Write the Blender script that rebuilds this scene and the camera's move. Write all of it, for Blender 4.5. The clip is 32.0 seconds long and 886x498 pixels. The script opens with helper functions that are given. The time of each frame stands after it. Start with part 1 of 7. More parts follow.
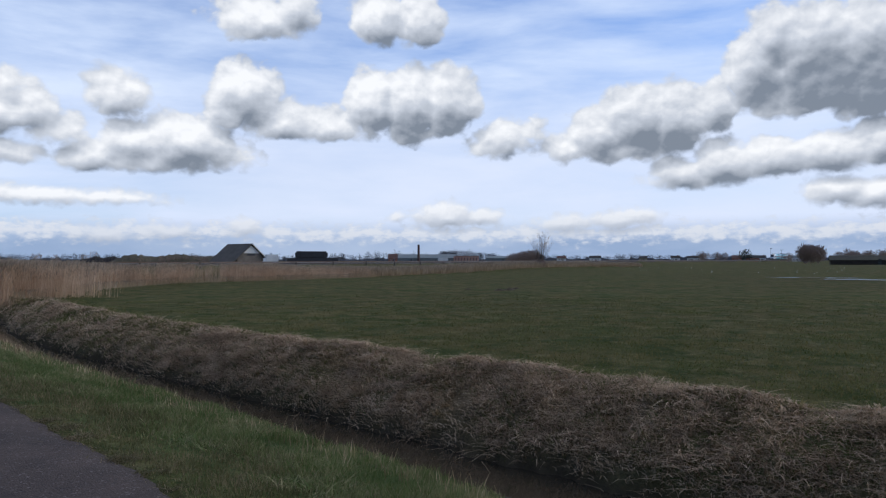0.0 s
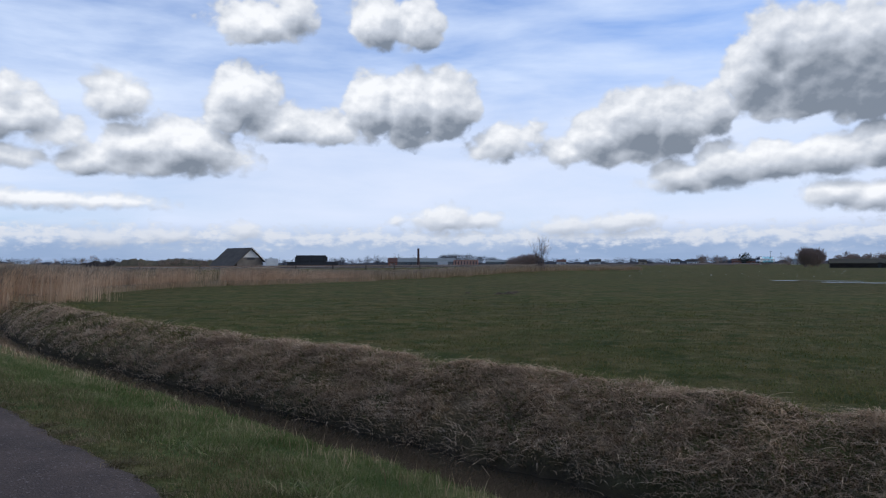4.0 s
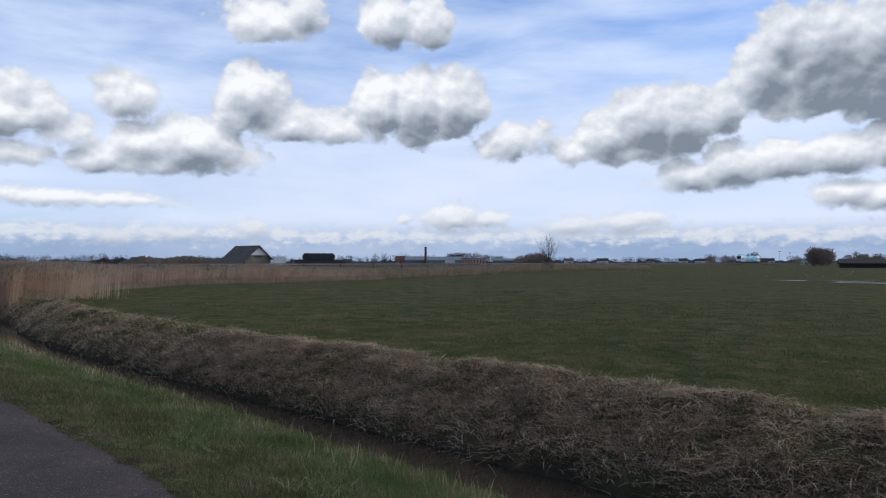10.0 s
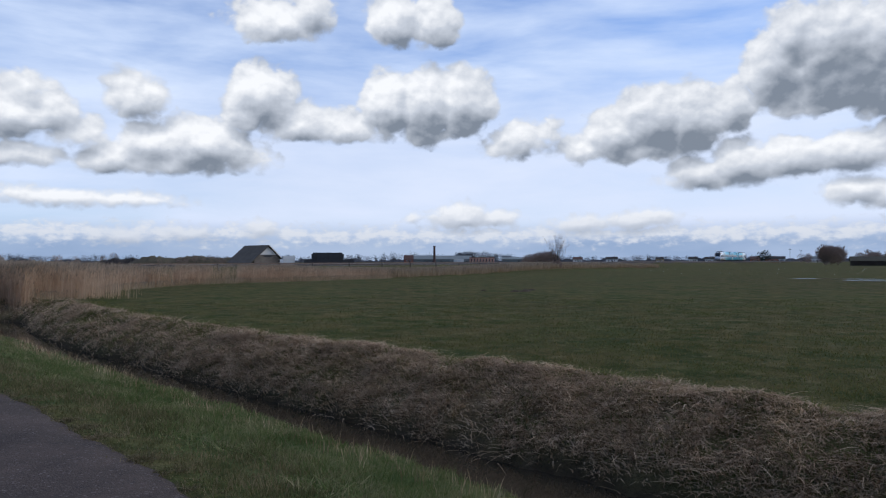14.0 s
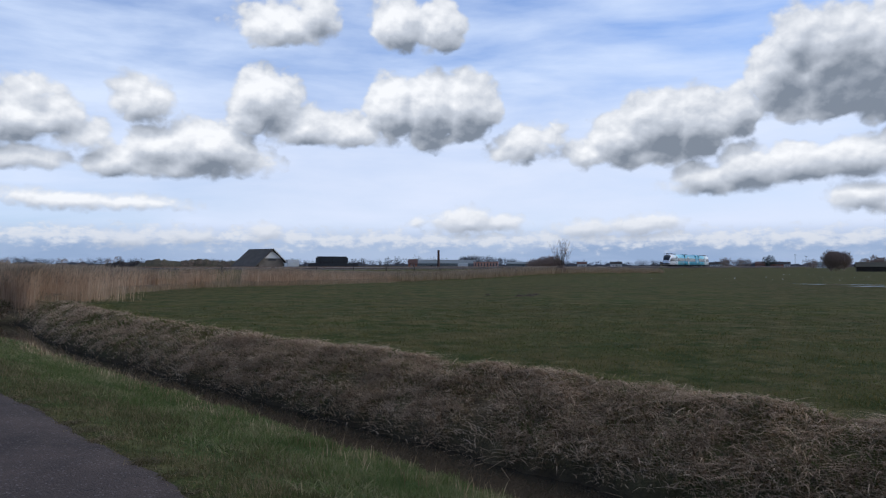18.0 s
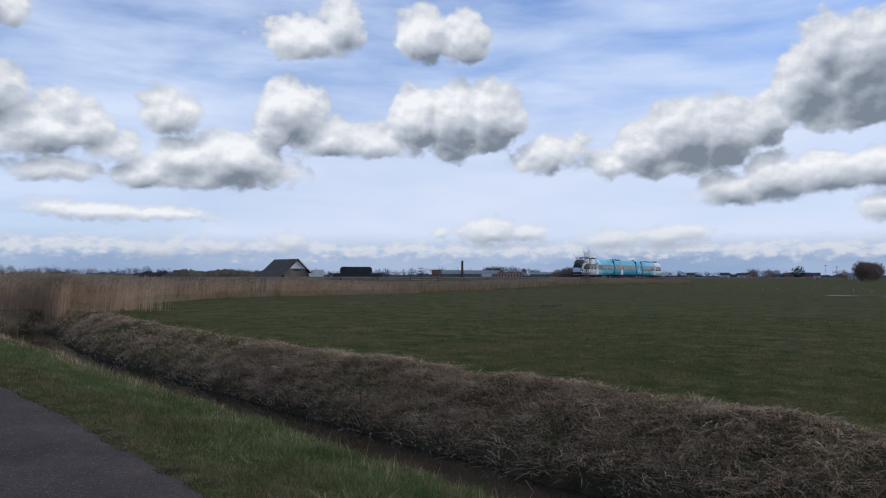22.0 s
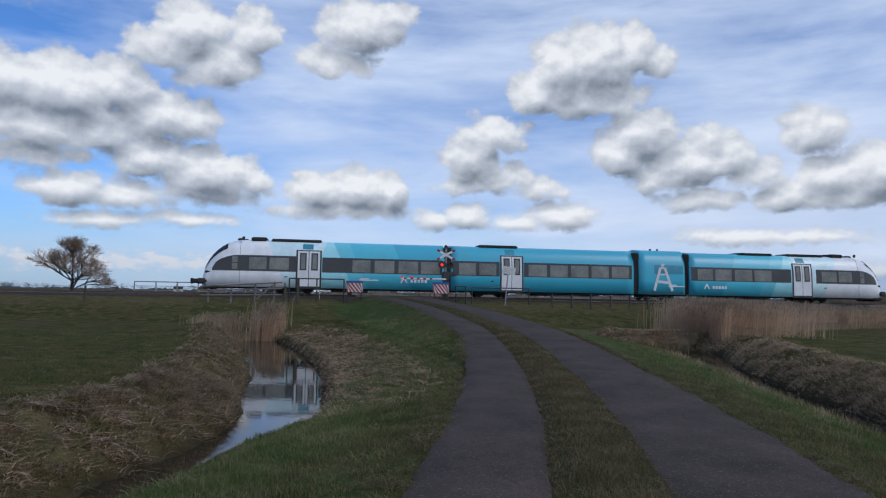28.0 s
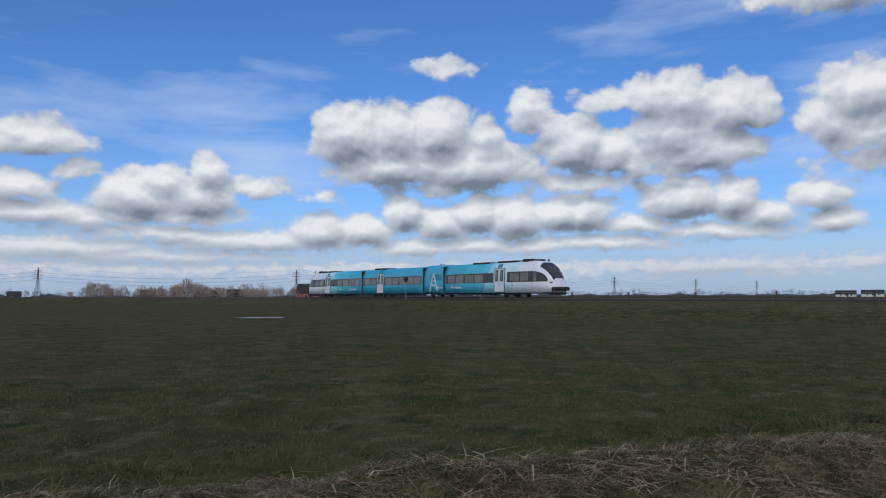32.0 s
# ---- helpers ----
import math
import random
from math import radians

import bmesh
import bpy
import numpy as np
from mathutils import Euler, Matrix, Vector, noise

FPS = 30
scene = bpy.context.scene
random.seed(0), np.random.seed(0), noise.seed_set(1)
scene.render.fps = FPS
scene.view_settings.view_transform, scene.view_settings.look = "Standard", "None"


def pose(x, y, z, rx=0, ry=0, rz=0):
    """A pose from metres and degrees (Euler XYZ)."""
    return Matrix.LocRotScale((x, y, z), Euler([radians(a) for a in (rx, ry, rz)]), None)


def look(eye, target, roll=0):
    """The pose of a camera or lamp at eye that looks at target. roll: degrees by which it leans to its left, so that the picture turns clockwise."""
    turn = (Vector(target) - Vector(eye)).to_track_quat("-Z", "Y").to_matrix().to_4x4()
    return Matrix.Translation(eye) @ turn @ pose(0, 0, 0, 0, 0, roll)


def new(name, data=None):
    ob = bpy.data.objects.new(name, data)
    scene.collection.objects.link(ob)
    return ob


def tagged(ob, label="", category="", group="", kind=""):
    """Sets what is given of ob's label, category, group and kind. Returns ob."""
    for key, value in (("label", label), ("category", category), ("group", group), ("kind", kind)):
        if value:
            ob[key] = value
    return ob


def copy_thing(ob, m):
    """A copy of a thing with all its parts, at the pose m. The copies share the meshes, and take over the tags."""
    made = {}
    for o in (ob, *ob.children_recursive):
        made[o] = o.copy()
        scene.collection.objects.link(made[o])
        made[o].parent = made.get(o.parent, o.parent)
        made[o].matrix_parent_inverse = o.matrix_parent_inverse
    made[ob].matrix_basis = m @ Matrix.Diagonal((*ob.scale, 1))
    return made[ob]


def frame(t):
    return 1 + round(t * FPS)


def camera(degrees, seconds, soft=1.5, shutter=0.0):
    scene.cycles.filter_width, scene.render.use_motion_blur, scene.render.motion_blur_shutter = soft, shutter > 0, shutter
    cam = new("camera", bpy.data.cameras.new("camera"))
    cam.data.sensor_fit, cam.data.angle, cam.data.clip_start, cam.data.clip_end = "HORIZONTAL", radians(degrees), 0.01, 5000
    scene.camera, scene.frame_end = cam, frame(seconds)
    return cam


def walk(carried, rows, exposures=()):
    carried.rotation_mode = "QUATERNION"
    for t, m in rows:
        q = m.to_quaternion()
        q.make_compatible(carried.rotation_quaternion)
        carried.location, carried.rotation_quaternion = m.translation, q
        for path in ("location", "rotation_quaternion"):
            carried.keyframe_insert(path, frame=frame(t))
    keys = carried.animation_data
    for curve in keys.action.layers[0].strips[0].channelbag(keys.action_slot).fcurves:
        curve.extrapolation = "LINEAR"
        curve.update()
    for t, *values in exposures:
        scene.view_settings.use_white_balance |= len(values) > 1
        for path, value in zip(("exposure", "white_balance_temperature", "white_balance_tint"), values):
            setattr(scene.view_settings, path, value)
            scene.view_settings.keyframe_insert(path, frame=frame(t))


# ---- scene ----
cam = camera(63.5, 32.0, soft=1.2)
PATH = [
    (0.0, pose(0.000, 0.000, 1.600, 90.88, 0.06, 0.00)),
    (0.5, pose(-0.000, -0.000, 1.600, 90.86, 0.10, -0.03)),
    (1.0, pose(-0.000, -0.000, 1.600, 90.85, 0.02, -0.07)),
    (1.5, pose(-0.000, -0.000, 1.600, 90.92, -0.04, -0.10)),
    (2.0, pose(-0.000, -0.000, 1.600, 90.99, -0.01, -0.09)),
    (2.5, pose(-0.000, -0.000, 1.600, 91.04, 0.07, -0.09)),
    (3.0, pose(-0.000, -0.000, 1.600, 91.08, 0.07, -0.10)),
    (3.5, pose(-0.000, -0.000, 1.600, 91.12, 0.12, -0.07)),
    (5.5, pose(0.000, -0.000, 1.600, 91.35, 0.17, 0.15)),
    (6.0, pose(0.000, -0.000, 1.600, 91.34, 0.18, 0.20)),
    (6.5, pose(0.000, -0.000, 1.600, 91.30, 0.18, 0.20)),
    (7.0, pose(0.000, -0.000, 1.600, 91.25, 0.11, 0.23)),
    (7.5, pose(0.000, -0.000, 1.600, 91.24, -0.05, 0.29)),
    (8.0, pose(0.000, -0.000, 1.600, 91.23, -0.01, 0.33)),
    (8.5, pose(0.000, -0.000, 1.600, 91.25, 0.07, 0.39)),
    (9.0, pose(0.000, -0.000, 1.600, 91.23, 0.14, 0.39)),
    (9.5, pose(0.000, -0.000, 1.600, 91.15, 0.10, 0.43)),
    (10.0, pose(0.000, -0.000, 1.600, 91.06, -0.07, 0.56)),
    (10.5, pose(0.000, -0.000, 1.600, 91.00, 0.02, 0.73)),
    (11.0, pose(0.000, -0.000, 1.600, 90.99, 0.12, 0.91)),
    (11.5, pose(0.000, -0.000, 1.600, 90.99, 0.18, 1.01)),
    (12.0, pose(0.000, -0.000, 1.600, 90.96, 0.11, 1.08)),
    (12.5, pose(0.000, -0.000, 1.600, 90.96, 0.06, 1.13)),
    (13.0, pose(0.000, -0.000, 1.600, 90.99, 0.09, 1.17)),
    (13.5, pose(0.000, -0.000, 1.600, 90.98, 0.11, 1.21)),
    (14.0, pose(0.000, -0.000, 1.600, 90.98, 0.10, 1.26)),
    (14.5, pose(0.000, -0.000, 1.600, 90.99, 0.05, 1.27)),
    (16.5, pose(0.000, -0.000, 1.600, 91.26, 0.01, 1.36)),
    (17.0, pose(0.000, -0.000, 1.600, 91.28, 0.01, 1.42)),
    (17.5, pose(0.000, -0.000, 1.600, 91.27, -0.08, 1.49)),
    (18.0, pose(0.000, -0.000, 1.600, 91.32, -0.11, 1.59)),
    (18.5, pose(0.000, -0.000, 1.600, 91.39, -0.04, 1.68)),
    (19.0, pose(0.000, -0.000, 1.600, 91.47, -0.05, 1.87)),
    (19.5, pose(0.000, -0.000, 1.600, 91.57, -0.01, 2.14)),
    (20.0, pose(0.000, -0.000, 1.600, 91.68, 0.03, 2.39)),
    (20.5, pose(0.000, -0.000, 1.600, 91.78, 0.08, 2.63)),
    (21.0, pose(0.000, -0.000, 1.600, 91.90, -0.03, 2.89)),
    (21.5, pose(0.000, -0.000, 1.600, 92.03, -0.14, 3.20)),
    (22.0, pose(0.000, -0.000, 1.600, 92.15, -0.21, 3.49)),
    (22.5, pose(0.000, -0.000, 1.600, 92.27, -0.22, 3.81)),
    (23.0, pose(0.000, -0.000, 1.600, 92.38, -0.18, 4.15)),
    (23.5, pose(0.000, -0.000, 1.600, 92.48, -0.03, 4.66)),
    (24.0, pose(0.000, -0.000, 1.600, 92.56, 0.06, 5.96)),
    (24.5, pose(0.000, -0.000, 1.600, 92.60, -0.01, 9.11)),
    (26.5, pose(-0.264, -0.185, 1.600, 93.15, -0.98, 29.22)),
    (27.0, pose(-0.334, -0.250, 1.600, 93.23, -0.50, 36.17)),
    (27.5, pose(-0.389, -0.340, 1.600, 93.44, -0.68, 43.19)),
    (28.0, pose(-0.444, -0.460, 1.600, 93.64, -1.01, 51.99)),
    (28.5, pose(-0.497, -0.605, 1.600, 93.85, -1.20, 62.10)),
    (29.0, pose(-0.527, -0.736, 1.600, 93.80, -1.42, 73.79)),
    (29.5, pose(-0.580, -0.873, 1.600, 93.19, -1.79, 83.09)),
    (30.0, pose(-0.638, -1.053, 1.600, 92.50, -1.70, 90.54)),
    (30.5, pose(-0.673, -1.218, 1.600, 92.52, -1.33, 100.49)),
    (31.0, pose(-0.692, -1.243, 1.600, 92.59, -1.32, 108.96)),
    (31.5, pose(-0.689, -1.229, 1.600, 93.15, -0.80, 113.33)),
    (32.0, pose(-0.673, -1.201, 1.600, 93.73, 0.14, 115.41)),
]
walk(cam, PATH, exposures=((0.0, 0.06, 6390, 10), (18.0, 0.05, 6390, 10), (23.0, -0.06, 6390, 10), (26.5, -0.10, 6290, 10), (29.0, -0.13, 6290, 10), (30.5, -0.16, 6380, 10), (32.0, -0.18, 6410, 10)))

# ---- sky, sun and clouds ----
SUN_AZ, SUN_EL = -75.0, 36.0     # degrees to the left of north, and above the horizon
world = bpy.data.worlds.new("world")
scene.world = world
world.use_nodes = True


def graph(tree):
    """A short way to add nodes: n(type, inputs, settings) returns the node."""
    def n(kind, ins=(), **settings):
        node = tree.nodes.new(kind)
        for key, value in settings.items():
            setattr(node, key, value)
        for key, value in dict(ins).items():
            if isinstance(value, bpy.types.NodeSocket):
                tree.links.new(value, node.inputs[key])
            else:
                node.inputs[key].default_value = value
        return node
    return n


def cloud_group():
    """How deep a place of the sky lies inside the cumulus, in degrees: puffs with flat bases, laid out by azimuth and elevation."""
    tree = bpy.data.node_groups.new("cloud_field", "ShaderNodeTree")
    tree.interface.new_socket("Place", in_out="INPUT", socket_type="NodeSocketVector")
    tree.interface.new_socket("Depth", in_out="OUTPUT", socket_type="NodeSocketFloat")
    n = graph(tree)
    place = n("NodeGroupInput").outputs[0]
    soft = n("ShaderNodeTexNoise", {"Vector": place, "Scale": 0.42, "Detail": 3.0, "Roughness": 0.5}).outputs["Color"]
    bend = n("ShaderNodeVectorMath", {0: soft, 1: (1.5, 1.0, 0.0), 2: (-0.75, -0.5, 0.0)}, operation="MULTIPLY_ADD").outputs[0]
    bent = n("ShaderNodeVectorMath", {0: place, 1: bend}, operation="ADD").outputs[0]
    deep = [None]

    def puff(az, el, wide_by, tall):
        k = tall / wide_by
        p = n("ShaderNodeVectorMath", {0: bent, 1: (k, 1, 0), 2: (-az * k, -el, 0)}, operation="MULTIPLY_ADD").outputs[0]
        q = n("ShaderNodeVectorMath", {0: p, 1: (1.0, -1.25, 0.0)}, operation="MULTIPLY").outputs[0]
        m = n("ShaderNodeVectorMath", {0: p, 1: q}, operation="MAXIMUM").outputs[0]
        d = n("ShaderNodeVectorMath", {0: m}, operation="LENGTH").outputs["Value"]
        d = n("ShaderNodeMath", {0: tall, 1: d}, operation="SUBTRACT").outputs[0]
        deep[0] = d if deep[0] is None else n("ShaderNodeMath", {0: deep[0], 1: d, 2: 0.25}, operation="SMOOTH_MAX").outputs[0]

    puff(15.6, 12.7, 2.6, 2.50)
    puff(16.9, 11.2, 1.5, 1.68)
    puff(12.7, 10.7, 3.0, 1.71)
    puff(9.6, 10.4, 3.1, 1.52)
    puff(5.6, 12.3, 2.2, 2.81)
    puff(2.9, 12.1, 2.7, 3.13)
    puff(-0.3, 12.3, 2.5, 3.04)
    puff(-2.2, 12.1, 1.0, 1.30)
    puff(2.4, 10.1, 2.0, 1.10)
    puff(19.7, 8.7, 3.6, 2.42)
    puff(23.7, 8.7, 2.3, 1.54)
    puff(26.3, 7.6, 2.0, 1.20)
    puff(16.9, 7.8, 1.9, 0.94)
    puff(22.5, 7.5, 4.3, 0.91)
    puff(24.6, 12.0, 1.9, 1.82)
    puff(-5.0, 9.6, 2.0, 1.41)
    puff(-6.8, 10.2, 1.3, 0.79)
    puff(-3.9, 8.9, 1.4, 0.62)
    puff(-15.3, 10.6, 3.2, 2.75)
    puff(-17.8, 10.5, 2.5, 2.84)
    puff(-12.3, 9.7, 2.4, 2.16)
    puff(-10.1, 8.8, 1.8, 1.09)
    puff(-14.0, 8.5, 4.7, 0.95)
    puff(-20.7, 11.3, 1.8, 2.25)
    puff(-24.9, 16.0, 1.9, 2.29)
    puff(-23.8, 13.8, 2.3, 2.75)
    puff(-27.8, 13.8, 3.9, 4.17)
    puff(-30.9, 13.4, 3.3, 4.43)
    puff(-26.0, 11.5, 4.0, 1.37)
    puff(-30.9, 10.8, 3.0, 1.13)
    puff(-18.6, 6.6, 2.1, 1.27)
    puff(-21.4, 7.1, 2.4, 1.75)
    puff(-24.9, 7.4, 3.0, 1.54)
    puff(-28.5, 7.5, 3.2, 1.57)
    puff(-31.6, 8.0, 2.0, 1.90)
    puff(-19.4, 6.0, 2.7, 0.59)
    puff(-28.8, 4.9, 1.7, 0.99)
    puff(-31.2, 4.4, 2.3, 1.08)
    puff(29.8, 4.6, 3.4, 0.52)
    puff(25.5, 4.5, 2.9, 0.40)
    puff(-0.3, 3.4, 2.2, 1.08)
    puff(-3.0, 3.3, 1.4, 0.59)
    puff(3.6, 3.5, 0.5, 0.36)
    puff(-14.0, 3.1, 2.3, 0.70)
    puff(-9.7, 2.9, 2.0, 0.53)
    puff(15.6, 2.6, 1.0, 0.52)
    puff(20.9, 2.2, 1.6, 0.38)
    puff(25.5, 1.9, 1.8, 0.41)
    puff(5.2, 18.6, 2.2, 2.3)
    puff(1.8, 18.4, 1.9, 2.2)
    puff(14.3, 18.1, 3.6, 1.74)
    puff(11.6, 19.4, 1.7, 1.65)
    puff(40.2, 18.0, 3.4, 3.03)
    puff(42.5, 17.7, 2.7, 2.53)
    puff(37.0, 18.7, 1.7, 2.10)
    puff(44.7, 15.9, 2.2, 1.91)
    puff(41.1, 15.4, 4.8, 1.72)
    puff(35.6, 17.9, 1.4, 1.35)
    puff(48.2, 12.7, 2.8, 1.63)
    puff(49.9, 10.9, 2.2, 1.94)
    puff(48.5, 9.3, 3.1, 1.05)
    puff(51.1, 8.7, 1.2, 0.61)
    puff(36.5, 12.5, 2.6, 1.98)
    puff(38.3, 10.9, 1.9, 2.00)
    puff(32.8, 10.3, 3.9, 1.69)
    puff(30.1, 10.7, 1.6, 1.41)
    puff(34.6, 9.1, 3.6, 1.12)
    puff(28.3, 9.1, 2.0, 1.15)
    puff(31.4, 12.2, 1.3, 0.70)
    puff(32.3, 7.4, 2.5, 0.90)
    puff(44.6, 8.5, 2.0, 0.80)
    puff(50.2, 6.2, 1.8, 0.96)
    puff(52.7, 5.8, 1.3, 0.69)
    puff(42.7, 6.2, 2.3, 0.99)
    puff(45.8, 5.8, 2.0, 0.58)
    puff(62.2, 7.9, 2.2, 1.68)
    puff(58.7, 8.0, 3.1, 1.87)
    puff(56.4, 7.9, 1.4, 1.70)
    puff(60.4, 6.5, 4.2, 0.71)
    puff(59.0, 20.5, 3.2, 2.26)
    puff(61.2, 17.9, 3.0, 1.17)
    puff(56.3, 21.5, 1.7, 1.14)
    puff(72.0, 19.3, 2.9, 1.96)
    puff(73.6, 17.7, 2.9, 1.50)
    puff(69.5, 17.2, 2.8, 1.71)
    puff(67.4, 19.5, 1.9, 1.85)
    puff(70.7, 16.1, 2.3, 1.02)
    puff(84.3, 14.1, 3.4, 1.93)
    puff(80.3, 13.9, 4.3, 2.52)
    puff(77.1, 14.5, 2.7, 2.09)
    puff(86.9, 12.4, 2.0, 1.63)
    puff(82.4, 11.2, 4.7, 1.85)
    puff(82.8, 9.3, 3.6, 0.80)
    puff(73.8, 12.8, 3.5, 1.85)
    puff(71.5, 12.6, 1.5, 1.59)
    puff(77.9, 11.4, 2.7, 1.68)
    puff(74.7, 9.7, 3.0, 1.61)
    puff(70.5, 8.7, 4.0, 1.97)
    puff(67.4, 8.5, 1.4, 1.25)
    puff(71.4, 7.4, 4.8, 0.72)
    puff(102.2, 15.0, 2.4, 0.88)
    puff(99.3, 15.2, 2.2, 1.29)
    puff(97.0, 14.9, 3.0, 1.80)
    puff(92.9, 14.0, 2.8, 2.07)
    puff(97.2, 12.5, 3.4, 1.94)
    puff(95.2, 11.0, 4.2, 1.86)
    puff(97.5, 9.5, 1.8, 0.49)
    puff(91.2, 13.5, 1.3, 1.76)
    puff(104.2, 6.3, 2.2, 1.63)
    puff(100.3, 5.5, 2.4, 0.65)
    puff(96.6, 7.2, 3.3, 1.66)
    puff(93.4, 7.2, 1.9, 1.61)
    puff(91.3, 6.0, 2.7, 0.86)
    puff(87.5, 7.1, 1.8, 1.22)
    puff(93.7, 4.8, 4.2, 0.55)
    puff(103.0, 3.9, 3.6, 0.39)
    puff(86.6, 5.3, 1.6, 0.97)
    puff(80.0, 7.0, 2.5, 1.34)
    puff(76.0, 6.7, 2.5, 0.90)
    puff(71.8, 5.3, 2.5, 0.45)
    puff(77.7, 5.0, 2.5, 0.54)
    puff(85.5, 21.3, 5.1, 1.85)
    puff(83.7, 20.0, 2.1, 0.74)
    puff(89.5, 21.3, 2.4, 0.87)
    puff(96.7, 2.2, 2.0, 0.42)
    puff(122.9, 12.7, 3.3, 2.46)
    puff(119.4, 12.9, 2.6, 2.28)
    puff(115.8, 13.1, 3.1, 2.51)
    puff(119.3, 10.3, 5.1, 2.27)
    puff(113.0, 10.2, 5.6, 2.30)
    puff(108.6, 14.9, 1.6, 1.47)
    puff(107.6, 13.6, 2.1, 1.22)
    puff(104.9, 11.7, 3.1, 2.33)
    puff(102.1, 11.2, 2.3, 1.89)
    puff(100.3, 10.1, 1.2, 1.45)
    puff(115.7, 8.5, 3.0, 0.58)
    puff(103.9, 8.8, 4.3, 0.71)
    puff(112.2, 12.6, 1.7, 1.40)
    puff(125.2, 5.0, 2.3, 1.39)
    puff(121.8, 5.1, 2.4, 1.23)
    puff(118.7, 6.4, 1.6, 1.46)
    puff(115.6, 5.6, 2.5, 1.25)
    puff(112.9, 6.4, 2.1, 1.62)
    puff(109.7, 6.0, 2.5, 1.89)
    puff(106.1, 6.3, 2.3, 1.62)
    puff(117.8, 3.8, 2.9, 0.67)
    puff(112.9, 4.0, 2.5, 0.59)
    puff(108.3, 3.9, 3.0, 0.50)
    puff(115.3, 17.9, 1.7, 0.67)
    puff(133.8, 9.4, 1.4, 1.61)
    puff(136.9, 8.6, 2.2, 1.17)
    puff(138.8, 7.3, 3.0, 1.78)
    puff(134.4, 7.5, 2.8, 1.62)
    puff(130.3, 8.3, 2.0, 0.87)
    puff(135.2, 6.0, 3.5, 0.59)
    puff(140.3, 5.8, 2.1, 0.53)
    puff(145.4, 11.1, 3.3, 1.39)
    puff(146.4, 7.6, 2.2, 1.08)
    puff(142.9, 9.0, 1.3, 0.72)
    puff(145.3, 5.9, 3.3, 0.78)
    puff(142.1, 5.5, 2.0, 0.57)
    puff(136.4, 4.7, 5.9, 0.46)
    puff(130.2, 4.2, 7.2, 0.70)
    puff(143.8, 3.5, 5.3, 0.64)
    puff(138.3, 3.0, 7.3, 0.37)
    puff(93.6, 2.2, 3.4, 0.29)
    puff(84.9, 2.2, 1.3, 0.35)
    puff(125.5, 7.7, 1.0, 0.44)
    puff(103.1, 4.1, 4.3, 0.53)
    out = n("NodeGroupOutput")
    tree.links.new(deep[0], out.inputs[0])
    return tree


def lump_group():
    """Cauliflower bulges and fine fraying of the clouds, in degrees; finer towards the horizon, where the clouds are far."""
    tree = bpy.data.node_groups.new("cloud_lumps", "ShaderNodeTree")
    tree.interface.new_socket("Place", in_out="INPUT", socket_type="NodeSocketVector")
    tree.interface.new_socket("Lumps", in_out="OUTPUT", socket_type="NodeSocketFloat")
    n = graph(tree)
    place = n("NodeGroupInput").outputs[0]
    up = n("ShaderNodeSeparateXYZ", {0: place}).outputs["Y"]
    low = n("ShaderNodeMapRange", {0: up, 1: 8.5, 2: 3.5, 3: 0.0, 4: 1.0}, interpolation_type="SMOOTHSTEP").outputs[0]
    stir = n("ShaderNodeTexNoise", {"Vector": place, "Scale": 0.9, "Detail": 3.0, "Roughness": 0.55}).outputs["Color"]
    stir = n("ShaderNodeVectorMath", {0: stir, 1: (0.9, 0.7, 0.0), 2: (-0.45, -0.35, 0.0)}, operation="MULTIPLY_ADD").outputs[0]
    at = n("ShaderNodeVectorMath", {0: place, 1: stir}, operation="ADD").outputs[0]
    at = n("ShaderNodeVectorMath", {0: at, 1: (0.50, 0.66, 0.0)}, operation="MULTIPLY").outputs[0]
    found = []
    for scale, size, more in ((1.0, 1.0, 0.16), (2.3, 0.42, 0.27)):
        cell = n("ShaderNodeTexVoronoi", {"Vector": at, "Scale": scale, "Detail": 2.0, "Roughness": 0.4, "Lacunarity": 2.2, "Smoothness": 0.55}, feature="SMOOTH_F1", voronoi_dimensions="2D").outputs["Distance"]
        grain = n("ShaderNodeTexNoise", {"Vector": at, "Scale": 4.0 * scale, "Detail": 5.0, "Roughness": 0.58}).outputs["Fac"]
        v = n("ShaderNodeMath", {0: cell, 1: -0.95 * size, 2: 0.70 * size}, operation="MULTIPLY_ADD").outputs[0]
        found.append(n("ShaderNodeMath", {0: grain, 1: 0.36 * size, 2: n("ShaderNodeMath", {0: v, 1: more - 0.07 * size}, operation="ADD").outputs[0]}, operation="MULTIPLY_ADD").outputs[0])
    both = n("ShaderNodeMix", {0: low, 2: found[0], 3: found[1]}, data_type="FLOAT").outputs[0]
    out = n("NodeGroupOutput")
    tree.links.new(both, out.inputs[0])
    return tree


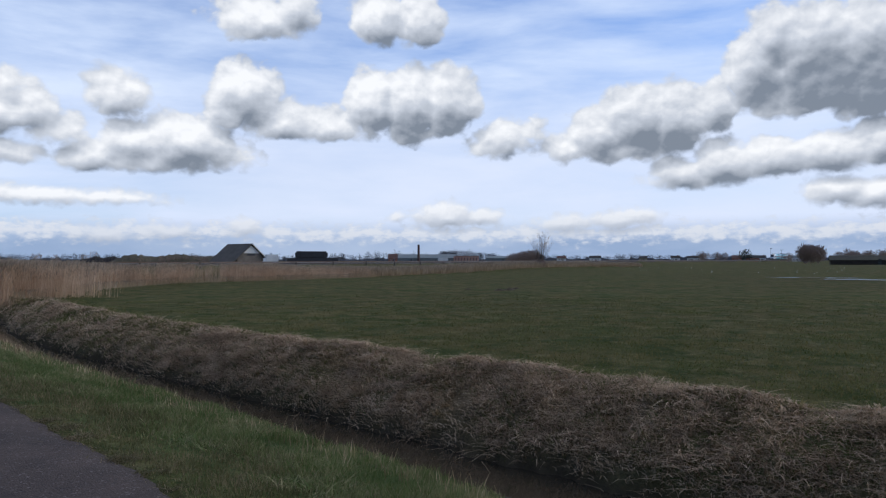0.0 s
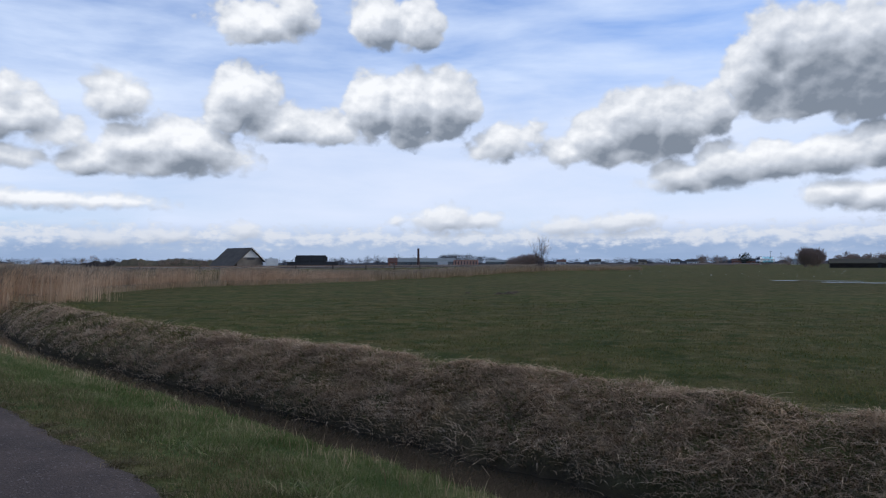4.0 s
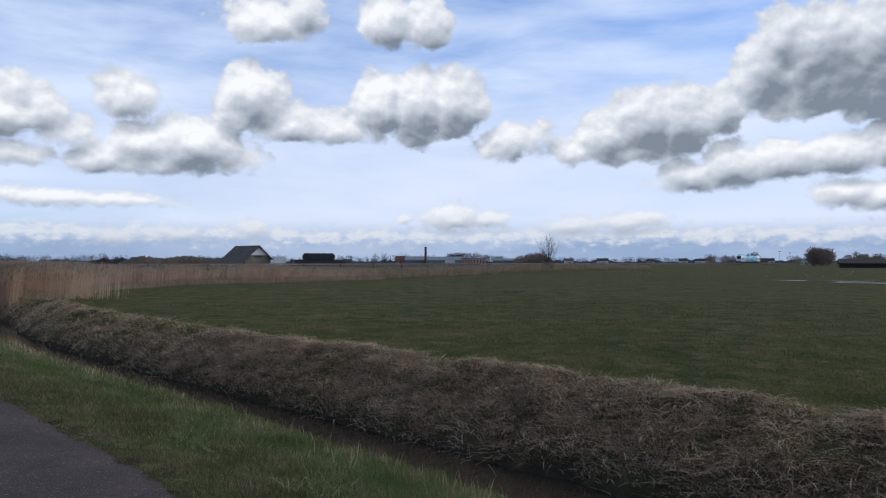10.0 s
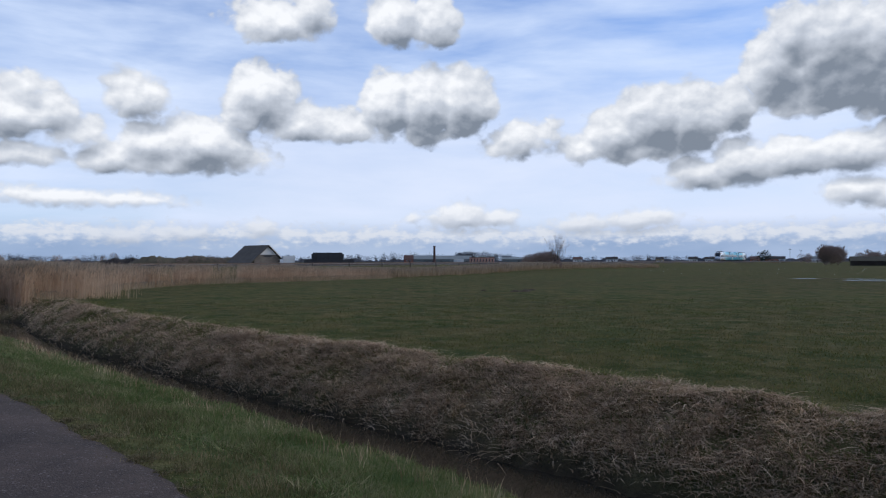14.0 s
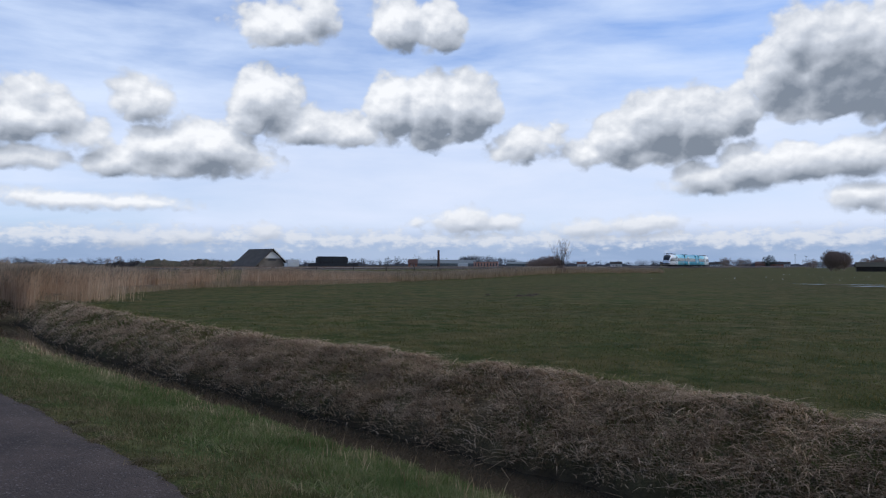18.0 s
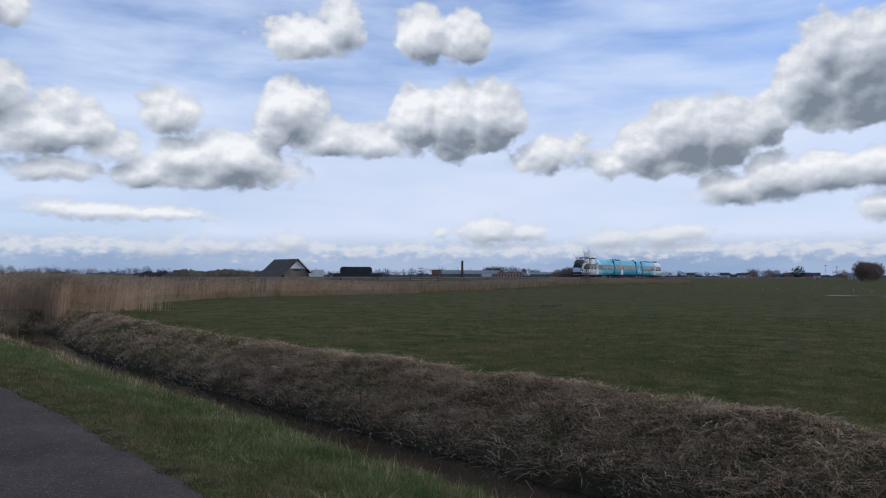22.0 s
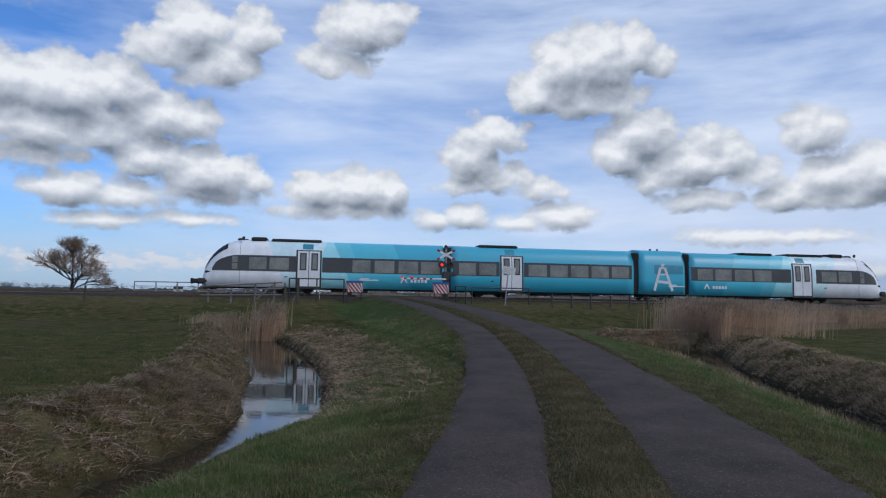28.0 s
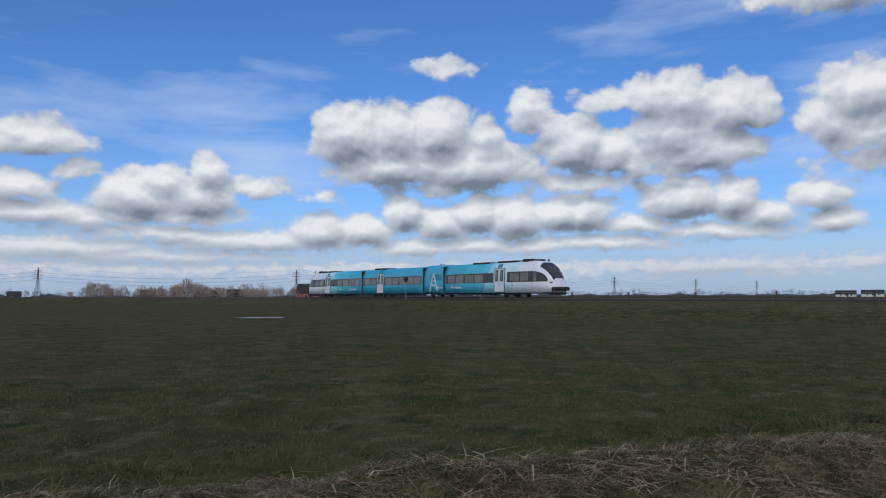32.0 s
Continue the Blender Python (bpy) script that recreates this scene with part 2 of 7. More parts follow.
def build_world():
    tree = world.node_tree
    tree.nodes.clear()
    n = graph(tree)
    way = n("ShaderNodeTexCoord").outputs["Generated"]
    s = n("ShaderNodeSeparateXYZ", {0: way}).outputs
    west = n("ShaderNodeMath", {0: s["X"], 1: -1.0}, operation="MULTIPLY").outputs[0]
    az = n("ShaderNodeMath", {0: west, 1: s["Y"]}, operation="ARCTAN2").outputs[0]
    az = n("ShaderNodeMath", {0: az}, operation="DEGREES").outputs[0]
    el = n("ShaderNodeMath", {0: n("ShaderNodeMath", {0: s["Z"]}, operation="ARCSINE").outputs[0]}, operation="DEGREES").outputs[0]
    place = n("ShaderNodeCombineXYZ", {"X": az, "Y": el, "Z": 0.0}).outputs[0]
    field, lumps = cloud_group(), lump_group()
    # farther clouds are smaller in the sky, and so is the step towards the light
    reach = n("ShaderNodeMapRange", {0: el, 1: 2.0, 2: 12.0, 3: 0.30, 4: 1.0}).outputs[0]

    def moved(by):
        step = n("ShaderNodeVectorMath", {0: by, "Scale": reach}, operation="SCALE").outputs[0]
        return n("ShaderNodeVectorMath", {0: place, 1: step}, operation="ADD").outputs[0]
    core = n("ShaderNodeGroup", {"Place": place}, node_tree=field).outputs[0]
    core_sun = n("ShaderNodeGroup", {"Place": moved((0.5, 1.7, 0.0))}, node_tree=field).outputs[0]
    lump = n("ShaderNodeGroup", {"Place": place}, node_tree=lumps).outputs[0]
    lump_sun = n("ShaderNodeGroup", {"Place": moved((0.22, 0.50, 0.0))}, node_tree=lumps).outputs[0]
    # low rows of cumulus along the horizon
    low = n("ShaderNodeMath", {0: n("ShaderNodeMath", {0: el, 1: -2.1}, operation="ADD").outputs[0]}, operation="ABSOLUTE").outputs[0]
    row = n("ShaderNodeVectorMath", {0: place, 1: (0.5, 1.1, 1.0)}, operation="MULTIPLY").outputs[0]
    rough = n("ShaderNodeTexNoise", {"Vector": row, "Scale": 1.3, "Detail": 5.0, "Roughness": 0.6}).outputs["Fac"]
    low = n("ShaderNodeMath", {0: low, 1: -0.62, 2: -0.74}, operation="MULTIPLY_ADD").outputs[0]
    low = n("ShaderNodeMath", {0: rough, 1: 1.7, 2: low}, operation="MULTIPLY_ADD").outputs[0]
    core = n("ShaderNodeMath", {0: core, 1: low, 2: 0.2}, operation="SMOOTH_MAX").outputs[0]
    dens = n("ShaderNodeMath", {0: core, 1: lump}, operation="ADD").outputs[0]

    # the clear sky, with a thin high veil that is densest round the sun
    sky = n("ShaderNodeTexSky", sky_type="NISHITA", sun_disc=False, sun_elevation=radians(SUN_EL), sun_rotation=radians(-SUN_AZ),
            altitude=0.0, air_density=1.0, dust_density=0.6, ozone_density=1.6).outputs[0]
    clear = n("ShaderNodeVectorMath", {0: sky, 1: (0.053, 0.089, 0.142)}, operation="MULTIPLY").outputs[0]
    streak = n("ShaderNodeVectorMath", {0: place, 1: (0.035, 0.16, 1.0)}, operation="MULTIPLY").outputs[0]
    wisps = n("ShaderNodeTexNoise", {"Vector": streak, "Scale": 1.6, "Detail": 6.0, "Roughness": 0.55, "Distortion": 0.2}).outputs["Fac"]
    side = n("ShaderNodeMapRange", {0: az, 1: 108.0, 2: 50.0, 3: -0.12, 4: 0.60}, interpolation_type="SMOOTHSTEP").outputs[0]
    haze = n("ShaderNodeMapRange", {0: el, 1: 19.0, 2: 6.0, 3: -0.10, 4: 0.46}, interpolation_type="SMOOTHSTEP").outputs[0]
    west_less = n("ShaderNodeMapRange", {0: az, 1: 15.0, 2: 45.0, 3: 1.0, 4: 0.15}).outputs[0]
    haze = n("ShaderNodeMath", {0: haze, 1: west_less}, operation="MULTIPLY").outputs[0]
    veil = n("ShaderNodeMath", {0: wisps, 1: 1.9, 2: -0.92}, operation="MULTIPLY_ADD").outputs[0]
    veil = n("ShaderNodeMath", {0: veil, 1: side}, operation="ADD").outputs[0]
    # a patch of cirrus to the south-west
    fan = n("ShaderNodeVectorMath", {0: place, 1: (1 / 15.0, 1 / 6.0, 0.0), 2: (-134.0 / 15.0, -13.0 / 6.0, 0.0)}, operation="MULTIPLY_ADD").outputs[0]
    fan = n("ShaderNodeVectorMath", {0: fan}, operation="LENGTH").outputs["Value"]
    fan = n("ShaderNodeMapRange", {0: fan, 1: 1.0, 2: 0.2, 3: 0.0, 4: 0.42}, interpolation_type="SMOOTHSTEP").outputs[0]
    veil = n("ShaderNodeMath", {0: veil, 1: fan}, operation="ADD").outputs[0]
    veil = n("ShaderNodeMath", {0: haze, 1: 0.4, 2: veil}, operation="MULTIPLY_ADD", use_clamp=True).outputs[0]
    open_sky = n("ShaderNodeMix", {0: veil, 6: clear, 7: (0.675, 0.785, 0.99, 1)}, data_type="RGBA").outputs[2]

    white = n("ShaderNodeMath", {0: haze, 1: 1.3}, operation="MULTIPLY", use_clamp=True).outputs[0]
    open_sky = n("ShaderNodeMix", {0: white, 6: open_sky, 7: (0.72, 0.775, 0.925, 1)}, data_type="RGBA").outputs[2]

    # a blue-grey bank along the horizon
    bank = n("ShaderNodeMapRange", {0: el, 1: 3.5, 2: 1.3, 3: 0.0, 4: 1.0}, interpolation_type="SMOOTHSTEP").outputs[0]
    part_of = n("ShaderNodeMapRange", {0: az, 1: 75.0, 2: 30.0, 3: 0.12, 4: 0.95}, interpolation_type="SMOOTHSTEP").outputs[0]
    uneven = n("ShaderNodeMapRange", {0: wisps, 1: 0.3, 2: 0.6, 3: 0.55, 4: 1.0}).outputs[0]
    bank = n("ShaderNodeMath", {0: bank, 1: part_of}, operation="MULTIPLY").outputs[0]
    bank = n("ShaderNodeMath", {0: bank, 1: uneven}, operation="MULTIPLY").outputs[0]
    open_sky = n("ShaderNodeMix", {0: bank, 6: open_sky, 7: (0.28, 0.385, 0.58, 1)}, data_type="RGBA").outputs[2]

    # pale haze low in the west
    mist = n("ShaderNodeMapRange", {0: el, 1: 8.0, 2: 1.0, 3: 0.0, 4: 0.75}, interpolation_type="SMOOTHSTEP").outputs[0]
    mist = n("ShaderNodeMath", {0: mist, 1: n("ShaderNodeMapRange", {0: az, 1: 55.0, 2: 95.0, 3: 0.0, 4: 1.0}).outputs[0]}, operation="MULTIPLY").outputs[0]
    open_sky = n("ShaderNodeMix", {0: mist, 6: open_sky, 7: (0.43, 0.53, 0.72, 1)}, data_type="RGBA").outputs[2]

    # clouds: bright towards the sun, grey underneath, and greyer where the sun stands behind them
    inside = n("ShaderNodeMath", {0: core, 1: 2.2}, operation="MINIMUM").outputs[0]
    above = n("ShaderNodeMath", {0: n("ShaderNodeMath", {0: core_sun, 1: -0.5}, operation="MAXIMUM").outputs[0], 1: 2.2}, operation="MINIMUM").outputs[0]
    lit = n("ShaderNodeMath", {0: inside, 1: above}, operation="SUBTRACT").outputs[0]
    lit = n("ShaderNodeMath", {0: lit, 1: reach}, operation="DIVIDE").outputs[0]
    relief = n("ShaderNodeMath", {0: lump, 1: lump_sun}, operation="SUBTRACT").outputs[0]
    behind = n("ShaderNodeMapRange", {0: az, 1: -20.0, 2: 95.0, 3: 0.53, 4: 0.53}).outputs[0]
    soft = n("ShaderNodeTexNoise", {"Vector": place, "Scale": 0.22, "Detail": 2.0, "Roughness": 0.5}).outputs["Fac"]
    behind = n("ShaderNodeMath", {0: soft, 1: 0.28, 2: n("ShaderNodeMath", {0: behind, 1: -0.14}, operation="ADD").outputs[0]}, operation="MULTIPLY_ADD").outputs[0]
    lit = n("ShaderNodeMath", {0: lit, 1: 0.29, 2: behind}, operation="MULTIPLY_ADD").outputs[0]
    lit = n("ShaderNodeMath", {0: relief, 1: 0.28, 2: lit}, operation="MULTIPLY_ADD").outputs[0]
    thick = n("ShaderNodeMapRange", {0: az, 1: -26.0, 2: 12.0, 3: -0.21, 4: -0.08}).outputs[0]
    deep = n("ShaderNodeMath", {0: n("ShaderNodeMath", {0: inside, 1: 0.0}, operation="MAXIMUM").outputs[0], 1: thick}, operation="MULTIPLY").outputs[0]
    lit = n("ShaderNodeMath", {0: lit, 1: deep}, operation="ADD", use_clamp=True).outputs[0]
    ramp = n("ShaderNodeValToRGB", {0: lit})
    ramp.color_ramp.elements[0].position, ramp.color_ramp.elements[0].color = 0.0, (0.20, 0.235, 0.29, 1)
    ramp.color_ramp.elements[1].position, ramp.color_ramp.elements[1].color = 0.92, (0.93, 0.94, 0.96, 1)
    mid = ramp.color_ramp.elements.new(0.55)
    mid.color = (0.56, 0.60, 0.67, 1)
    cover = n("ShaderNodeMapRange", {0: dens, 1: -0.14, 2: 0.56, 3: 0.0, 4: 0.97}, interpolation_type="SMOOTHSTEP").outputs[0]
    # haze softens the farthest clouds
    far = n("ShaderNodeMapRange", {0: el, 1: 1.5, 2: 5.5, 3: 0.72, 4: 0.0}, interpolation_type="SMOOTHSTEP").outputs[0]
    puffs = n("ShaderNodeMix", {0: far, 6: ramp.outputs[0], 7: (0.56, 0.61, 0.71, 1)}, data_type="RGBA").outputs[2]
    seen = n("ShaderNodeMix", {0: cover, 6: open_sky, 7: puffs}, data_type="RGBA").outputs[2]
    back = n("ShaderNodeBackground", {"Color": seen, "Strength": SKY})
    tree.links.new(back.outputs[0], n("ShaderNodeOutputWorld").inputs[0])


SKY = 1.0
build_world()
sun_data = bpy.data.lights.new("sun", "SUN")
sun_data.energy, sun_data.angle, sun_data.color = 1.1, radians(25), (1.0, 0.95, 0.87)
sun = new("sun", sun_data)
sun.matrix_world = look((60, -10, 60), (60 + math.sin(radians(SUN_AZ)) * math.cos(radians(SUN_EL)), -10 - math.cos(radians(SUN_AZ)) * math.cos(radians(SUN_EL)), 60 - math.sin(radians(SUN_EL))))

# ---- materials ----
def material(name, base, second=None, scale=3.0, rough=0.7, metal=0.0, bump=0.0, bump_scale=30.0, vary=0.25, coords="Object", island=False, glow=0.0):
    """A surface of two colours mixed at two scales of noise, with fine relief."""
    m = bpy.data.materials.new(name)
    m.use_nodes = True
    tree = m.node_tree
    shader = tree.nodes["Principled BSDF"]
    n = graph(tree)
    second = second or tuple(c * (1 - vary) for c in base)
    at = n("ShaderNodeTexCoord").outputs[coords]
    large = n("ShaderNodeTexNoise", {"Vector": at, "Scale": scale, "Detail": 4.0, "Roughness": 0.6}).outputs["Fac"]
    small = n("ShaderNodeTexNoise", {"Vector": at, "Scale": scale * 9, "Detail": 3.0, "Roughness": 0.6}).outputs["Fac"]
    both = n("ShaderNodeMath", {0: small, 1: 0.45, 2: large}, operation="MULTIPLY_ADD").outputs[0]
    fac = n("ShaderNodeMapRange", {0: both, 1: 0.5, 2: 0.95}).outputs[0]
    if island:
        rnd = n("ShaderNodeNewGeometry").outputs["Random Per Island"]
        fac = n("ShaderNodeMath", {0: rnd, 1: 0.6, 2: n("ShaderNodeMath", {0: fac, 1: 0.4}, operation="MULTIPLY").outputs[0]}, operation="MULTIPLY_ADD").outputs[0]
    mix = n("ShaderNodeMix", {0: fac, 6: (*base, 1), 7: (*second, 1)}, data_type="RGBA").outputs[2]
    tree.links.new(mix, shader.inputs["Base Color"])
    r = n("ShaderNodeMapRange", {0: small, 3: max(0.02, rough - 0.08), 4: min(1.0, rough + 0.08)}).outputs[0]
    tree.links.new(r, shader.inputs["Roughness"])
    shader.inputs["Metallic"].default_value = metal
    if rough > 0.65:
        shader.inputs["Specular IOR Level"].default_value = 0.2
    if bump:
        rel = n("ShaderNodeTexNoise", {"Vector": at, "Scale": bump_scale, "Detail": 5.0, "Roughness": 0.65}).outputs["Fac"]
        tree.links.new(n("ShaderNodeBump", {"Height": rel, "Strength": bump, "Distance": 0.05}).outputs[0], shader.inputs["Normal"])
    if glow:
        shader.inputs["Emission Color"].default_value = (*base, 1)
        shader.inputs["Emission Strength"].default_value = glow
    return m


def ground_material():
    """Pasture, dry bank grass, lush verge and mud, mixed by the land's own plan."""
    m = bpy.data.materials.new("land")
    m.use_nodes = True
    tree = m.node_tree
    shader = tree.nodes["Principled BSDF"]
    n = graph(tree)
    at = n("ShaderNodeTexCoord").outputs["Object"]

    def noise_of(scale, detail=4.0):
        return n("ShaderNodeTexNoise", {"Vector": at, "Scale": scale, "Detail": detail, "Roughness": 0.62}).outputs["Fac"]

    def blend(f, a, b, lo=0.35, hi=0.65):
        f = n("ShaderNodeMapRange", {0: f, 1: lo, 2: hi}).outputs[0]
        a = a if isinstance(a, bpy.types.NodeSocket) else (*a, 1)
        b = b if isinstance(b, bpy.types.NodeSocket) else (*b, 1)
        return n("ShaderNodeMix", {0: f, 6: a, 7: b}, data_type="RGBA").outputs[2]
    broad, patch, tuft, blade = noise_of(0.05), noise_of(0.42, 6.0), noise_of(2.2, 6.0), noise_of(22.0, 6.0)
    pasture = blend(patch, (0.046, 0.063, 0.0140), (0.118, 0.091, 0.034), 0.37, 0.62)
    pasture = blend(broad, pasture, (0.080, 0.063, 0.024), 0.4, 0.68)
    pasture = blend(noise_of(1.2, 5.0), (0.032, 0.044, 0.011), pasture, 0.36, 0.52)
    pasture = blend(tuft, pasture, (0.160, 0.132, 0.066), 0.52, 0.70)
    pasture = blend(blade, (0.024, 0.034, 0.0110), pasture, 0.28, 0.55)
    dry = blend(tuft, (0.150, 0.104, 0.058), (0.260, 0.184, 0.104))
    dry = blend(blade, (0.044, 0.032, 0.019), dry, 0.3, 0.6)
    dry = blend(patch, dry, (0.100, 0.092, 0.036), 0.46, 0.62)
    lush = blend(tuft, (0.050, 0.085, 0.022), (0.095, 0.118, 0.042))
    lush = blend(blade, (0.022, 0.036, 0.011), lush, 0.3, 0.6)
    mud = blend(tuft, (0.030, 0.022, 0.015), (0.058, 0.043, 0.030))
    # trodden soil and moss where the verge meets the lanes
    lush = blend(patch, lush, (0.115, 0.100, 0.045), 0.52, 0.66)
    plan = n("ShaderNodeAttribute", attribute_name="plan").outputs["Color"]
    s = n("ShaderNodeSeparateColor", {0: plan}).outputs
    col = n("ShaderNodeMix", {0: s[0], 6: pasture, 7: dry}, data_type="RGBA").outputs[2]
    col = n("ShaderNodeMix", {0: s[1], 6: col, 7: lush}, data_type="RGBA").outputs[2]
    col = n("ShaderNodeMix", {0: s[2], 6: col, 7: mud}, data_type="RGBA").outputs[2]
    tree.links.new(col, shader.inputs["Base Color"])
    shader.inputs["Roughness"].default_value = 0.95
    shader.inputs["Specular IOR Level"].default_value = 0.04
    h = n("ShaderNodeMath", {0: blade, 1: 0.35, 2: tuft}, operation="MULTIPLY_ADD").outputs[0]
    tree.links.new(n("ShaderNodeBump", {"Height": h, "Strength": 0.9, "Distance": 0.12, "Normal": n("ShaderNodeBump", {"Height": noise_of(0.8, 3.0), "Strength": 0.6, "Distance": 0.3}).outputs[0]}).outputs[0], shader.inputs["Normal"])
    return m


def asphalt_material():
    m = bpy.data.materials.new("worn_asphalt")
    m.use_nodes = True
    tree = m.node_tree
    shader = tree.nodes["Principled BSDF"]
    n = graph(tree)
    at = n("ShaderNodeTexCoord").outputs["Object"]
    broad = n("ShaderNodeTexNoise", {"Vector": at, "Scale": 0.9, "Detail": 5.0, "Roughness": 0.65}).outputs["Fac"]
    chips = n("ShaderNodeTexVoronoi", {"Vector": at, "Scale": 62.0}).outputs["Color"]
    chip = n("ShaderNodeSeparateColor", {0: chips}).outputs[0]
    f = n("ShaderNodeMapRange", {0: broad, 1: 0.35, 2: 0.7}).outputs[0]
    col = n("ShaderNodeMix", {0: f, 6: (0.048, 0.036, 0.031, 1), 7: (0.096, 0.070, 0.058, 1)}, data_type="RGBA").outputs[2]
    g = n("ShaderNodeMapRange", {0: chip, 1: 0.90, 2: 1.0, 3: 0.0, 4: 0.6}).outputs[0]
    col = n("ShaderNodeMix", {0: g, 6: col, 7: (0.19, 0.165, 0.15, 1)}, data_type="RGBA").outputs[2]
    g = n("ShaderNodeMapRange", {0: chip, 1: 0.0, 2: 0.25, 3: 0.55, 4: 0.0}).outputs[0]
    col = n("ShaderNodeMix", {0: g, 6: col, 7: (0.03, 0.027, 0.028, 1)}, data_type="RGBA").outputs[2]
    tree.links.new(col, shader.inputs["Base Color"])
    shader.inputs["Roughness"].default_value = 0.9
    shader.inputs["Specular IOR Level"].default_value = 0.15
    h = n("ShaderNodeTexNoise", {"Vector": at, "Scale": 60.0, "Detail": 3.0}).outputs["Fac"]
    tree.links.new(n("ShaderNodeBump", {"Height": h, "Strength": 0.7, "Distance": 0.02}).outputs[0], shader.inputs["Normal"])
    return m


def water_material():
    m = bpy.data.materials.new("ditch_water")
    m.use_nodes = True
    tree = m.node_tree
    shader = tree.nodes["Principled BSDF"]
    n = graph(tree)
    at = n("ShaderNodeTexCoord").outputs["Object"]
    shader.inputs["Base Color"].default_value = (0.035, 0.027, 0.018, 1)
    shader.inputs["Roughness"].default_value = 0.04
    shader.inputs["IOR"].default_value = 1.33
    h = n("ShaderNodeTexNoise", {"Vector": at, "Scale": 2.5, "Detail": 3.0}).outputs["Fac"]
    tree.links.new(n("ShaderNodeBump", {"Height": h, "Strength": 0.05, "Distance": 0.03}).outputs[0], shader.inputs["Normal"])
    return m


def livery_material():
    """Train paint by its length: white ends, a slanting pale band, then two tones of cyan."""
    m = bpy.data.materials.new("train_livery")
    m.use_nodes = True
    tree = m.node_tree
    shader = tree.nodes["Principled BSDF"]
    n = graph(tree)
    s = n("ShaderNodeSeparateXYZ", {0: n("ShaderNodeTexCoord").outputs["Object"]}).outputs
    other = n("ShaderNodeMath", {0: 55.6, 1: s["X"]}, operation="SUBTRACT").outputs[0]
    x = n("ShaderNodeMath", {0: s["X"], 1: other}, operation="MINIMUM").outputs[0]
    slant = n("ShaderNodeMath", {0: s["Z"], 1: 0.42, 2: x}, operation="MULTIPLY_ADD").outputs[0]
    lean = n("ShaderNodeMath", {0: s["Z"], 1: -0.35, 2: x}, operation="MULTIPLY_ADD").outputs[0]
    col = (0.87, 0.875, 0.885, 1)
    for v, at, to in ((slant, 6.6, (0.66, 0.84, 0.87, 1)), (lean, 7.9, (0.36, 0.76, 0.83, 1)), (slant, 11.3, (0.14, 0.57, 0.69, 1)), (slant, 12.4, (0.085, 0.51, 0.65, 1)), (slant, 15.6, (0.05, 0.42, 0.57, 1))):
        f = n("ShaderNodeMapRange", {0: v, 1: at, 2: at + 0.06}).outputs[0]
        col = n("ShaderNodeMix", {0: f, 6: col, 7: to}, data_type="RGBA").outputs[2]
    dirt = n("ShaderNodeTexNoise", {"Vector": n("ShaderNodeTexCoord").outputs["Object"], "Scale": 1.3, "Detail": 6.0, "Roughness": 0.65}).outputs["Fac"]
    f = n("ShaderNodeMapRange", {0: dirt, 1: 0.45, 2: 0.9, 3: 0.0, 4: 0.35}).outputs[0]
    col = n("ShaderNodeMix", {0: f, 6: col, 7: (0.20, 0.19, 0.17, 1)}, data_type="RGBA").outputs[2]
    tree.links.new(col, shader.inputs["Base Color"])
    shader.inputs["Roughness"].default_value = 0.32
    return m


LAND, ASPHALT, WATER, LIVERY = ground_material(), asphalt_material(), water_material(), livery_material()
WHITE = material("white_paint", (0.78, 0.78, 0.79), (0.62, 0.62, 0.62), 0.8, 0.4)
DARK = material("black_rubber", (0.022, 0.022, 0.024), (0.04, 0.038, 0.036), 2.0, 0.6)
UNDER = material("grimy_underframe", (0.05, 0.042, 0.036), (0.025, 0.022, 0.02), 2.0, 0.8)
GLASS_DARK = material("tinted_train_glass", (0.030, 0.030, 0.030), (0.045, 0.043, 0.040), 0.5, 0.12)
SCREEN = material("windscreen_glass", (0.040, 0.043, 0.047), (0.026, 0.028, 0.030), 0.5, 0.05)
# opaque panes: the sky's brightness through the glass is put into their pale colour
SKYPANE = material("sky_toned_pane", (0.24, 0.24, 0.21), (0.10, 0.10, 0.09), 0.9, 0.10)
STEEL = material("galvanised_steel", (0.34, 0.35, 0.36), (0.25, 0.25, 0.26), 2.0, 0.5, 0.6)
RAILSTEEL = material("rusty_rail", (0.12, 0.075, 0.05), (0.07, 0.045, 0.032), 3.0, 0.6, 0.4)
BALLAST = material("ballast", (0.062, 0.046, 0.036), (0.034, 0.026, 0.021), 4.0, 0.95, 0, 1.0, 14.0)
SLEEPER = material("sleeper", (0.12, 0.11, 0.10), (0.07, 0.06, 0.055), 2.0, 0.9)
CONCRETE = material("concrete", (0.36, 0.35, 0.33), (0.26, 0.25, 0.24), 1.5, 0.85, 0, 0.3, 30)
POSTWOOD = material("weathered_post", (0.055, 0.048, 0.040), (0.10, 0.088, 0.072), 3.0, 0.9, 0, 0.4, 20)
DARKRAIL = material("dark_green_tube", (0.022, 0.026, 0.026), (0.045, 0.045, 0.042), 2.0, 0.5, 0.3)
RED = material("signal_red", (0.34, 0.022, 0.03), (0.24, 0.022, 0.026), 2.0, 0.5)
BLUE = material("signal_blue", (0.035, 0.085, 0.30), (0.03, 0.07, 0.24), 2.0, 0.5)
LAMP_RED = material("lit_red_lamp", (0.9, 0.035, 0.05), None, 1.0, 0.3, glow=1.3)
LAMP_OFF = material("unlit_red_lamp", (0.05, 0.008, 0.01), None, 1.0, 0.3)

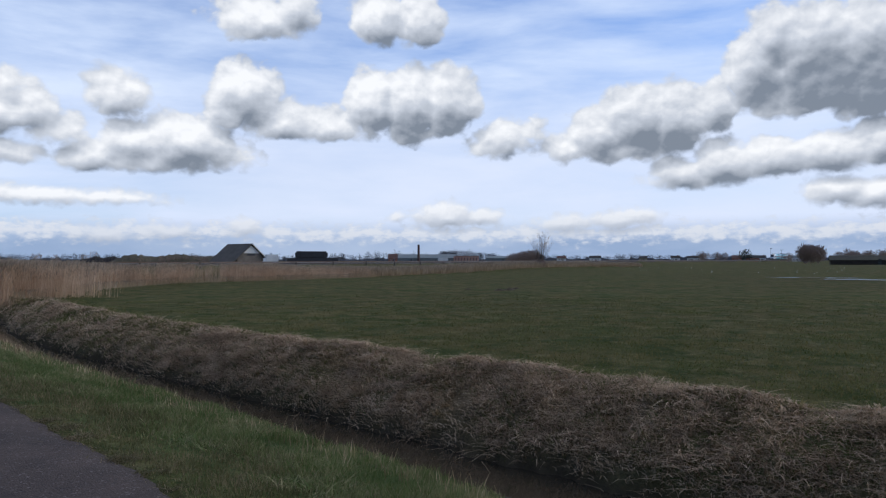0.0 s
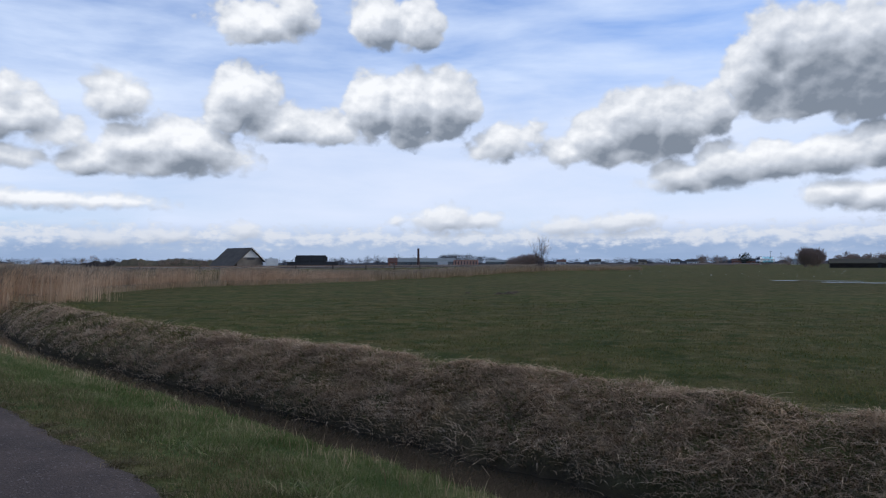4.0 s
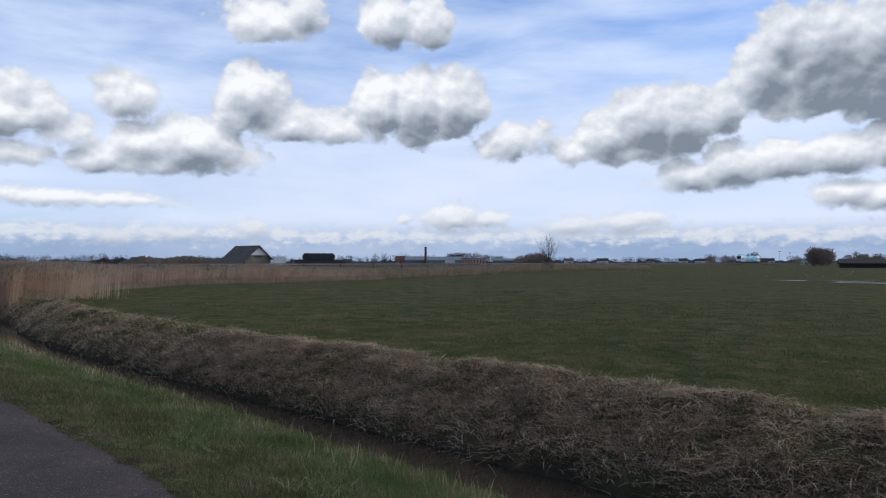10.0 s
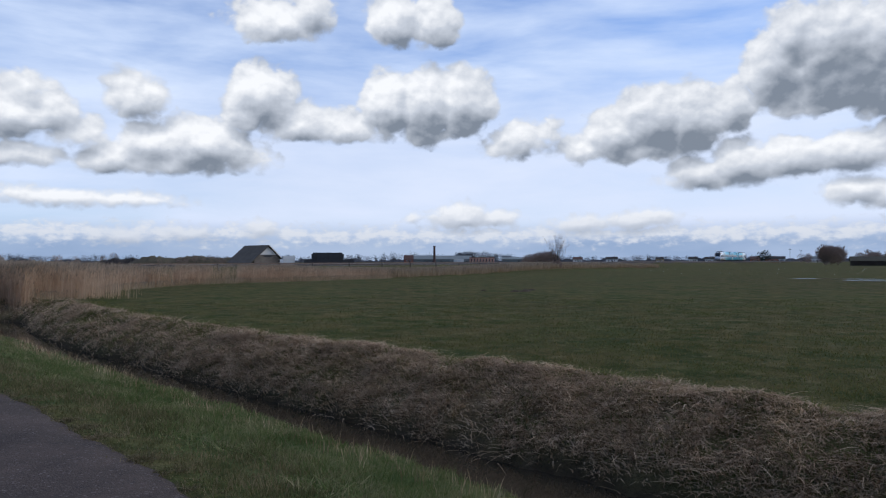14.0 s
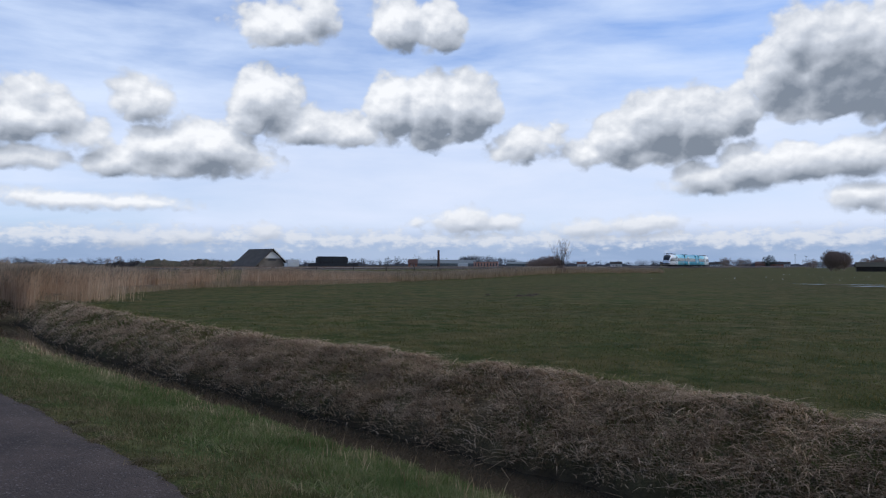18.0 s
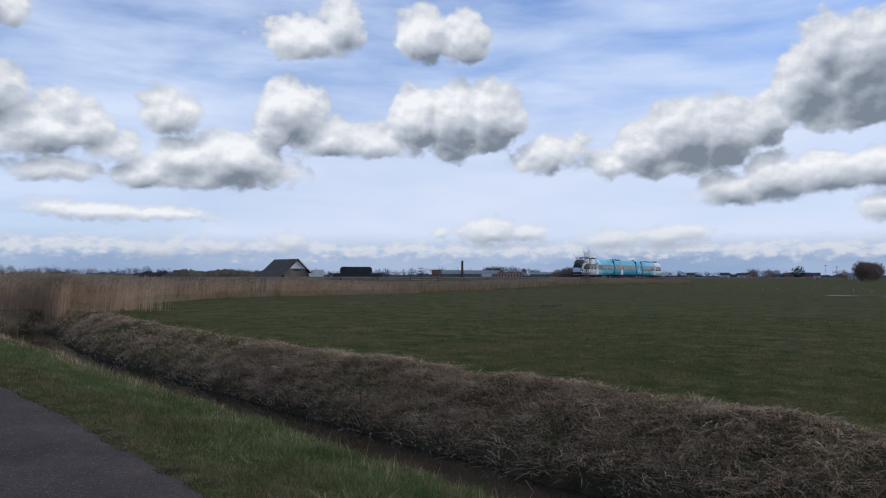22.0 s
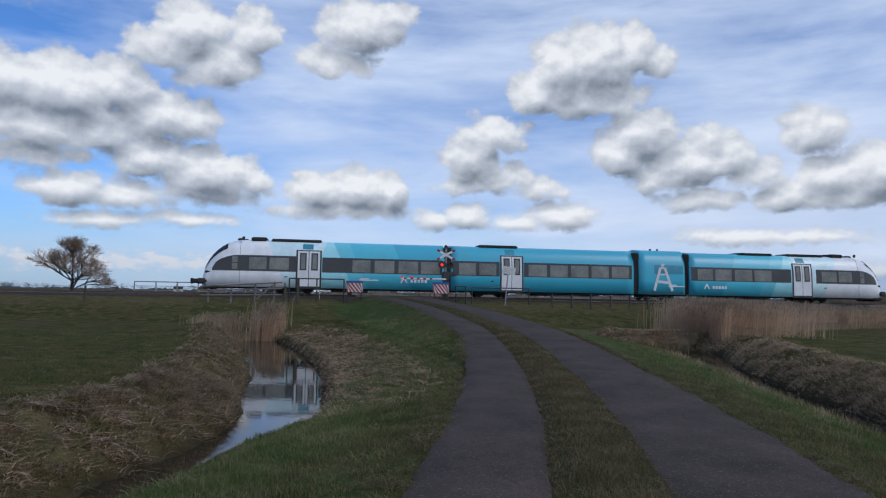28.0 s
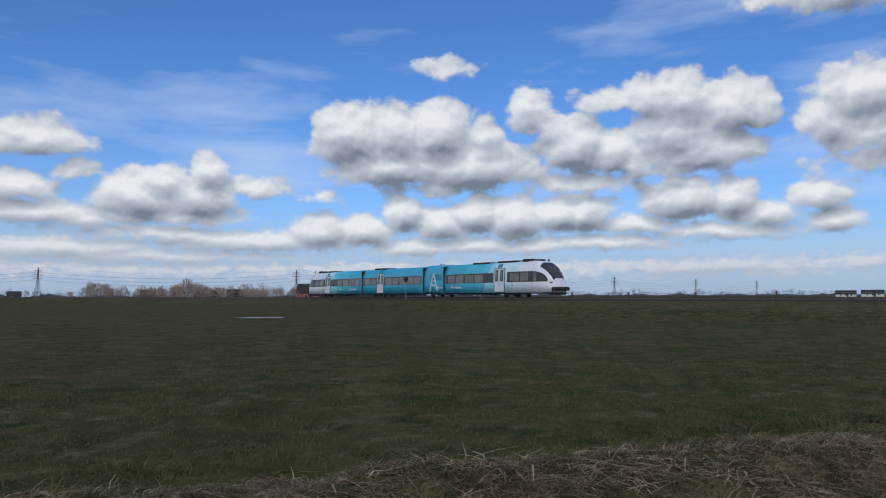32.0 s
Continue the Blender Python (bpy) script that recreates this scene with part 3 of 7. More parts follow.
# ---- plan of the land ----
ALONG, ACROSS = np.array((-0.691, 0.723)), np.array((0.723, 0.691))   # the track's way, and its right
TRACK_U = np.array((math.sin(radians(28)), math.cos(radians(28))))    # the railway's way, towards the station
TRACK_N = np.array((-TRACK_U[1], TRACK_U[0]))
RAIL_Z, WATER_Z = 1.45, -0.9


def rail_point(s, off=0.0):
    """A place on the railway, s metres along it, off metres beyond it."""
    p = TRACK_N * (53.8 - 0.94e-4 * s * s * (1 if s < 900 else 0) + off) + TRACK_U * s
    return p


def from_track(x, y):
    """Metres along the railway and beyond its middle."""
    s = x * TRACK_U[0] + y * TRACK_U[1]
    off = x * TRACK_N[0] + y * TRACK_N[1] - (53.8 - 0.94e-4 * np.clip(s, -500, 620) ** 2)
    return s, off


def smooth_line(points, step=0.5):
    """A curve through the points, as many short straight pieces."""
    p = [np.array(q, float) for q in points]
    p = [2 * p[0] - p[1]] + p + [2 * p[-1] - p[-2]]
    out = []
    for a, b, c, d in zip(p, p[1:], p[2:], p[3:]):
        count = max(1, round(float(np.linalg.norm((c - b)[:2])) / step))
        for t in np.arange(count) / count:
            out.append(0.5 * (2 * b + (c - a) * t + (2 * a - 5 * b + 4 * c - d) * t * t + (3 * b - a - 3 * c + d) * t ** 3))
    out.append(p[-2])
    return np.array(out)


def beside(c, a):
    return tuple(ACROSS * c + ALONG * a)


ROAD_LINE = smooth_line([beside(0.17, -120), beside(0.17, -60), beside(0.17, -30), beside(0.17, -15), beside(0.17, -7), beside(0.17, -1), beside(0.15, 4.5), beside(0.08, 9), beside(-0.10, 12), beside(-0.40, 15.5),
                         beside(-0.98, 20), beside(-2.05, 26), beside(-3.75, 32), beside(-6.2, 39), (-41.6, 27.9), (-45.2, 29.6), (-54.0, 34.3), (-72.0, 44.0), (-120.0, 70.0)])
DITCH_A = smooth_line([(*beside(6.1, -120), 0.8), (*beside(6.1, -60), 0.8), (*beside(6.1, -30), 0.8), (*beside(6.1, -15), 0.8), (*beside(6.1, -7), 0.8), (*beside(6.1, -1), 0.8), (*beside(5.92, 5), 0.78), (*beside(5.72, 10), 0.74), (*beside(5.55, 16), 0.7), (*beside(5.4, 23), 0.7),
                       (*beside(5.5, 29), 0.9), (*beside(5.5, 33.5), 1.5), (-21.5, 27.2, 1.2), (-27.0, 26.6, 0.5)])
DITCH_B = smooth_line([(*beside(-5.68, -120), 0.45), (*beside(-5.68, -60), 0.45), (*beside(-5.68, -30), 0.45), (*beside(-5.68, -15), 0.45), (*beside(-5.68, -7), 0.48), (*beside(-5.66, 0), 0.5), (*beside(-5.72, 6), 0.52), (*beside(-5.66, 10.5), 0.6), (-13.1, 5.46, 0.8), (-16.4, 7.25, 0.95), (-22.3, 10.0, 1.1), (-29.3, 12.6, 1.15), (-34.6, 14.3, 1.1)])


def nearest(x, y, line):
    """For arrays of places: the distance to the line, its side (right is positive), and the index of the nearest piece."""
    d2, idx = np.full(x.shape, 1e18), np.zeros(x.shape, int)
    for i in range(len(line)):
        q = (x - line[i, 0]) ** 2 + (y - line[i, 1]) ** 2
        better = q < d2
        d2[better], idx[better] = q[better], i
    j = np.clip(idx, 1, len(line) - 2)
    tx, ty = line[j + 1, 0] - line[j - 1, 0], line[j + 1, 1] - line[j - 1, 1]
    k = np.hypot(tx, ty)
    side = ((x - line[idx, 0]) * ty - (y - line[idx, 1]) * tx) / k
    return np.sqrt(d2), side, idx


ROAD_FAR = np.hypot(ROAD_LINE[:, 0] + 0.4, ROAD_LINE[:, 1] + 0.4)


def road_height():
    s, off = from_track(ROAD_LINE[:, 0], ROAD_LINE[:, 1])
    z = np.interp(off, (-43, -38, -30, -20, -12, -4.5, 3.5, 14, 30), (0, 0.06, 0.33, 0.72, 1.08, 1.40, 1.40, 0.7, 0.0))
    z[s < -60] = 0
    z[ROAD_LINE[:, 1] < 6] = 0
    return z


ROAD_Z = road_height()


def wave(x, y, scale, seed=0.0):
    """Smooth rolling noise, about -1 to 1."""
    a = np.sin(x * scale + 1.7 * np.sin(y * scale * 0.83 + seed)) * np.cos(y * scale * 1.13 + 1.3 * np.sin(x * scale * 0.71 + seed * 2))
    b = np.sin(x * scale * 2.3 + seed + 2 * np.sin(y * scale * 1.9)) * np.sin(y * scale * 2.1 - seed)
    return 0.65 * a + 0.35 * b


def land(x, y):
    """The ground's height, and how far it is dry bank, lush verge and mud."""
    x, y = np.asarray(x, float), np.asarray(y, float)
    s, off = from_track(x, y)
    field = -0.15 + 0.04 * wave(x, y, 0.16) + 0.025 * wave(x, y, 0.7, 2)
    bank_z = np.interp(np.abs(off), (0, 2.4, 3.4, 6.5, 11.5), (1.1, 1.1, 1.16, 0.78, -0.15))
    yard = (off > 2.4) & (off < 20) & (s > -30) & (s < 18)
    bank_z = np.where(yard, np.interp(off, (2.4, 3.4, 14, 20), (1.05, 1.0, 0.95, -0.15)), bank_z)
    fade = np.interp(s, (-2500, -1800, 1500, 2200), (0, 1, 1, 0))
    z = np.where((np.abs(off) < 11.5) | yard, np.maximum(field, -0.15 + (bank_z + 0.15) * fade), field)
    dr, side, i = nearest(x, y, ROAD_LINE)
    zr = ROAD_Z[i]
    slope = 0.17 + 0.22 * np.clip(zr, 0, 1)
    shoulder = zr - np.clip(dr - 2.0, 0, None) * slope - 0.02 * (dr > 2.0)
    verge = np.clip(1 - np.abs(dr - 3.4) / 2.2, 0, 1)
    z = np.where(dr < 9, np.maximum(z, shoulder), z)
    near_road = np.clip((4.5 - dr) / 1.5, 0, 1)
    z = z * (1 - near_road) + np.minimum(z, np.maximum(shoulder, -0.9)) * near_road
    z = np.where(dr < 2.0, zr - 0.06 + 0.085 * np.clip(1.6 - np.abs(side + 0.235) / 0.4, 0, 1), z)
    dry, mud = np.zeros_like(z), np.zeros_like(z)
    for line in (DITCH_A, DITCH_B):
        d, sd, k = nearest(x, y, line)
        edge = d - line[k, 2] + 0.10 * wave(x, y, 1.1, 1) + 0.05 * wave(x, y, 4.1, 3)
        far_side = dr > np.hypot(line[k, 0] - ROAD_LINE[i, 0], line[k, 1] - ROAD_LINE[i, 1])
        edge = np.where(far_side, edge, edge + (0.05 if line is DITCH_A else 0.0))
        # the verge falls evenly from the road's edge to the ditch's lip
        t = np.clip((dr - 2.0) / np.maximum(0.05, (dr - 2.0) + (edge - 0.45)), 0, 1)
        w = np.clip((5.5 - edge) / 2.0, 0, 1) * (~far_side) * (dr > 2.0)
        z = z * (1 - w) + (zr - 0.02 + (-0.50 - zr) * t) * w
        cut = np.where(edge < 0, WATER_Z - 0.35 * np.minimum(1, -edge / 0.5), WATER_Z + 0.85 * (1 - np.exp(-np.clip(edge, 0, 9) / np.where(far_side, 0.62, 0.50))))
        outer = dr - 4.0 > 0
        lump = 0.16 * np.exp(-((edge - 1.55) / 0.5) ** 2) * (dr > 7.3) * (1.0 + 0.7 * wave(x, y, 1.6, 5))
        rough = 0.07 * wave(x, y, 2.7, 4) * np.exp(-((edge - 0.9) / 0.8) ** 2)
        z = np.minimum(z, np.where(edge < 3.2, cut + rough, 99)) + lump
        dry = np.maximum(dry, np.clip(1.3 - np.abs(edge - 0.8) / 1.0, 0, 1) * np.where(far_side, 1.0, 0.55))
        mud = np.maximum(mud, np.clip(0.8 - (edge - 0.02) / 0.22, 0, 1))
    mud = np.where(dr < 1.95, np.where(np.abs(side + 0.235) < 0.5, 0.35, 0.8), mud)
    dry = np.maximum(dry, 0.45 * np.clip(1 - np.abs(np.abs(off) - 5.5) / 3.0, 0, 1) * fade)
    lush = np.where((dr < 5.2) & (dr > 1.6), np.clip(1.4 - np.abs(dr - 3.6) / 1.5, 0, 1) * (1 - 0.5 * dry), 0)
    lush = np.where((np.abs(side + 0.235) < 0.55) & (dr < 1), 0.25, lush)
    return z, dry, lush, mud


def mesh_of(name, verts, faces, mat=None, smooth=False, corners=None):
    """A mesh from arrays; all faces have as many corners."""
    me = bpy.data.meshes.new(name)
    verts, faces = np.asarray(verts, np.float32), np.asarray(faces, np.int32)
    k = faces.shape[1]
    me.vertices.add(len(verts))
    me.vertices.foreach_set("co", verts.ravel())
    me.loops.add(faces.size)
    me.loops.foreach_set("vertex_index", faces.ravel())
    me.polygons.add(len(faces))
    me.polygons.foreach_set("loop_start", np.arange(0, faces.size, k, dtype=np.int32))
    me.update(calc_edges=True)
    me.validate()
    if smooth:
        me.polygons.foreach_set("use_smooth", np.ones(len(faces), bool))
    if mat:
        me.materials.append(mat)
    return me


def grid_faces(nu, nv):
    a = (np.arange(nu - 1)[:, None] * nv + np.arange(nv - 1)[None, :]).ravel()
    return np.stack((a, a + nv, a + nv + 1, a + 1), 1)


def spread(lo, hi, step, far, grow=1.13):
    """Coordinates that are close between lo and hi and widen outwards to far."""
    mid = list(np.arange(lo, hi, step))
    out, d, v = [], step, hi
    while v < far:
        out.append(v)
        d *= grow
        v += d
    out.append(far)
    left, d, v = [], step, lo - step
    while v > -far:
        left.append(v)
        d *= grow
        v -= d
    left.append(-far)
    return np.array(left[::-1] + mid + out)


GRID = {}


def build_ground():
    xs, ys = spread(-38, 10, 0.14, 4200, 1.11), spread(-10, 36, 0.14, 4200, 1.11)
    X, Y = np.meshgrid(xs, ys, indexing="ij")
    z, dry, lush, mud = land(X.ravel(), Y.ravel())
    far = np.hypot(X.ravel(), Y.ravel())
    z = np.where(far > 1200, -0.3, z)
    GRID.update(xs=xs, ys=ys, z=z.reshape(X.shape), dry=dry.reshape(X.shape), lush=lush.reshape(X.shape), mud=mud.reshape(X.shape))
    me = mesh_of("ground", np.stack((X.ravel(), Y.ravel(), z), 1), grid_faces(len(xs), len(ys)), LAND, True)
    col = me.color_attributes.new("plan", "FLOAT_COLOR", "POINT")
    col.data.foreach_set("color", np.stack((dry, lush, mud, np.ones_like(z)), 1).astype(np.float32).ravel())
    tagged(new("ground", me), "dark green pasture with dry grassy ditch banks", "ground", kind="structure")


def ribbon(line, z, inner, outer, lift, wobble=0.0, lo=0, hi=None, rows=9, name="road"):
    """A strip along a line between two distances from it (right positive)."""
    line, z = line[lo:hi], z[lo:hi]
    t = np.gradient(line[:, :2], axis=0)
    t /= np.linalg.norm(t, axis=1)[:, None]
    nrm = np.stack((t[:, 1], -t[:, 0]), 1)
    arc = np.cumsum(np.r_[0, np.hypot(*np.diff(line[:, :2], axis=0).T)])
    vs = []
    for k in range(rows):
        w = k / (rows - 1)
        at = inner + (outer - inner) * w
        edge = wobble * (np.sin(arc * 2.1 + inner * 3) * 0.5 + np.sin(arc * 5.3 + outer) * 0.4 + np.sin(arc * 11.7) * 0.3) * (abs(w - 0.5) * 2)
        p = line[:, :2] + nrm * (at + edge)[:, None]
        crown = -0.05 * (abs(w - 0.5) * 2) ** 6
        vs.append(np.c_[p, z + lift + crown])
    v = np.array(vs).transpose(1, 0, 2).reshape(-1, 3)
    return v, grid_faces(len(line), rows)


def build_road():
    fine = smooth_line(np.c_[ROAD_LINE, ROAD_Z][::4], 0.2)
    for a, b in ((-1.97, -0.67), (0.2, 1.98)):
        v, f = ribbon(fine[:, :2], fine[:, 2], a, b, 0.0, 0.05)
        tagged(new("road", mesh_of("road", v, f, ASPHALT, True)), "worn dark asphalt wheel lane with gravelly edges", "road", kind="structure")
    for line, nm in ((DITCH_A, "water"), (DITCH_B, "water")):
        v, f = ribbon(line[:, :2], np.zeros(len(line)), -2.2, 2.2, WATER_Z, 0)
        tagged(new(nm, mesh_of(nm, v, f, WATER, True)), "still brown ditch water reflecting the sky", "water", kind="structure")


build_ground()
build_road()

# ---- helpers for meshes of things ----
class Shape:
    """Collects boxes, tubes and other solids into one mesh."""

    def __init__(self):
        self.v, self.f = [], []

    def add(self, verts, faces):
        k = len(self.v)
        self.v += [tuple(p) for p in verts]
        self.f += [tuple(i + k for i in q) for q in faces]
        return self

    def box(self, x0, x1, y0, y1, z0, z1, bev=0.0, m=None):
        if bev:
            b = min(bev, (x1 - x0) / 2.1, (y1 - y0) / 2.1, (z1 - z0) / 2.1)
            bm = bmesh.new()
            bmesh.ops.create_cube(bm, size=1)
            bmesh.ops.transform(bm, matrix=Matrix.Translation(((x0 + x1) / 2, (y0 + y1) / 2, (z0 + z1) / 2)) @ Matrix.Diagonal((x1 - x0, y1 - y0, z1 - z0, 1)), verts=bm.verts)
            bmesh.ops.bevel(bm, geom=list(bm.edges), offset=b, segments=2, affect="EDGES")
            vs, fs = [v.co.copy() for v in bm.verts], None
            bm.verts.index_update()
            fs = [[v.index for v in f.verts] for f in bm.faces]
            bm.free()
        else:
            vs = [Vector((x, y, z)) for x in (x0, x1) for y in (y0, y1) for z in (z0, z1)]
            fs = [(0, 1, 3, 2), (4, 6, 7, 5), (0, 4, 5, 1), (2, 3, 7, 6), (0, 2, 6, 4), (1, 5, 7, 3)]
        return self.add([m @ v for v in vs] if m else vs, fs)

    def tube(self, a, b, r0, r1=None, n=8, cap=True):
        a, b = Vector(a), Vector(b)
        r1 = r0 if r1 is None else r1
        q = (b - a).to_track_quat("Z", "Y")
        vs = []
        for p, r in ((a, r0), (b, r1)):
            vs += [p + q @ Vector((r * math.cos(2 * math.pi * i / n), r * math.sin(2 * math.pi * i / n), 0)) for i in range(n)]
        fs = [(i, (i + 1) % n, n + (i + 1) % n, n + i) for i in range(n)]
        if cap:
            fs += [tuple(range(n))[::-1], tuple(range(n, 2 * n))]
        return self.add(vs, fs)

    def prism(self, outline, y0, y1, m=None):
        """An outline of (x, z) drawn out from y0 to y1."""
        n = len(outline)
        vs = [Vector((x, y0, z)) for x, z in outline] + [Vector((x, y1, z)) for x, z in outline]
        fs = [(i, (i + 1) % n, n + (i + 1) % n, n + i) for i in range(n)] + [tuple(range(n))[::-1], tuple(range(n, 2 * n))]
        return self.add([m @ v for v in vs] if m else vs, fs)

    def mesh(self, name, mat, smooth=False):
        me = bpy.data.meshes.new(name)
        me.from_pydata(self.v, [], self.f)
        me.materials.append(mat)
        bm = bmesh.new()
        bm.from_mesh(me)
        bmesh.ops.recalc_face_normals(bm, faces=bm.faces)
        bm.to_mesh(me)
        bm.free()
        if smooth:
            me.polygons.foreach_set("use_smooth", np.ones(len(me.polygons), bool))
        return me


def thing(name, m, label, category, group="", kind=""):
    """An Empty at a thing's base, to carry its parts."""
    ob = new(name)
    ob.matrix_basis = m
    return tagged(ob, label, category, group, kind)


def part(name, shape, mat, parent, label="", smooth=False, m=None):
    me = shape.mesh(name, mat, smooth) if isinstance(shape, Shape) else shape
    ob = new(name, me)
    ob.parent = parent
    if m is not None:
        ob.matrix_basis = m
    return tagged(ob, label) if label else ob


def rail_pose(s, off=0.0, z=0.0, turn=0.0):
    """A pose beside the railway whose x runs along it."""
    p, q = rail_point(s, off), rail_point(s + 0.5, off)
    a = math.degrees(math.atan2(q[1] - p[1], q[0] - p[0]))
    return pose(p[0], p[1], z, 0, 0, a + turn)


def land_z(x, y):
    return float(land(np.array([x]), np.array([y]))[0][0])


# ---- the railway ----
def along_rail(s0, s1, step, profile, name, mat, label, category, smooth=False):
    """A profile of (off, z) drawn along the railway."""
    ss = np.arange(s0, s1 + step, step)
    pts = np.array([[(*rail_point(s, o), z) for o, z in profile] for s in ss]).reshape(-1, 3)
    me = mesh_of(name, pts, grid_faces(len(ss), len(profile)), mat, smooth)
    return tagged(new(name, me), label, category, kind="structure")


along_rail(-700, 900, 4, ((-3.3, 0.8), (-2.3, 1.22), (-1.5, 1.32), (1.5, 1.32), (2.3, 1.22), (3.3, 0.8)), "railway_bed", BALLAST, "grey-brown ballast bed of a single railway line", "railway")
for o in (-0.75, 0.75):
    along_rail(-700, 900, 4, ((o - 0.07, 1.31), (o - 0.02, 1.35), (o - 0.035, 1.41), (o - 0.035, RAIL_Z), (o + 0.035, RAIL_Z), (o + 0.035, 1.41), (o + 0.02, 1.35), (o + 0.07, 1.31)),
               "rail", RAILSTEEL, "rusty steel running rail with a worn head", "rail")


def build_sleepers():
    one = Shape().box(-0.13, 0.13, -1.3, 1.3, -0.08, 0.0).mesh("sleeper", SLEEPER)
    bed = thing("sleeper_row", pose(0, 0, 0), "row of grey concrete sleepers in the ballast", "sleepers", kind="structure")
    for k in range(150):
        s = -60 + k * 0.65
        if 1.5 < s < 9.5:
            continue
        part("sleeper", one, None, bed, m=rail_pose(s, 0, 1.345))


build_sleepers()

# ---- the train ----
TRAIN_LEN, ZB = 55.6, 0.45
train = thing("train", rail_pose(499, 0, RAIL_Z), "white and cyan diesel train of three coaches and a power unit", "train")


def hull(x):
    """Half width and roof height of the train at x metres from its nose."""
    e = min(x, TRAIN_LEN - x)
    if e >= 3.7:
        return 1.475, 3.83
    k = max(0.0, (e - 0.62) / 3.08)
    w = 1.475 * (1 - 0.42 * (1 - k) ** 2.6)
    h = 1.15 + (3.83 - 1.15) * (1 - (1 - k) ** 2.3) ** 0.62
    return w, h


def side_y(x, z):
    w, h = hull(x)
    r = min(0.995, max(0.0, (z - ZB) / (h - ZB)))
    return w * (1 - r ** 4) ** 0.25


def body_mesh(x0, x1, mat, name, lift=0.0):
    xs = [x0]
    while xs[-1] < x1 - 1e-6:
        e = min(xs[-1], TRAIN_LEN - xs[-1])
        xs.append(min(x1, xs[-1] + (0.1 if e < 4 else 0.6)))
    ang = [math.pi * i / 32 for i in range(33)]
    vs, fs = [], []
    for x in xs:
        w, h = hull(x)
        for a in ang:
            c, s = math.cos(a), math.sin(a)
            vs.append((x, w * math.copysign(abs(c) ** 0.5, c), ZB + (h + lift - ZB) * abs(s) ** 0.5))
    n = len(ang)
    for i in range(len(xs) - 1):
        for j in range(n - 1):
            fs.append((i * n + j, (i + 1) * n + j, (i + 1) * n + j + 1, i * n + j + 1))
        fs.append((i * n + n - 1, (i + 1) * n + n - 1, (i + 1) * n, i * n))
    fs += [tuple(range(n)), tuple((len(xs) - 1) * n + j for j in range(n))]
    return Shape().add(vs, fs).mesh(name, mat, True)


def panel(x0, x1, z0, z1, side, mat, name, parent, proud=0.012, top=None, label="", nx=None):
    """A thin plate that follows the train's side. top(x) may bend its upper edge."""
    nx = nx or max(2, int((x1 - x0) / 0.35) + 2)
    nz = 6
    vs, fs = [], []
    for layer in (proud, -0.05):
        for i in range(nx):
            x = x0 + (x1 - x0) * i / (nx - 1)
            zt = top(x) if top else z1
            for j in range(nz):
                z = z0 + (zt - z0) * j / (nz - 1)
                vs.append((x, side * (side_y(x, z) + layer), z))
    k = nx * nz
    for i in range(nx - 1):
        for j in range(nz - 1):
            a = i * nz + j
            fs += [(a, a + nz, a + nz + 1, a + 1), (k + a, k + a + 1, k + a + nz + 1, k + a + nz)]
    for i in range(nx - 1):
        a, b = i * nz, i * nz + nz - 1
        fs += [(a, k + a, k + a + nz, a + nz), (b, b + nz, k + b + nz, k + b)]
    for j in range(nz - 1):
        a, b = j, (nx - 1) * nz + j
        fs += [(a, a + 1, k + a + 1, k + a), (b, k + b, k + b + 1, b + 1)]
    return part(name, Shape().add(vs, fs), mat, parent, label)


def build_door(x0, x1, side, car):
    frame_p = panel(x0 - 0.1, x1 + 0.1, 0.40, 3.16, side, DARK, "door", car, 0.015, label="double door with white leaves in a black frame")
    mid = (x0 + x1) / 2
    for a, b in ((x0 + 0.02, mid - 0.025), (mid + 0.025, x1 - 0.02)):
        panel(a, b, 0.56, 3.08, side, WHITE, "door_leaf", frame_p, 0.035)
        panel(a + 0.14, b - 0.14, 1.70, 2.95, side, GLASS_DARK, "door_window", frame_p, 0.045)
        panel(a + 0.23, b - 0.23, 1.80, 2.85, side, SKYPANE, "door_pane", frame_p, 0.05)


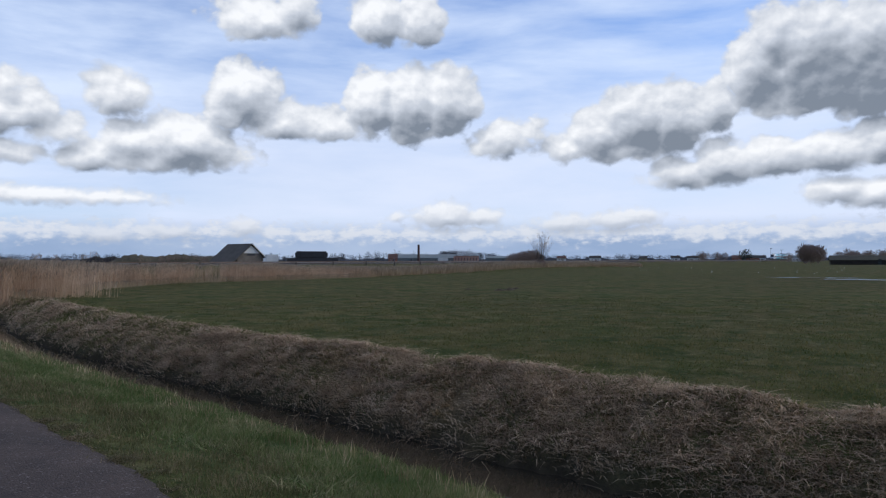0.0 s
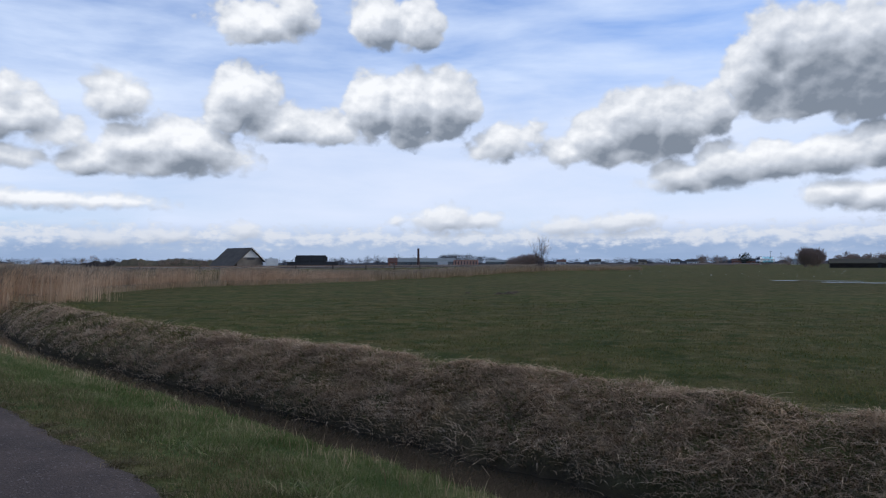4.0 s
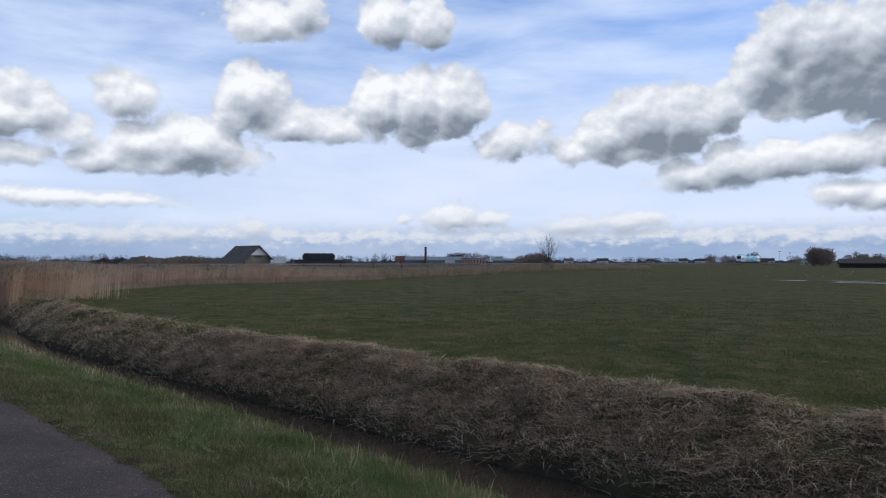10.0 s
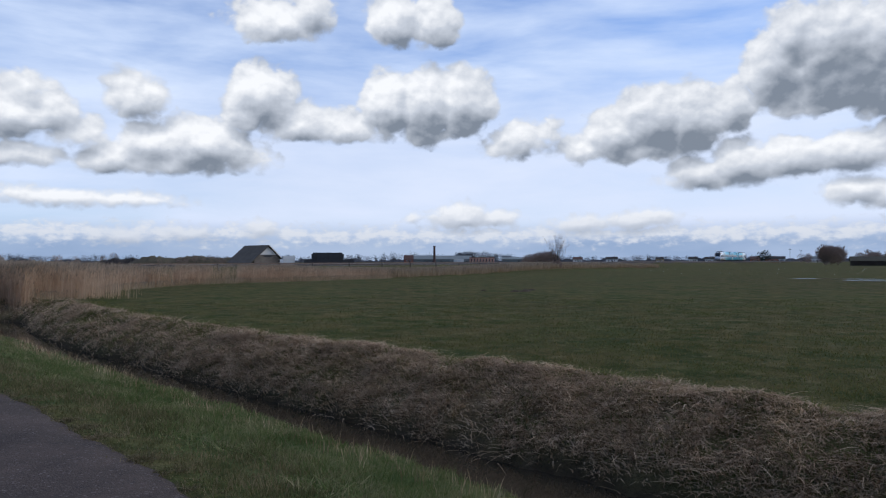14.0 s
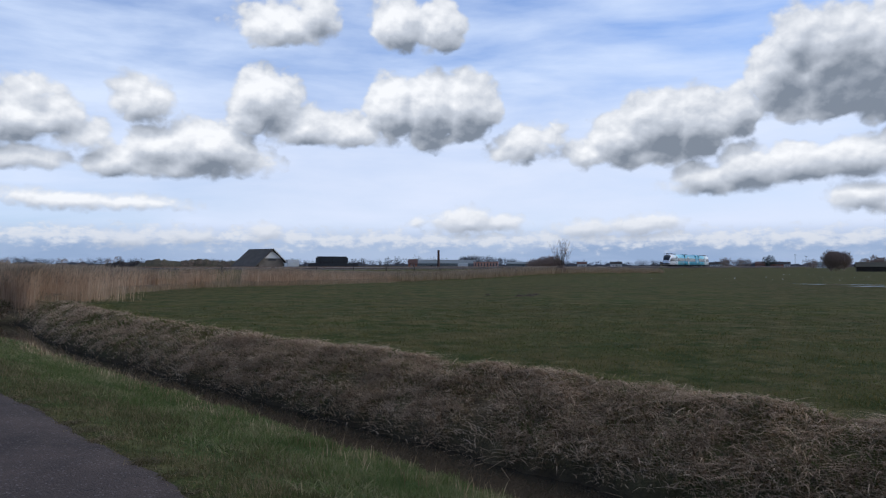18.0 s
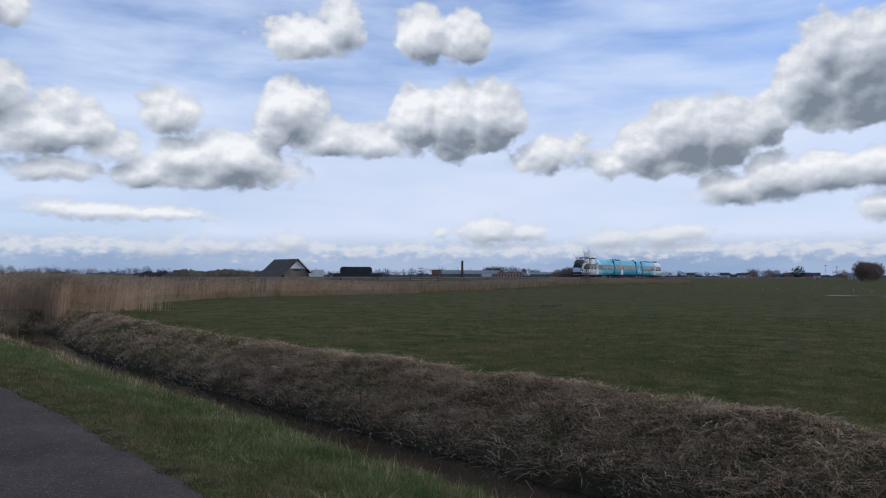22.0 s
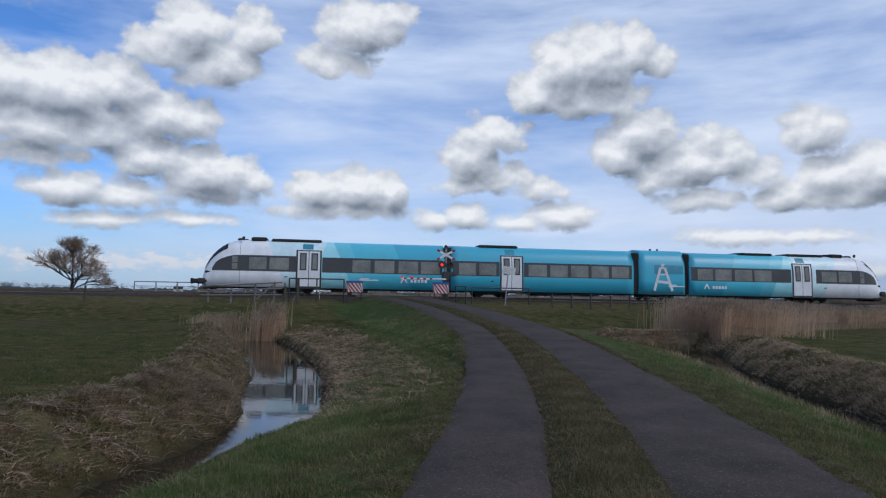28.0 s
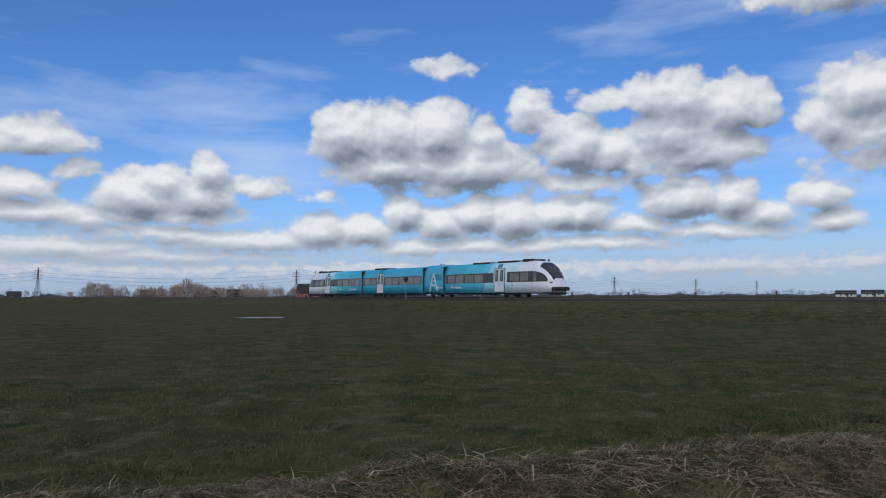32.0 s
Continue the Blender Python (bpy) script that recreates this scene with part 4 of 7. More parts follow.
def cab_end(car, flip):
    """Windscreen, lamps, coupler and side windows of a driving end. flip mirrors it to the train's other end."""
    X = (lambda x: TRAIN_LEN - x) if flip else (lambda x: x)
    # windscreen that wraps round the nose
    vs, fs, nx, na = [], [], 10, 15
    for i in range(nx):
        e = 0.80 + (2.35 - 0.80) * (i / (nx - 1)) ** 1.3
        w, h = hull(e)
        for j in range(na):
            a = math.pi * (0.5 + (j / (na - 1) - 0.5) * (0.50 - 0.02 * i / (nx - 1)))
            c, s = math.cos(a), math.sin(a)
            vs.append((X(e - 0.02), w * 1.012 * math.copysign(abs(c) ** 0.5, c), ZB + (h + 0.02 - ZB) * abs(s) ** 0.5))
    vs = [v for v in vs]
    for i in range(nx - 1):
        for j in range(na - 1):
            zz = [vs[k][2] for k in (i * na + j, (i + 1) * na + j)]
            if min(zz) > 1.72:
                fs.append((i * na + j, (i + 1) * na + j, (i + 1) * na + j + 1, i * na + j + 1))
    part("windscreen", Shape().add(vs, fs), SCREEN, car, "wrap-round windscreen of tinted glass", True)
    b = Shape()
    b.box(min(X(0.25), X(0.95)), max(X(0.25), X(0.95)), -1.15, 1.15, 0.62, 1.02, 0.12)
    part("bumper", b, DARK, car, "black crash bumper")
    c = Shape().tube((X(-0.2), 0, 0.82), (X(0.4), 0, 0.82), 0.16, 0.2, 10)
    c.box(min(X(-0.28), X(-0.1)), max(X(-0.28), X(-0.1)), -0.24, 0.24, 0.62, 1.02, 0.04)
    part("coupler", c, UNDER, car)
    plough = Shape().box(min(X(0.7), X(1.5)), max(X(0.7), X(1.5)), -1.1, 1.1, 0.2, 0.6, 0.1)
    part("snowplough", plough, UNDER, car)
    for side in (-1, 1):
        e = 1.1
        lamp = Shape().tube((X(e - 0.25), side * (hull(e)[0] - 0.20), 1.46), (X(e + 0.3), side * (hull(e)[0] + 0.0), 1.52), 0.11, 0.08, 10)
        part("headlight", lamp, GLASS_DARK, car)

        def arch(x):
            e2 = min(x, TRAIN_LEN - x)
            k = min(1.0, max(0.0, (e2 - 1.3) / 2.0))
            return 1.66 + (2.70 - 1.66) * (1 - (1 - k) ** 2) ** 0.5
        a, d = sorted((X(1.31), X(7.1)))
        panel(a, d, 1.58, 2.7, side, GLASS_DARK, "window_band", car, 0.012, arch, nx=26)
        for p, q, lo, hi in ((2.68, 3.06, 1.68, 2.12), (2.68, 3.06, 2.18, 2.58)):
            a, d = sorted((X(p), X(q)))
            panel(a, d, lo, hi, side, SKYPANE, "cab_window", car, 0.02)
        for p, q in ((3.85, 5.05), (5.25, 6.6)):
            a, d = sorted((X(p), X(q)))
            panel(a, d, 1.72, 2.56, side, SKYPANE, "window", car, 0.02)
        m = Shape().box(min(X(3.3), X(3.5)), max(X(3.3), X(3.5)), side * 1.2 - 0.06, side * 1.2 + 0.06, 3.78, 4.02, 0.03)
        part("rear_view_camera", m, DARK, car)
    seam = body_mesh(min(X(3.2), X(3.23)), max(X(3.2), X(3.23)), STEEL, "cab_seam")
    for v in seam.vertices:
        v.co.y *= 1.004
        v.co.z += 0.006
    part("cab_seam", seam, None, car)
    horn = Shape().box(min(X(2.9), X(3.4)), max(X(2.9), X(3.4)), -0.3, 0.3, 3.75, 3.97, 0.06)
    part("horn", horn, DARK, car)


def bogie(x, car):
    b = part("bogie", Shape().box(x - 1.35, x + 1.35, -1.1, 1.1, 0.32, 0.62, 0.06).box(x - 0.35, x + 0.35, -1.2, 1.2, 0.2, 0.5, 0.05), UNDER, car)
    for dx in (-0.95, 0.95):
        for y in (-0.75, 0.75):
            w = Shape().tube((x + dx, y - 0.07, 0.37), (x + dx, y + 0.07, 0.37), 0.37, None, 20)
            w.tube((x + dx, y - 0.11, 0.37), (x + dx, y + 0.11, 0.37), 0.12, None, 10)
            part("wheel", w, UNDER, b)


def roof_unit(x0, x1, car, tall=0.16):
    part("roof_unit", Shape().box(x0, x1, -0.9, 0.9, 3.72, 3.83 + tall, 0.07), UNDER, car, "dark roof air-conditioning box")


def build_train():
    cars = []
    for x0, x1 in ((0.62, 17.85), (18.35, 32.75), (37.4, TRAIN_LEN - 0.62)):
        car = part("coach", body_mesh(x0, x1, LIVERY, "coach"), None, train, "painted coach body")
        cars.append(car)
        und = Shape().box(max(x0, 1.2), min(x1, TRAIN_LEN - 1.2), -1.3, 1.3, 0.33, 0.5, 0.04)
        part("underframe", und, UNDER, car)
    first, middle, last = cars
    cab_end(first, False)
    cab_end(last, True)
    module = part("power_unit", body_mesh(33.2, 37.0, LIVERY, "power_unit", 0.10), None, train, "cyan power unit with a white drawn figure")
    # bands of windows
    bands = ((first, 8.95, 17.7), (middle, 18.5, 22.05), (middle, 23.95, 32.6), (last, 37.55, 46.25))
    for side in (-1, 1):
        for car, a, b in bands:
            panel(a, b, 1.58, 2.66, side, GLASS_DARK, "window_band", car, 0.012)
        for car, a, b in ((first, 11.1, 12.4), (first, 12.7, 14.15), (first, 14.45, 15.9), (first, 16.1, 17.5), (middle, 18.95, 20.25), (middle, 20.5, 21.8),
                          (middle, 24.3, 25.75), (middle, 26.0, 27.4), (middle, 27.65, 29.05), (middle, 29.3, 30.7), (middle, 30.95, 32.35),
                          (last, 38.1, 39.4), (last, 39.6, 41.0), (last, 41.3, 42.8), (last, 43.0, 44.5)):
            panel(a, b, 1.64, 2.52, side, SKYPANE, "window", car, 0.02)
        for car, a, b in ((first, 7.2, 8.8), (middle, 22.2, 23.8), (last, 46.45, 48.05)):
            build_door(a, b, side, car)
        for car, x in ((first, 6.3), (middle, 21.4), (last, 49.2)):
            panel(x, x + 0.22, 1.17, 1.25, side, DARK, "vent_flap", car, 0.01)
        # roof-edge tint patches over the doors
        for car, x in ((first, 7.55), (middle, 22.5), (last, 46.8)):
            panel(x, x + 0.75, 3.22, 3.60, side, TEAL, "roof_hatch", car, 0.008)
        panel(34.45, 36.85, 2.05, 3.05, side, TEAL, "grille", module, 0.01, label="dark teal ventilation grille")
        panel(33.4, 36.8, 3.28, 3.68, side, TEAL, "roof_panel", module, 0.008)
        panel(33.35, 36.85, 0.55, 0.62, side, DARK, "skirt_line", module, 0.01)
        # plain white marks where the operator's sign stands
        for car, x in ((first, 14.6), (last, 38.6)):
            mark = Shape()
            y = side * (1.475 + 0.004)
            lo, hi = sorted((y, y + side * 0.008))
            mark.prism(((x, 0.95), (x + 0.1, 0.95), (x + 0.27, 1.22), (x + 0.44, 0.95), (x + 0.54, 0.95), (x + 0.32, 1.36), (x + 0.22, 1.36)), lo, hi)
            part("white_mark", mark, WHITE, car, "white peaked mark")
            bar = Shape()
            for k in range(5):
                bar.box(x + 0.75 + 0.26 * k, x + 0.93 + 0.26 * k, lo, hi, 0.98, 1.2, 0)
            part("white_bars", bar, WHITE, car, "white bars")
            bar = Shape().box(x - 3.0, x - 1.6, lo, hi, 1.06, 1.14, 0).box(x - 2.9, x - 2.3, lo, hi, 1.16, 1.24, 0)
            part("small_bars", bar, WHITE, car, "faint white bars")
        # white drawing of an easel-like figure on the power unit
        y = side * (1.475 + 0.006)
        for (x0, z0, x1, z1, w) in ((34.95, 2.55, 34.45, 0.75, 0.2), (35.3, 2.55, 35.95, 0.75, 0.2), (34.6, 1.47, 35.8, 1.36, 0.2), (34.9, 2.5, 35.36, 2.5, 0.13), (35.04, 2.62, 35.24, 2.82, 0.2), (34.75, 2.0, 35.5, 2.02, 0.12)):
            L = math.hypot(x1 - x0, z1 - z0)
            nx, nz = -(z1 - z0) / L * w / 2, (x1 - x0) / L * w / 2
            lo, hi = sorted((y - side * 0.12, y + side * 0.012))
            part("white_stroke", Shape().prism(((x0 + nx, z0 + nz), (x1 + nx, z1 + nz), (x1 - nx, z1 - nz), (x0 - nx, z0 - nz)), lo, hi), WHITE, module)
    for a, b in ((17.8, 18.4), (32.7, 33.25), (36.95, 37.45)):
        w = Shape()
        for k in range(4):
            x = a + (b - a) * k / 4
            w.box(x, x + (b - a) / 4 - 0.02, -1.36, 1.36, 0.5, 3.66, 0.05)
        part("gangway_bellows", w, DARK, train, "black gangway bellows")
    bogie(7.0, first), bogie(21.6, middle), bogie(TRAIN_LEN - 7.0, last)
    bogie(35.1, module)
    for car, a, b, t in ((first, 3.9, 5.0, 0.2), (first, 5.3, 8.9, 0.12), (middle, 20.6, 23.6, 0.12), (last, 42.0, 45.0, 0.1), (last, 46.3, 49.6, 0.12), (last, 50.3, 51.4, 0.2)):
        roof_unit(a, b, car, t)
    for x in (34.8, 35.4):
        part("exhaust", Shape().tube((x, 0, 3.85), (x, 0, 4.08), 0.09, 0.09, 10), DARK, module)
    for car, a, b in ((first, 9.6, 12.3), (middle, 25.0, 30.0), (last, 39.5, 44.5)):
        part("equipment_box", Shape().box(a, b, -1.15, 1.15, 0.18, 0.36, 0.05), UNDER, car)


TEAL = material("deep_teal_paint", (0.03, 0.25, 0.34), (0.025, 0.20, 0.28), 1.0, 0.4)
build_train()

# ---- the level crossing ----
STRAW = material("faded_board", (0.62, 0.62, 0.60), (0.45, 0.45, 0.43), 2.0, 0.6)
YELLOW = material("yellow_plate", (0.55, 0.50, 0.08), (0.42, 0.38, 0.06), 2.0, 0.5)
CARPAINT = material("dark_green_car_paint", (0.02, 0.035, 0.035), (0.03, 0.045, 0.045), 1.0, 0.25)
CHROME = material("light_alloy", (0.5, 0.5, 0.5), None, 2.0, 0.3, 0.9)


def striped_board(parent, x0, x1, z0, z1, y, name="striped_skirt"):
    """A white board with slanting red stripes and a blue top edge."""
    board = part(name, Shape().box(x0, x1, y - 0.03, y + 0.03, z0, z1, 0.01), STRAW, parent, "white board with slanting red stripes")
    w = x1 - x0
    for side in (-1, 1):
        for k in range(-3, 6):
            a = x0 + k * 0.26
            pts = []
            # a slanting stripe cut to the board's edges
            for x, z in ((a + (z1 - z0) * 0.8, z0), (a + 0.13 + (z1 - z0) * 0.8, z0), (a + 0.13, z1), (a, z1)):
                pts.append((min(x1, max(x0, x)), z))
            if pts[1][0] - pts[0][0] < 0.01 and pts[2][0] - pts[3][0] < 0.01:
                continue
            ya, yb = sorted((y + side * 0.031, y + side * 0.036))
            part("red_stripe", Shape().prism(pts, ya, yb), RED, board)
    part("blue_rail", Shape().box(x0 - 0.03, x1 + 0.03, y - 0.05, y + 0.05, z1, z1 + 0.15, 0.02), BLUE, parent, "blue top rail")
    for x in (x0 + 0.1, x1 - 0.1):
        part("board_leg", Shape().box(x - 0.04, x + 0.04, y + 0.04, y + 0.1, -0.9, z1, 0.01), DARKRAIL, parent)


def crossing_signal(s, off, lit, boom, face, base):
    """A mast with a crossbuck, two red lamps, a barrier drive and its boom. x runs along the railway; face is the side it is read from."""
    p = rail_point(s, off)
    t = thing("crossing_signal", rail_pose(s, off, base) @ Matrix.Scale(1.07, 4), "level crossing mast with red-tipped white crossbuck and red lamps", "crossing signal", "crossing signals")
    part("mast", Shape().tube((0, 0, -0.9), (0, 0, 3.1), 0.06, 0.055, 12), STEEL, t)
    part("mast_head", Shape().box(-0.1, 0.1, -0.1, 0.2, 2.92, 3.2, 0.05), DARK, t)
    for a in (28, -28):
        m = Matrix.Translation((0, face * 0.09, 2.55)) @ pose(0, 0, 0, 0, a, 0)
        arm = part("crossbuck_arm", Shape().box(-0.68, 0.68, -0.015, 0.015, -0.07, 0.07, 0.005, m), WHITE, t, "white crossbuck arm with red tips")
        for x in (-0.68, 0.46):
            part("red_tip", Shape().box(x, x + 0.22, -0.02, 0.02, -0.073, 0.073, 0.004, m), RED, arm)
    disc = Shape().box(-0.3, 0.3, face * 0.07 - 0.03, face * 0.07 + 0.03, 1.75, 2.03, 0.02)
    for x in (-0.27, 0.27):
        disc.tube((x, face * 0.07 - 0.04, 1.89), (x, face * 0.07 + 0.04, 1.89), 0.26, None, 20)
    head = part("lamp_board", disc, DARK, t, "two black lamp backing discs")
    for k, x in enumerate((-0.27, 0.27)):
        y0, y1 = sorted((face * 0.10, face * 0.15))
        part("lamp", Shape().tube((x, y0, 1.89), (x, y1, 1.89), 0.095, None, 16), LAMP_RED if k == lit else LAMP_OFF, head, "red flashing lamp")
        y0, y1 = sorted((face * 0.1, face * 0.3))
        hood = Shape()
        for i in range(8):
            a0, a1 = math.pi * i / 8, math.pi * (i + 1) / 8
            hood.add([(x + 0.14 * math.cos(a), y, 1.89 + 0.14 * math.sin(a)) for a in (a0, a1) for y in (y0, y1)], [(0, 1, 3, 2)])
        part("lamp_hood", hood, DARK, head)
    drive = part("barrier_drive", Shape().box(-0.24, 0.24, -0.2, 0.2, 0.85, 1.45, 0.06).box(-0.75 if boom > 0 else -0.2, 0.2 if boom > 0 else 0.75, -0.12, 0.12, 1.15, 1.42, 0.05), DARK, t, "black barrier drive box")
    part("drive_stand", Shape().box(-0.16, 0.16, -0.14, 0.14, -0.9, 0.9, 0.02), DARKRAIL, t)
    arm = part("boom", Shape().box(min(0, boom), max(0, boom), face * 0.24 - 0.03, face * 0.24 + 0.03, 0.9, 1.0, 0.02), WHITE, t, "white boom with red bands")
    n = 5
    for k in range(n):
        x = boom * (0.3 + 0.7 * k / n)
        x0, x1 = sorted((x, x + boom * 0.07))
        part("red_band", Shape().box(x0, x1, face * 0.24 - 0.034, face * 0.24 + 0.034, 0.896, 1.004, 0.02), RED, arm)
    for x in (0.5, 0.75, 0.98):
        part("boom_lamp", Shape().box(boom * x - 0.13, boom * x + 0.13, face * 0.24 - 0.05, face * 0.24 + 0.05, 0.99, 1.08, 0.03), LAMP_BOOM, arm, "red boom lamp")
    return t


LAMP_BOOM = material("boom_lamp_red", (0.75, 0.06, 0.07), None, 1.0, 0.4, glow=0.25)
crossing_signal(2.0, 4.6, 0, 2.9, -1, 1.55)
crossing_signal(8.3, -4.0, 0, -3.0, -1, 1.66)


def skirt(s, off, base, label):
    p = rail_point(s, off)
    t = thing("striped_barrier_board", rail_pose(s, off, base), label, "barrier board", "barrier boards")
    striped_board(t, -0.55, 0.55, 0.05, 0.68, 0.0)
    return t


skirt(1.95, -4.4, 1.6, "red and white striped board with a blue rail beside the crossing")
skirt(7.9, -4.6, 1.62, "red and white striped board with a blue rail beside the crossing")
skirt(8.3, 5.6, 1.6, "red and white striped board beyond the railway crossing")


def tube_frame(s0, s1, off, top, mids=1, mat=None, label="dark painted tube fence beside the crossing", bars=0):
    """A hoop of dark tube with posts and bars, beside the railway."""
    a = rail_point(s0, off)
    t = thing("tube_fence", rail_pose(s0, off, 0), label, "fence", "tube fences")
    L = s1 - s0
    for k in range(mids + 2):
        x = L * k / (mids + 1)
        p = rail_point(s0 + x, off)
        part("post", Shape().tube((x, 0, land_z(*p) - 0.3), (x, 0, top), 0.045, None, 8), mat or DARKRAIL, t)
    part("top_rail", Shape().tube((-0.02, 0, top), (L + 0.02, 0, top), 0.04, None, 8), mat or DARKRAIL, t)
    for b in range(bars):
        z = 1.1 + (top - 1.1) * (b + 0.3) / (bars + 0.3)
        part("rail", Shape().tube((0, 0, z), (L, 0, z), 0.02, None, 6), mat or DARKRAIL, t)
    return t


tube_frame(-2.4, 1.2, -5.0, 2.5, 1)
tube_frame(10.0, 14.1, -5.0, 2.12, 0)
tube_frame(8.9, 9.6, -4.8, 2.2, 0)
tube_frame(-14.5, -8.2, 5.2, 2.2, 3, STEEL, "pale steel rail fence beyond the railway", 3)
tube_frame(-7.8, -1.5, 5.6, 2.2, 3, STEEL, "pale steel rail fence beyond the railway", 3)


def culvert_railing():
    """Grey, sagging rails over the end of the ditch."""
    t = thing("culvert_railing", rail_pose(-7.4, -6.0, 0), "weathered grey timber and steel railing over a culvert", "railing")
    for k, (x, top) in enumerate(((0, 1.75), (1.4, 1.8), (2.9, 2.1), (4.1, 2.25), (4.75, 2.2))):
        part("post", Shape().box(x - 0.06, x + 0.06, -0.06, 0.06, 0.2, top, 0.02), WOODGREY, t)
    for z0, z1, y in ((1.85, 2.2, -0.1), (1.6, 1.8, -0.1), (1.3, 1.4, -0.1)):
        m = Shape()
        m.tube((-0.5, y, z0), (4.6, y, z1), 0.045, None, 8)
        part("rail", m, WOODGREY, t)
    part("brace", Shape().tube((3.0, -0.1, 1.1), (4.0, -0.1, 2.0), 0.05, None, 6), WOODGREY, t)
    g = thing("gate_post", rail_pose(-1.8, -6.0, 0), "thick dark timber gate post by the ditch", "post", "posts by the ditch")
    part("post", Shape().box(-0.09, 0.09, -0.09, 0.09, 0.2, 2.5, 0.03), POSTWOOD, g)
    g = thing("gate_post", rail_pose(-2.6, -6.2, 0), "thick dark timber gate post by the ditch", "post", "posts by the ditch")
    part("post", Shape().box(-0.09, 0.09, -0.09, 0.09, 0.2, 1.95, 0.03), POSTWOOD, g)


WOODGREY = material("silvered_timber", (0.22, 0.20, 0.18), (0.13, 0.12, 0.11), 3.0, 0.85, 0, 0.3, 20)
culvert_railing()


def notice():
    t = thing("leaning_sign", rail_pose(12.4, -5.2, 0), "leaning pale notice board on a steel post", "sign")
    part("post", Shape().tube((-0.12, 0, 0.5), (0.12, 0, 3.2), 0.045, None, 8), STEEL, t)
    m = Matrix.Translation((0.16, -0.06, 3.35)) @ pose(0, 0, 0, 0, 8, 0)
    b = part("board", Shape().box(-0.47, 0.47, -0.02, 0.02, -0.26, 0.26, 0.01, m), STRAW, t, "faded white notice board")
    for k in range(3):
        part("bar", Shape().box(-0.36, 0.3 - 0.1 * k, -0.026, -0.02, 0.1 - 0.12 * k, 0.14 - 0.12 * k, 0, m), STEEL, b)


notice()


def cabinet(s, off, w, d, h, label, mat, lift=None):
    p = rail_point(s, off)
    z = land_z(*p) if lift is None else lift
    t = thing("trackside_cabinet", rail_pose(s, off, z - 0.05), label, "cabinet", "trackside cabinets")
    body = part("body", Shape().box(-w / 2, w / 2, -d / 2, d / 2, 0, h, 0.03), mat, t)
    part("roof", Shape().box(-w / 2 - 0.05, w / 2 + 0.05, -d / 2 - 0.05, d / 2 + 0.05, h, h + 0.07, 0.02), mat, t)
    part("door", Shape().box(-w / 2 + 0.08, w / 2 - 0.08, -d / 2 - 0.02, -d / 2, 0.1, h - 0.1, 0.008), mat, t)
    part("door_handle", Shape().box(w / 2 - 0.2, w / 2 - 0.14, -d / 2 - 0.06, -d / 2 - 0.02, h * 0.45, h * 0.55, 0.01), DARK, t)


cabinet(-8.2, 6.0, 0.95, 0.7, 1.95, "grey concrete equipment cabinet beyond the railway", CONCRETE)
for s in (-0.4,):
    y = thing("yellow_marker", rail_pose(s, -3.2, land_z(*rail_point(s, -3.2)) - 0.03), "small yellow marker plate beside the rails", "marker", "yellow markers")
    part("plate", Shape().box(-0.07, 0.07, -0.03, 0.03, 0.34, 0.48, 0.02), YELLOW, y)
    part("stake", Shape().box(-0.03, 0.03, 0.03, 0.07, -0.2, 0.44), STEEL, y)


def lollipop():
    s, off = -76.6, -3.2
    p = rail_point(s, off)
    t = thing("trackside_sign", rail_pose(s, off, land_z(*p)), "round dark railway sign on a thin post", "sign")
    part("post", Shape().tube((0, 0, -0.2), (0, 0, 2.3), 0.04, None, 8), STEEL, t)
    part("disc", Shape().tube((-0.03, 0, 2.5), (0.03, 0, 2.5), 0.34, None, 20), DARK, t)


lollipop()


def crossing_deck():
    t = thing("crossing_deck", rail_pose(5.2, 0, 0), "grey panels between the rails of the crossing", "crossing deck", kind="structure")
    for x in (-3.0, -1.5, 0.0, 1.5):
        for a, b in ((-1.6, -0.84), (-0.64, 0.64), (0.84, 1.6)):
            part("deck_panel", Shape().box(x + 0.01, x + 1.49, a, b, RAIL_Z - 0.16, RAIL_Z - 0.01, 0.015), SLEEPER, t)


crossing_deck()


def wire_fence(s0, s1, gap, off, high, name_label, group, wires=(0.55, 0.95)):
    t = thing("wire_fence", pose(0, 0, 0), name_label, "fence", group)
    prev = None
    k, s = 0, s0
    rnd = random.Random(int(abs(s0)))
    while s <= s1:
        p = rail_point(s, off)
        z = land_z(*p)
        h = high * rnd.uniform(0.93, 1.07)
        lean = rnd.uniform(-0.05, 0.05)
        post = Shape().tube((p[0], p[1], z - 0.3), (p[0] + lean, p[1] + lean * 0.5, z + h), 0.075, 0.065, 8)
        part("post", post, POSTWOOD, t)
        if prev is not None:
            for w in wires:
                part("wire", Shape().tube((prev[0], prev[1], prev[2] + w), (p[0], p[1], z + w), 0.008, None, 4), STEEL, t)
        prev = (p[0], p[1], z)
        s += gap


wire_fence(-151.0, -8.5, 6.2, -6.5, 1.05, "wire fence on dark weathered posts along the railway", "railway fences")
wire_fence(15.4, 24.0, 1.4, -6.3, 0.95, "short wire fence on dark posts beside the crossing", "railway fences", (0.5, 0.85))
wire_fence(26.0, 160.0, 6.2, -6.3, 0.62, "wire fence on dark posts behind the reeds", "railway fences", (0.35, 0.55))


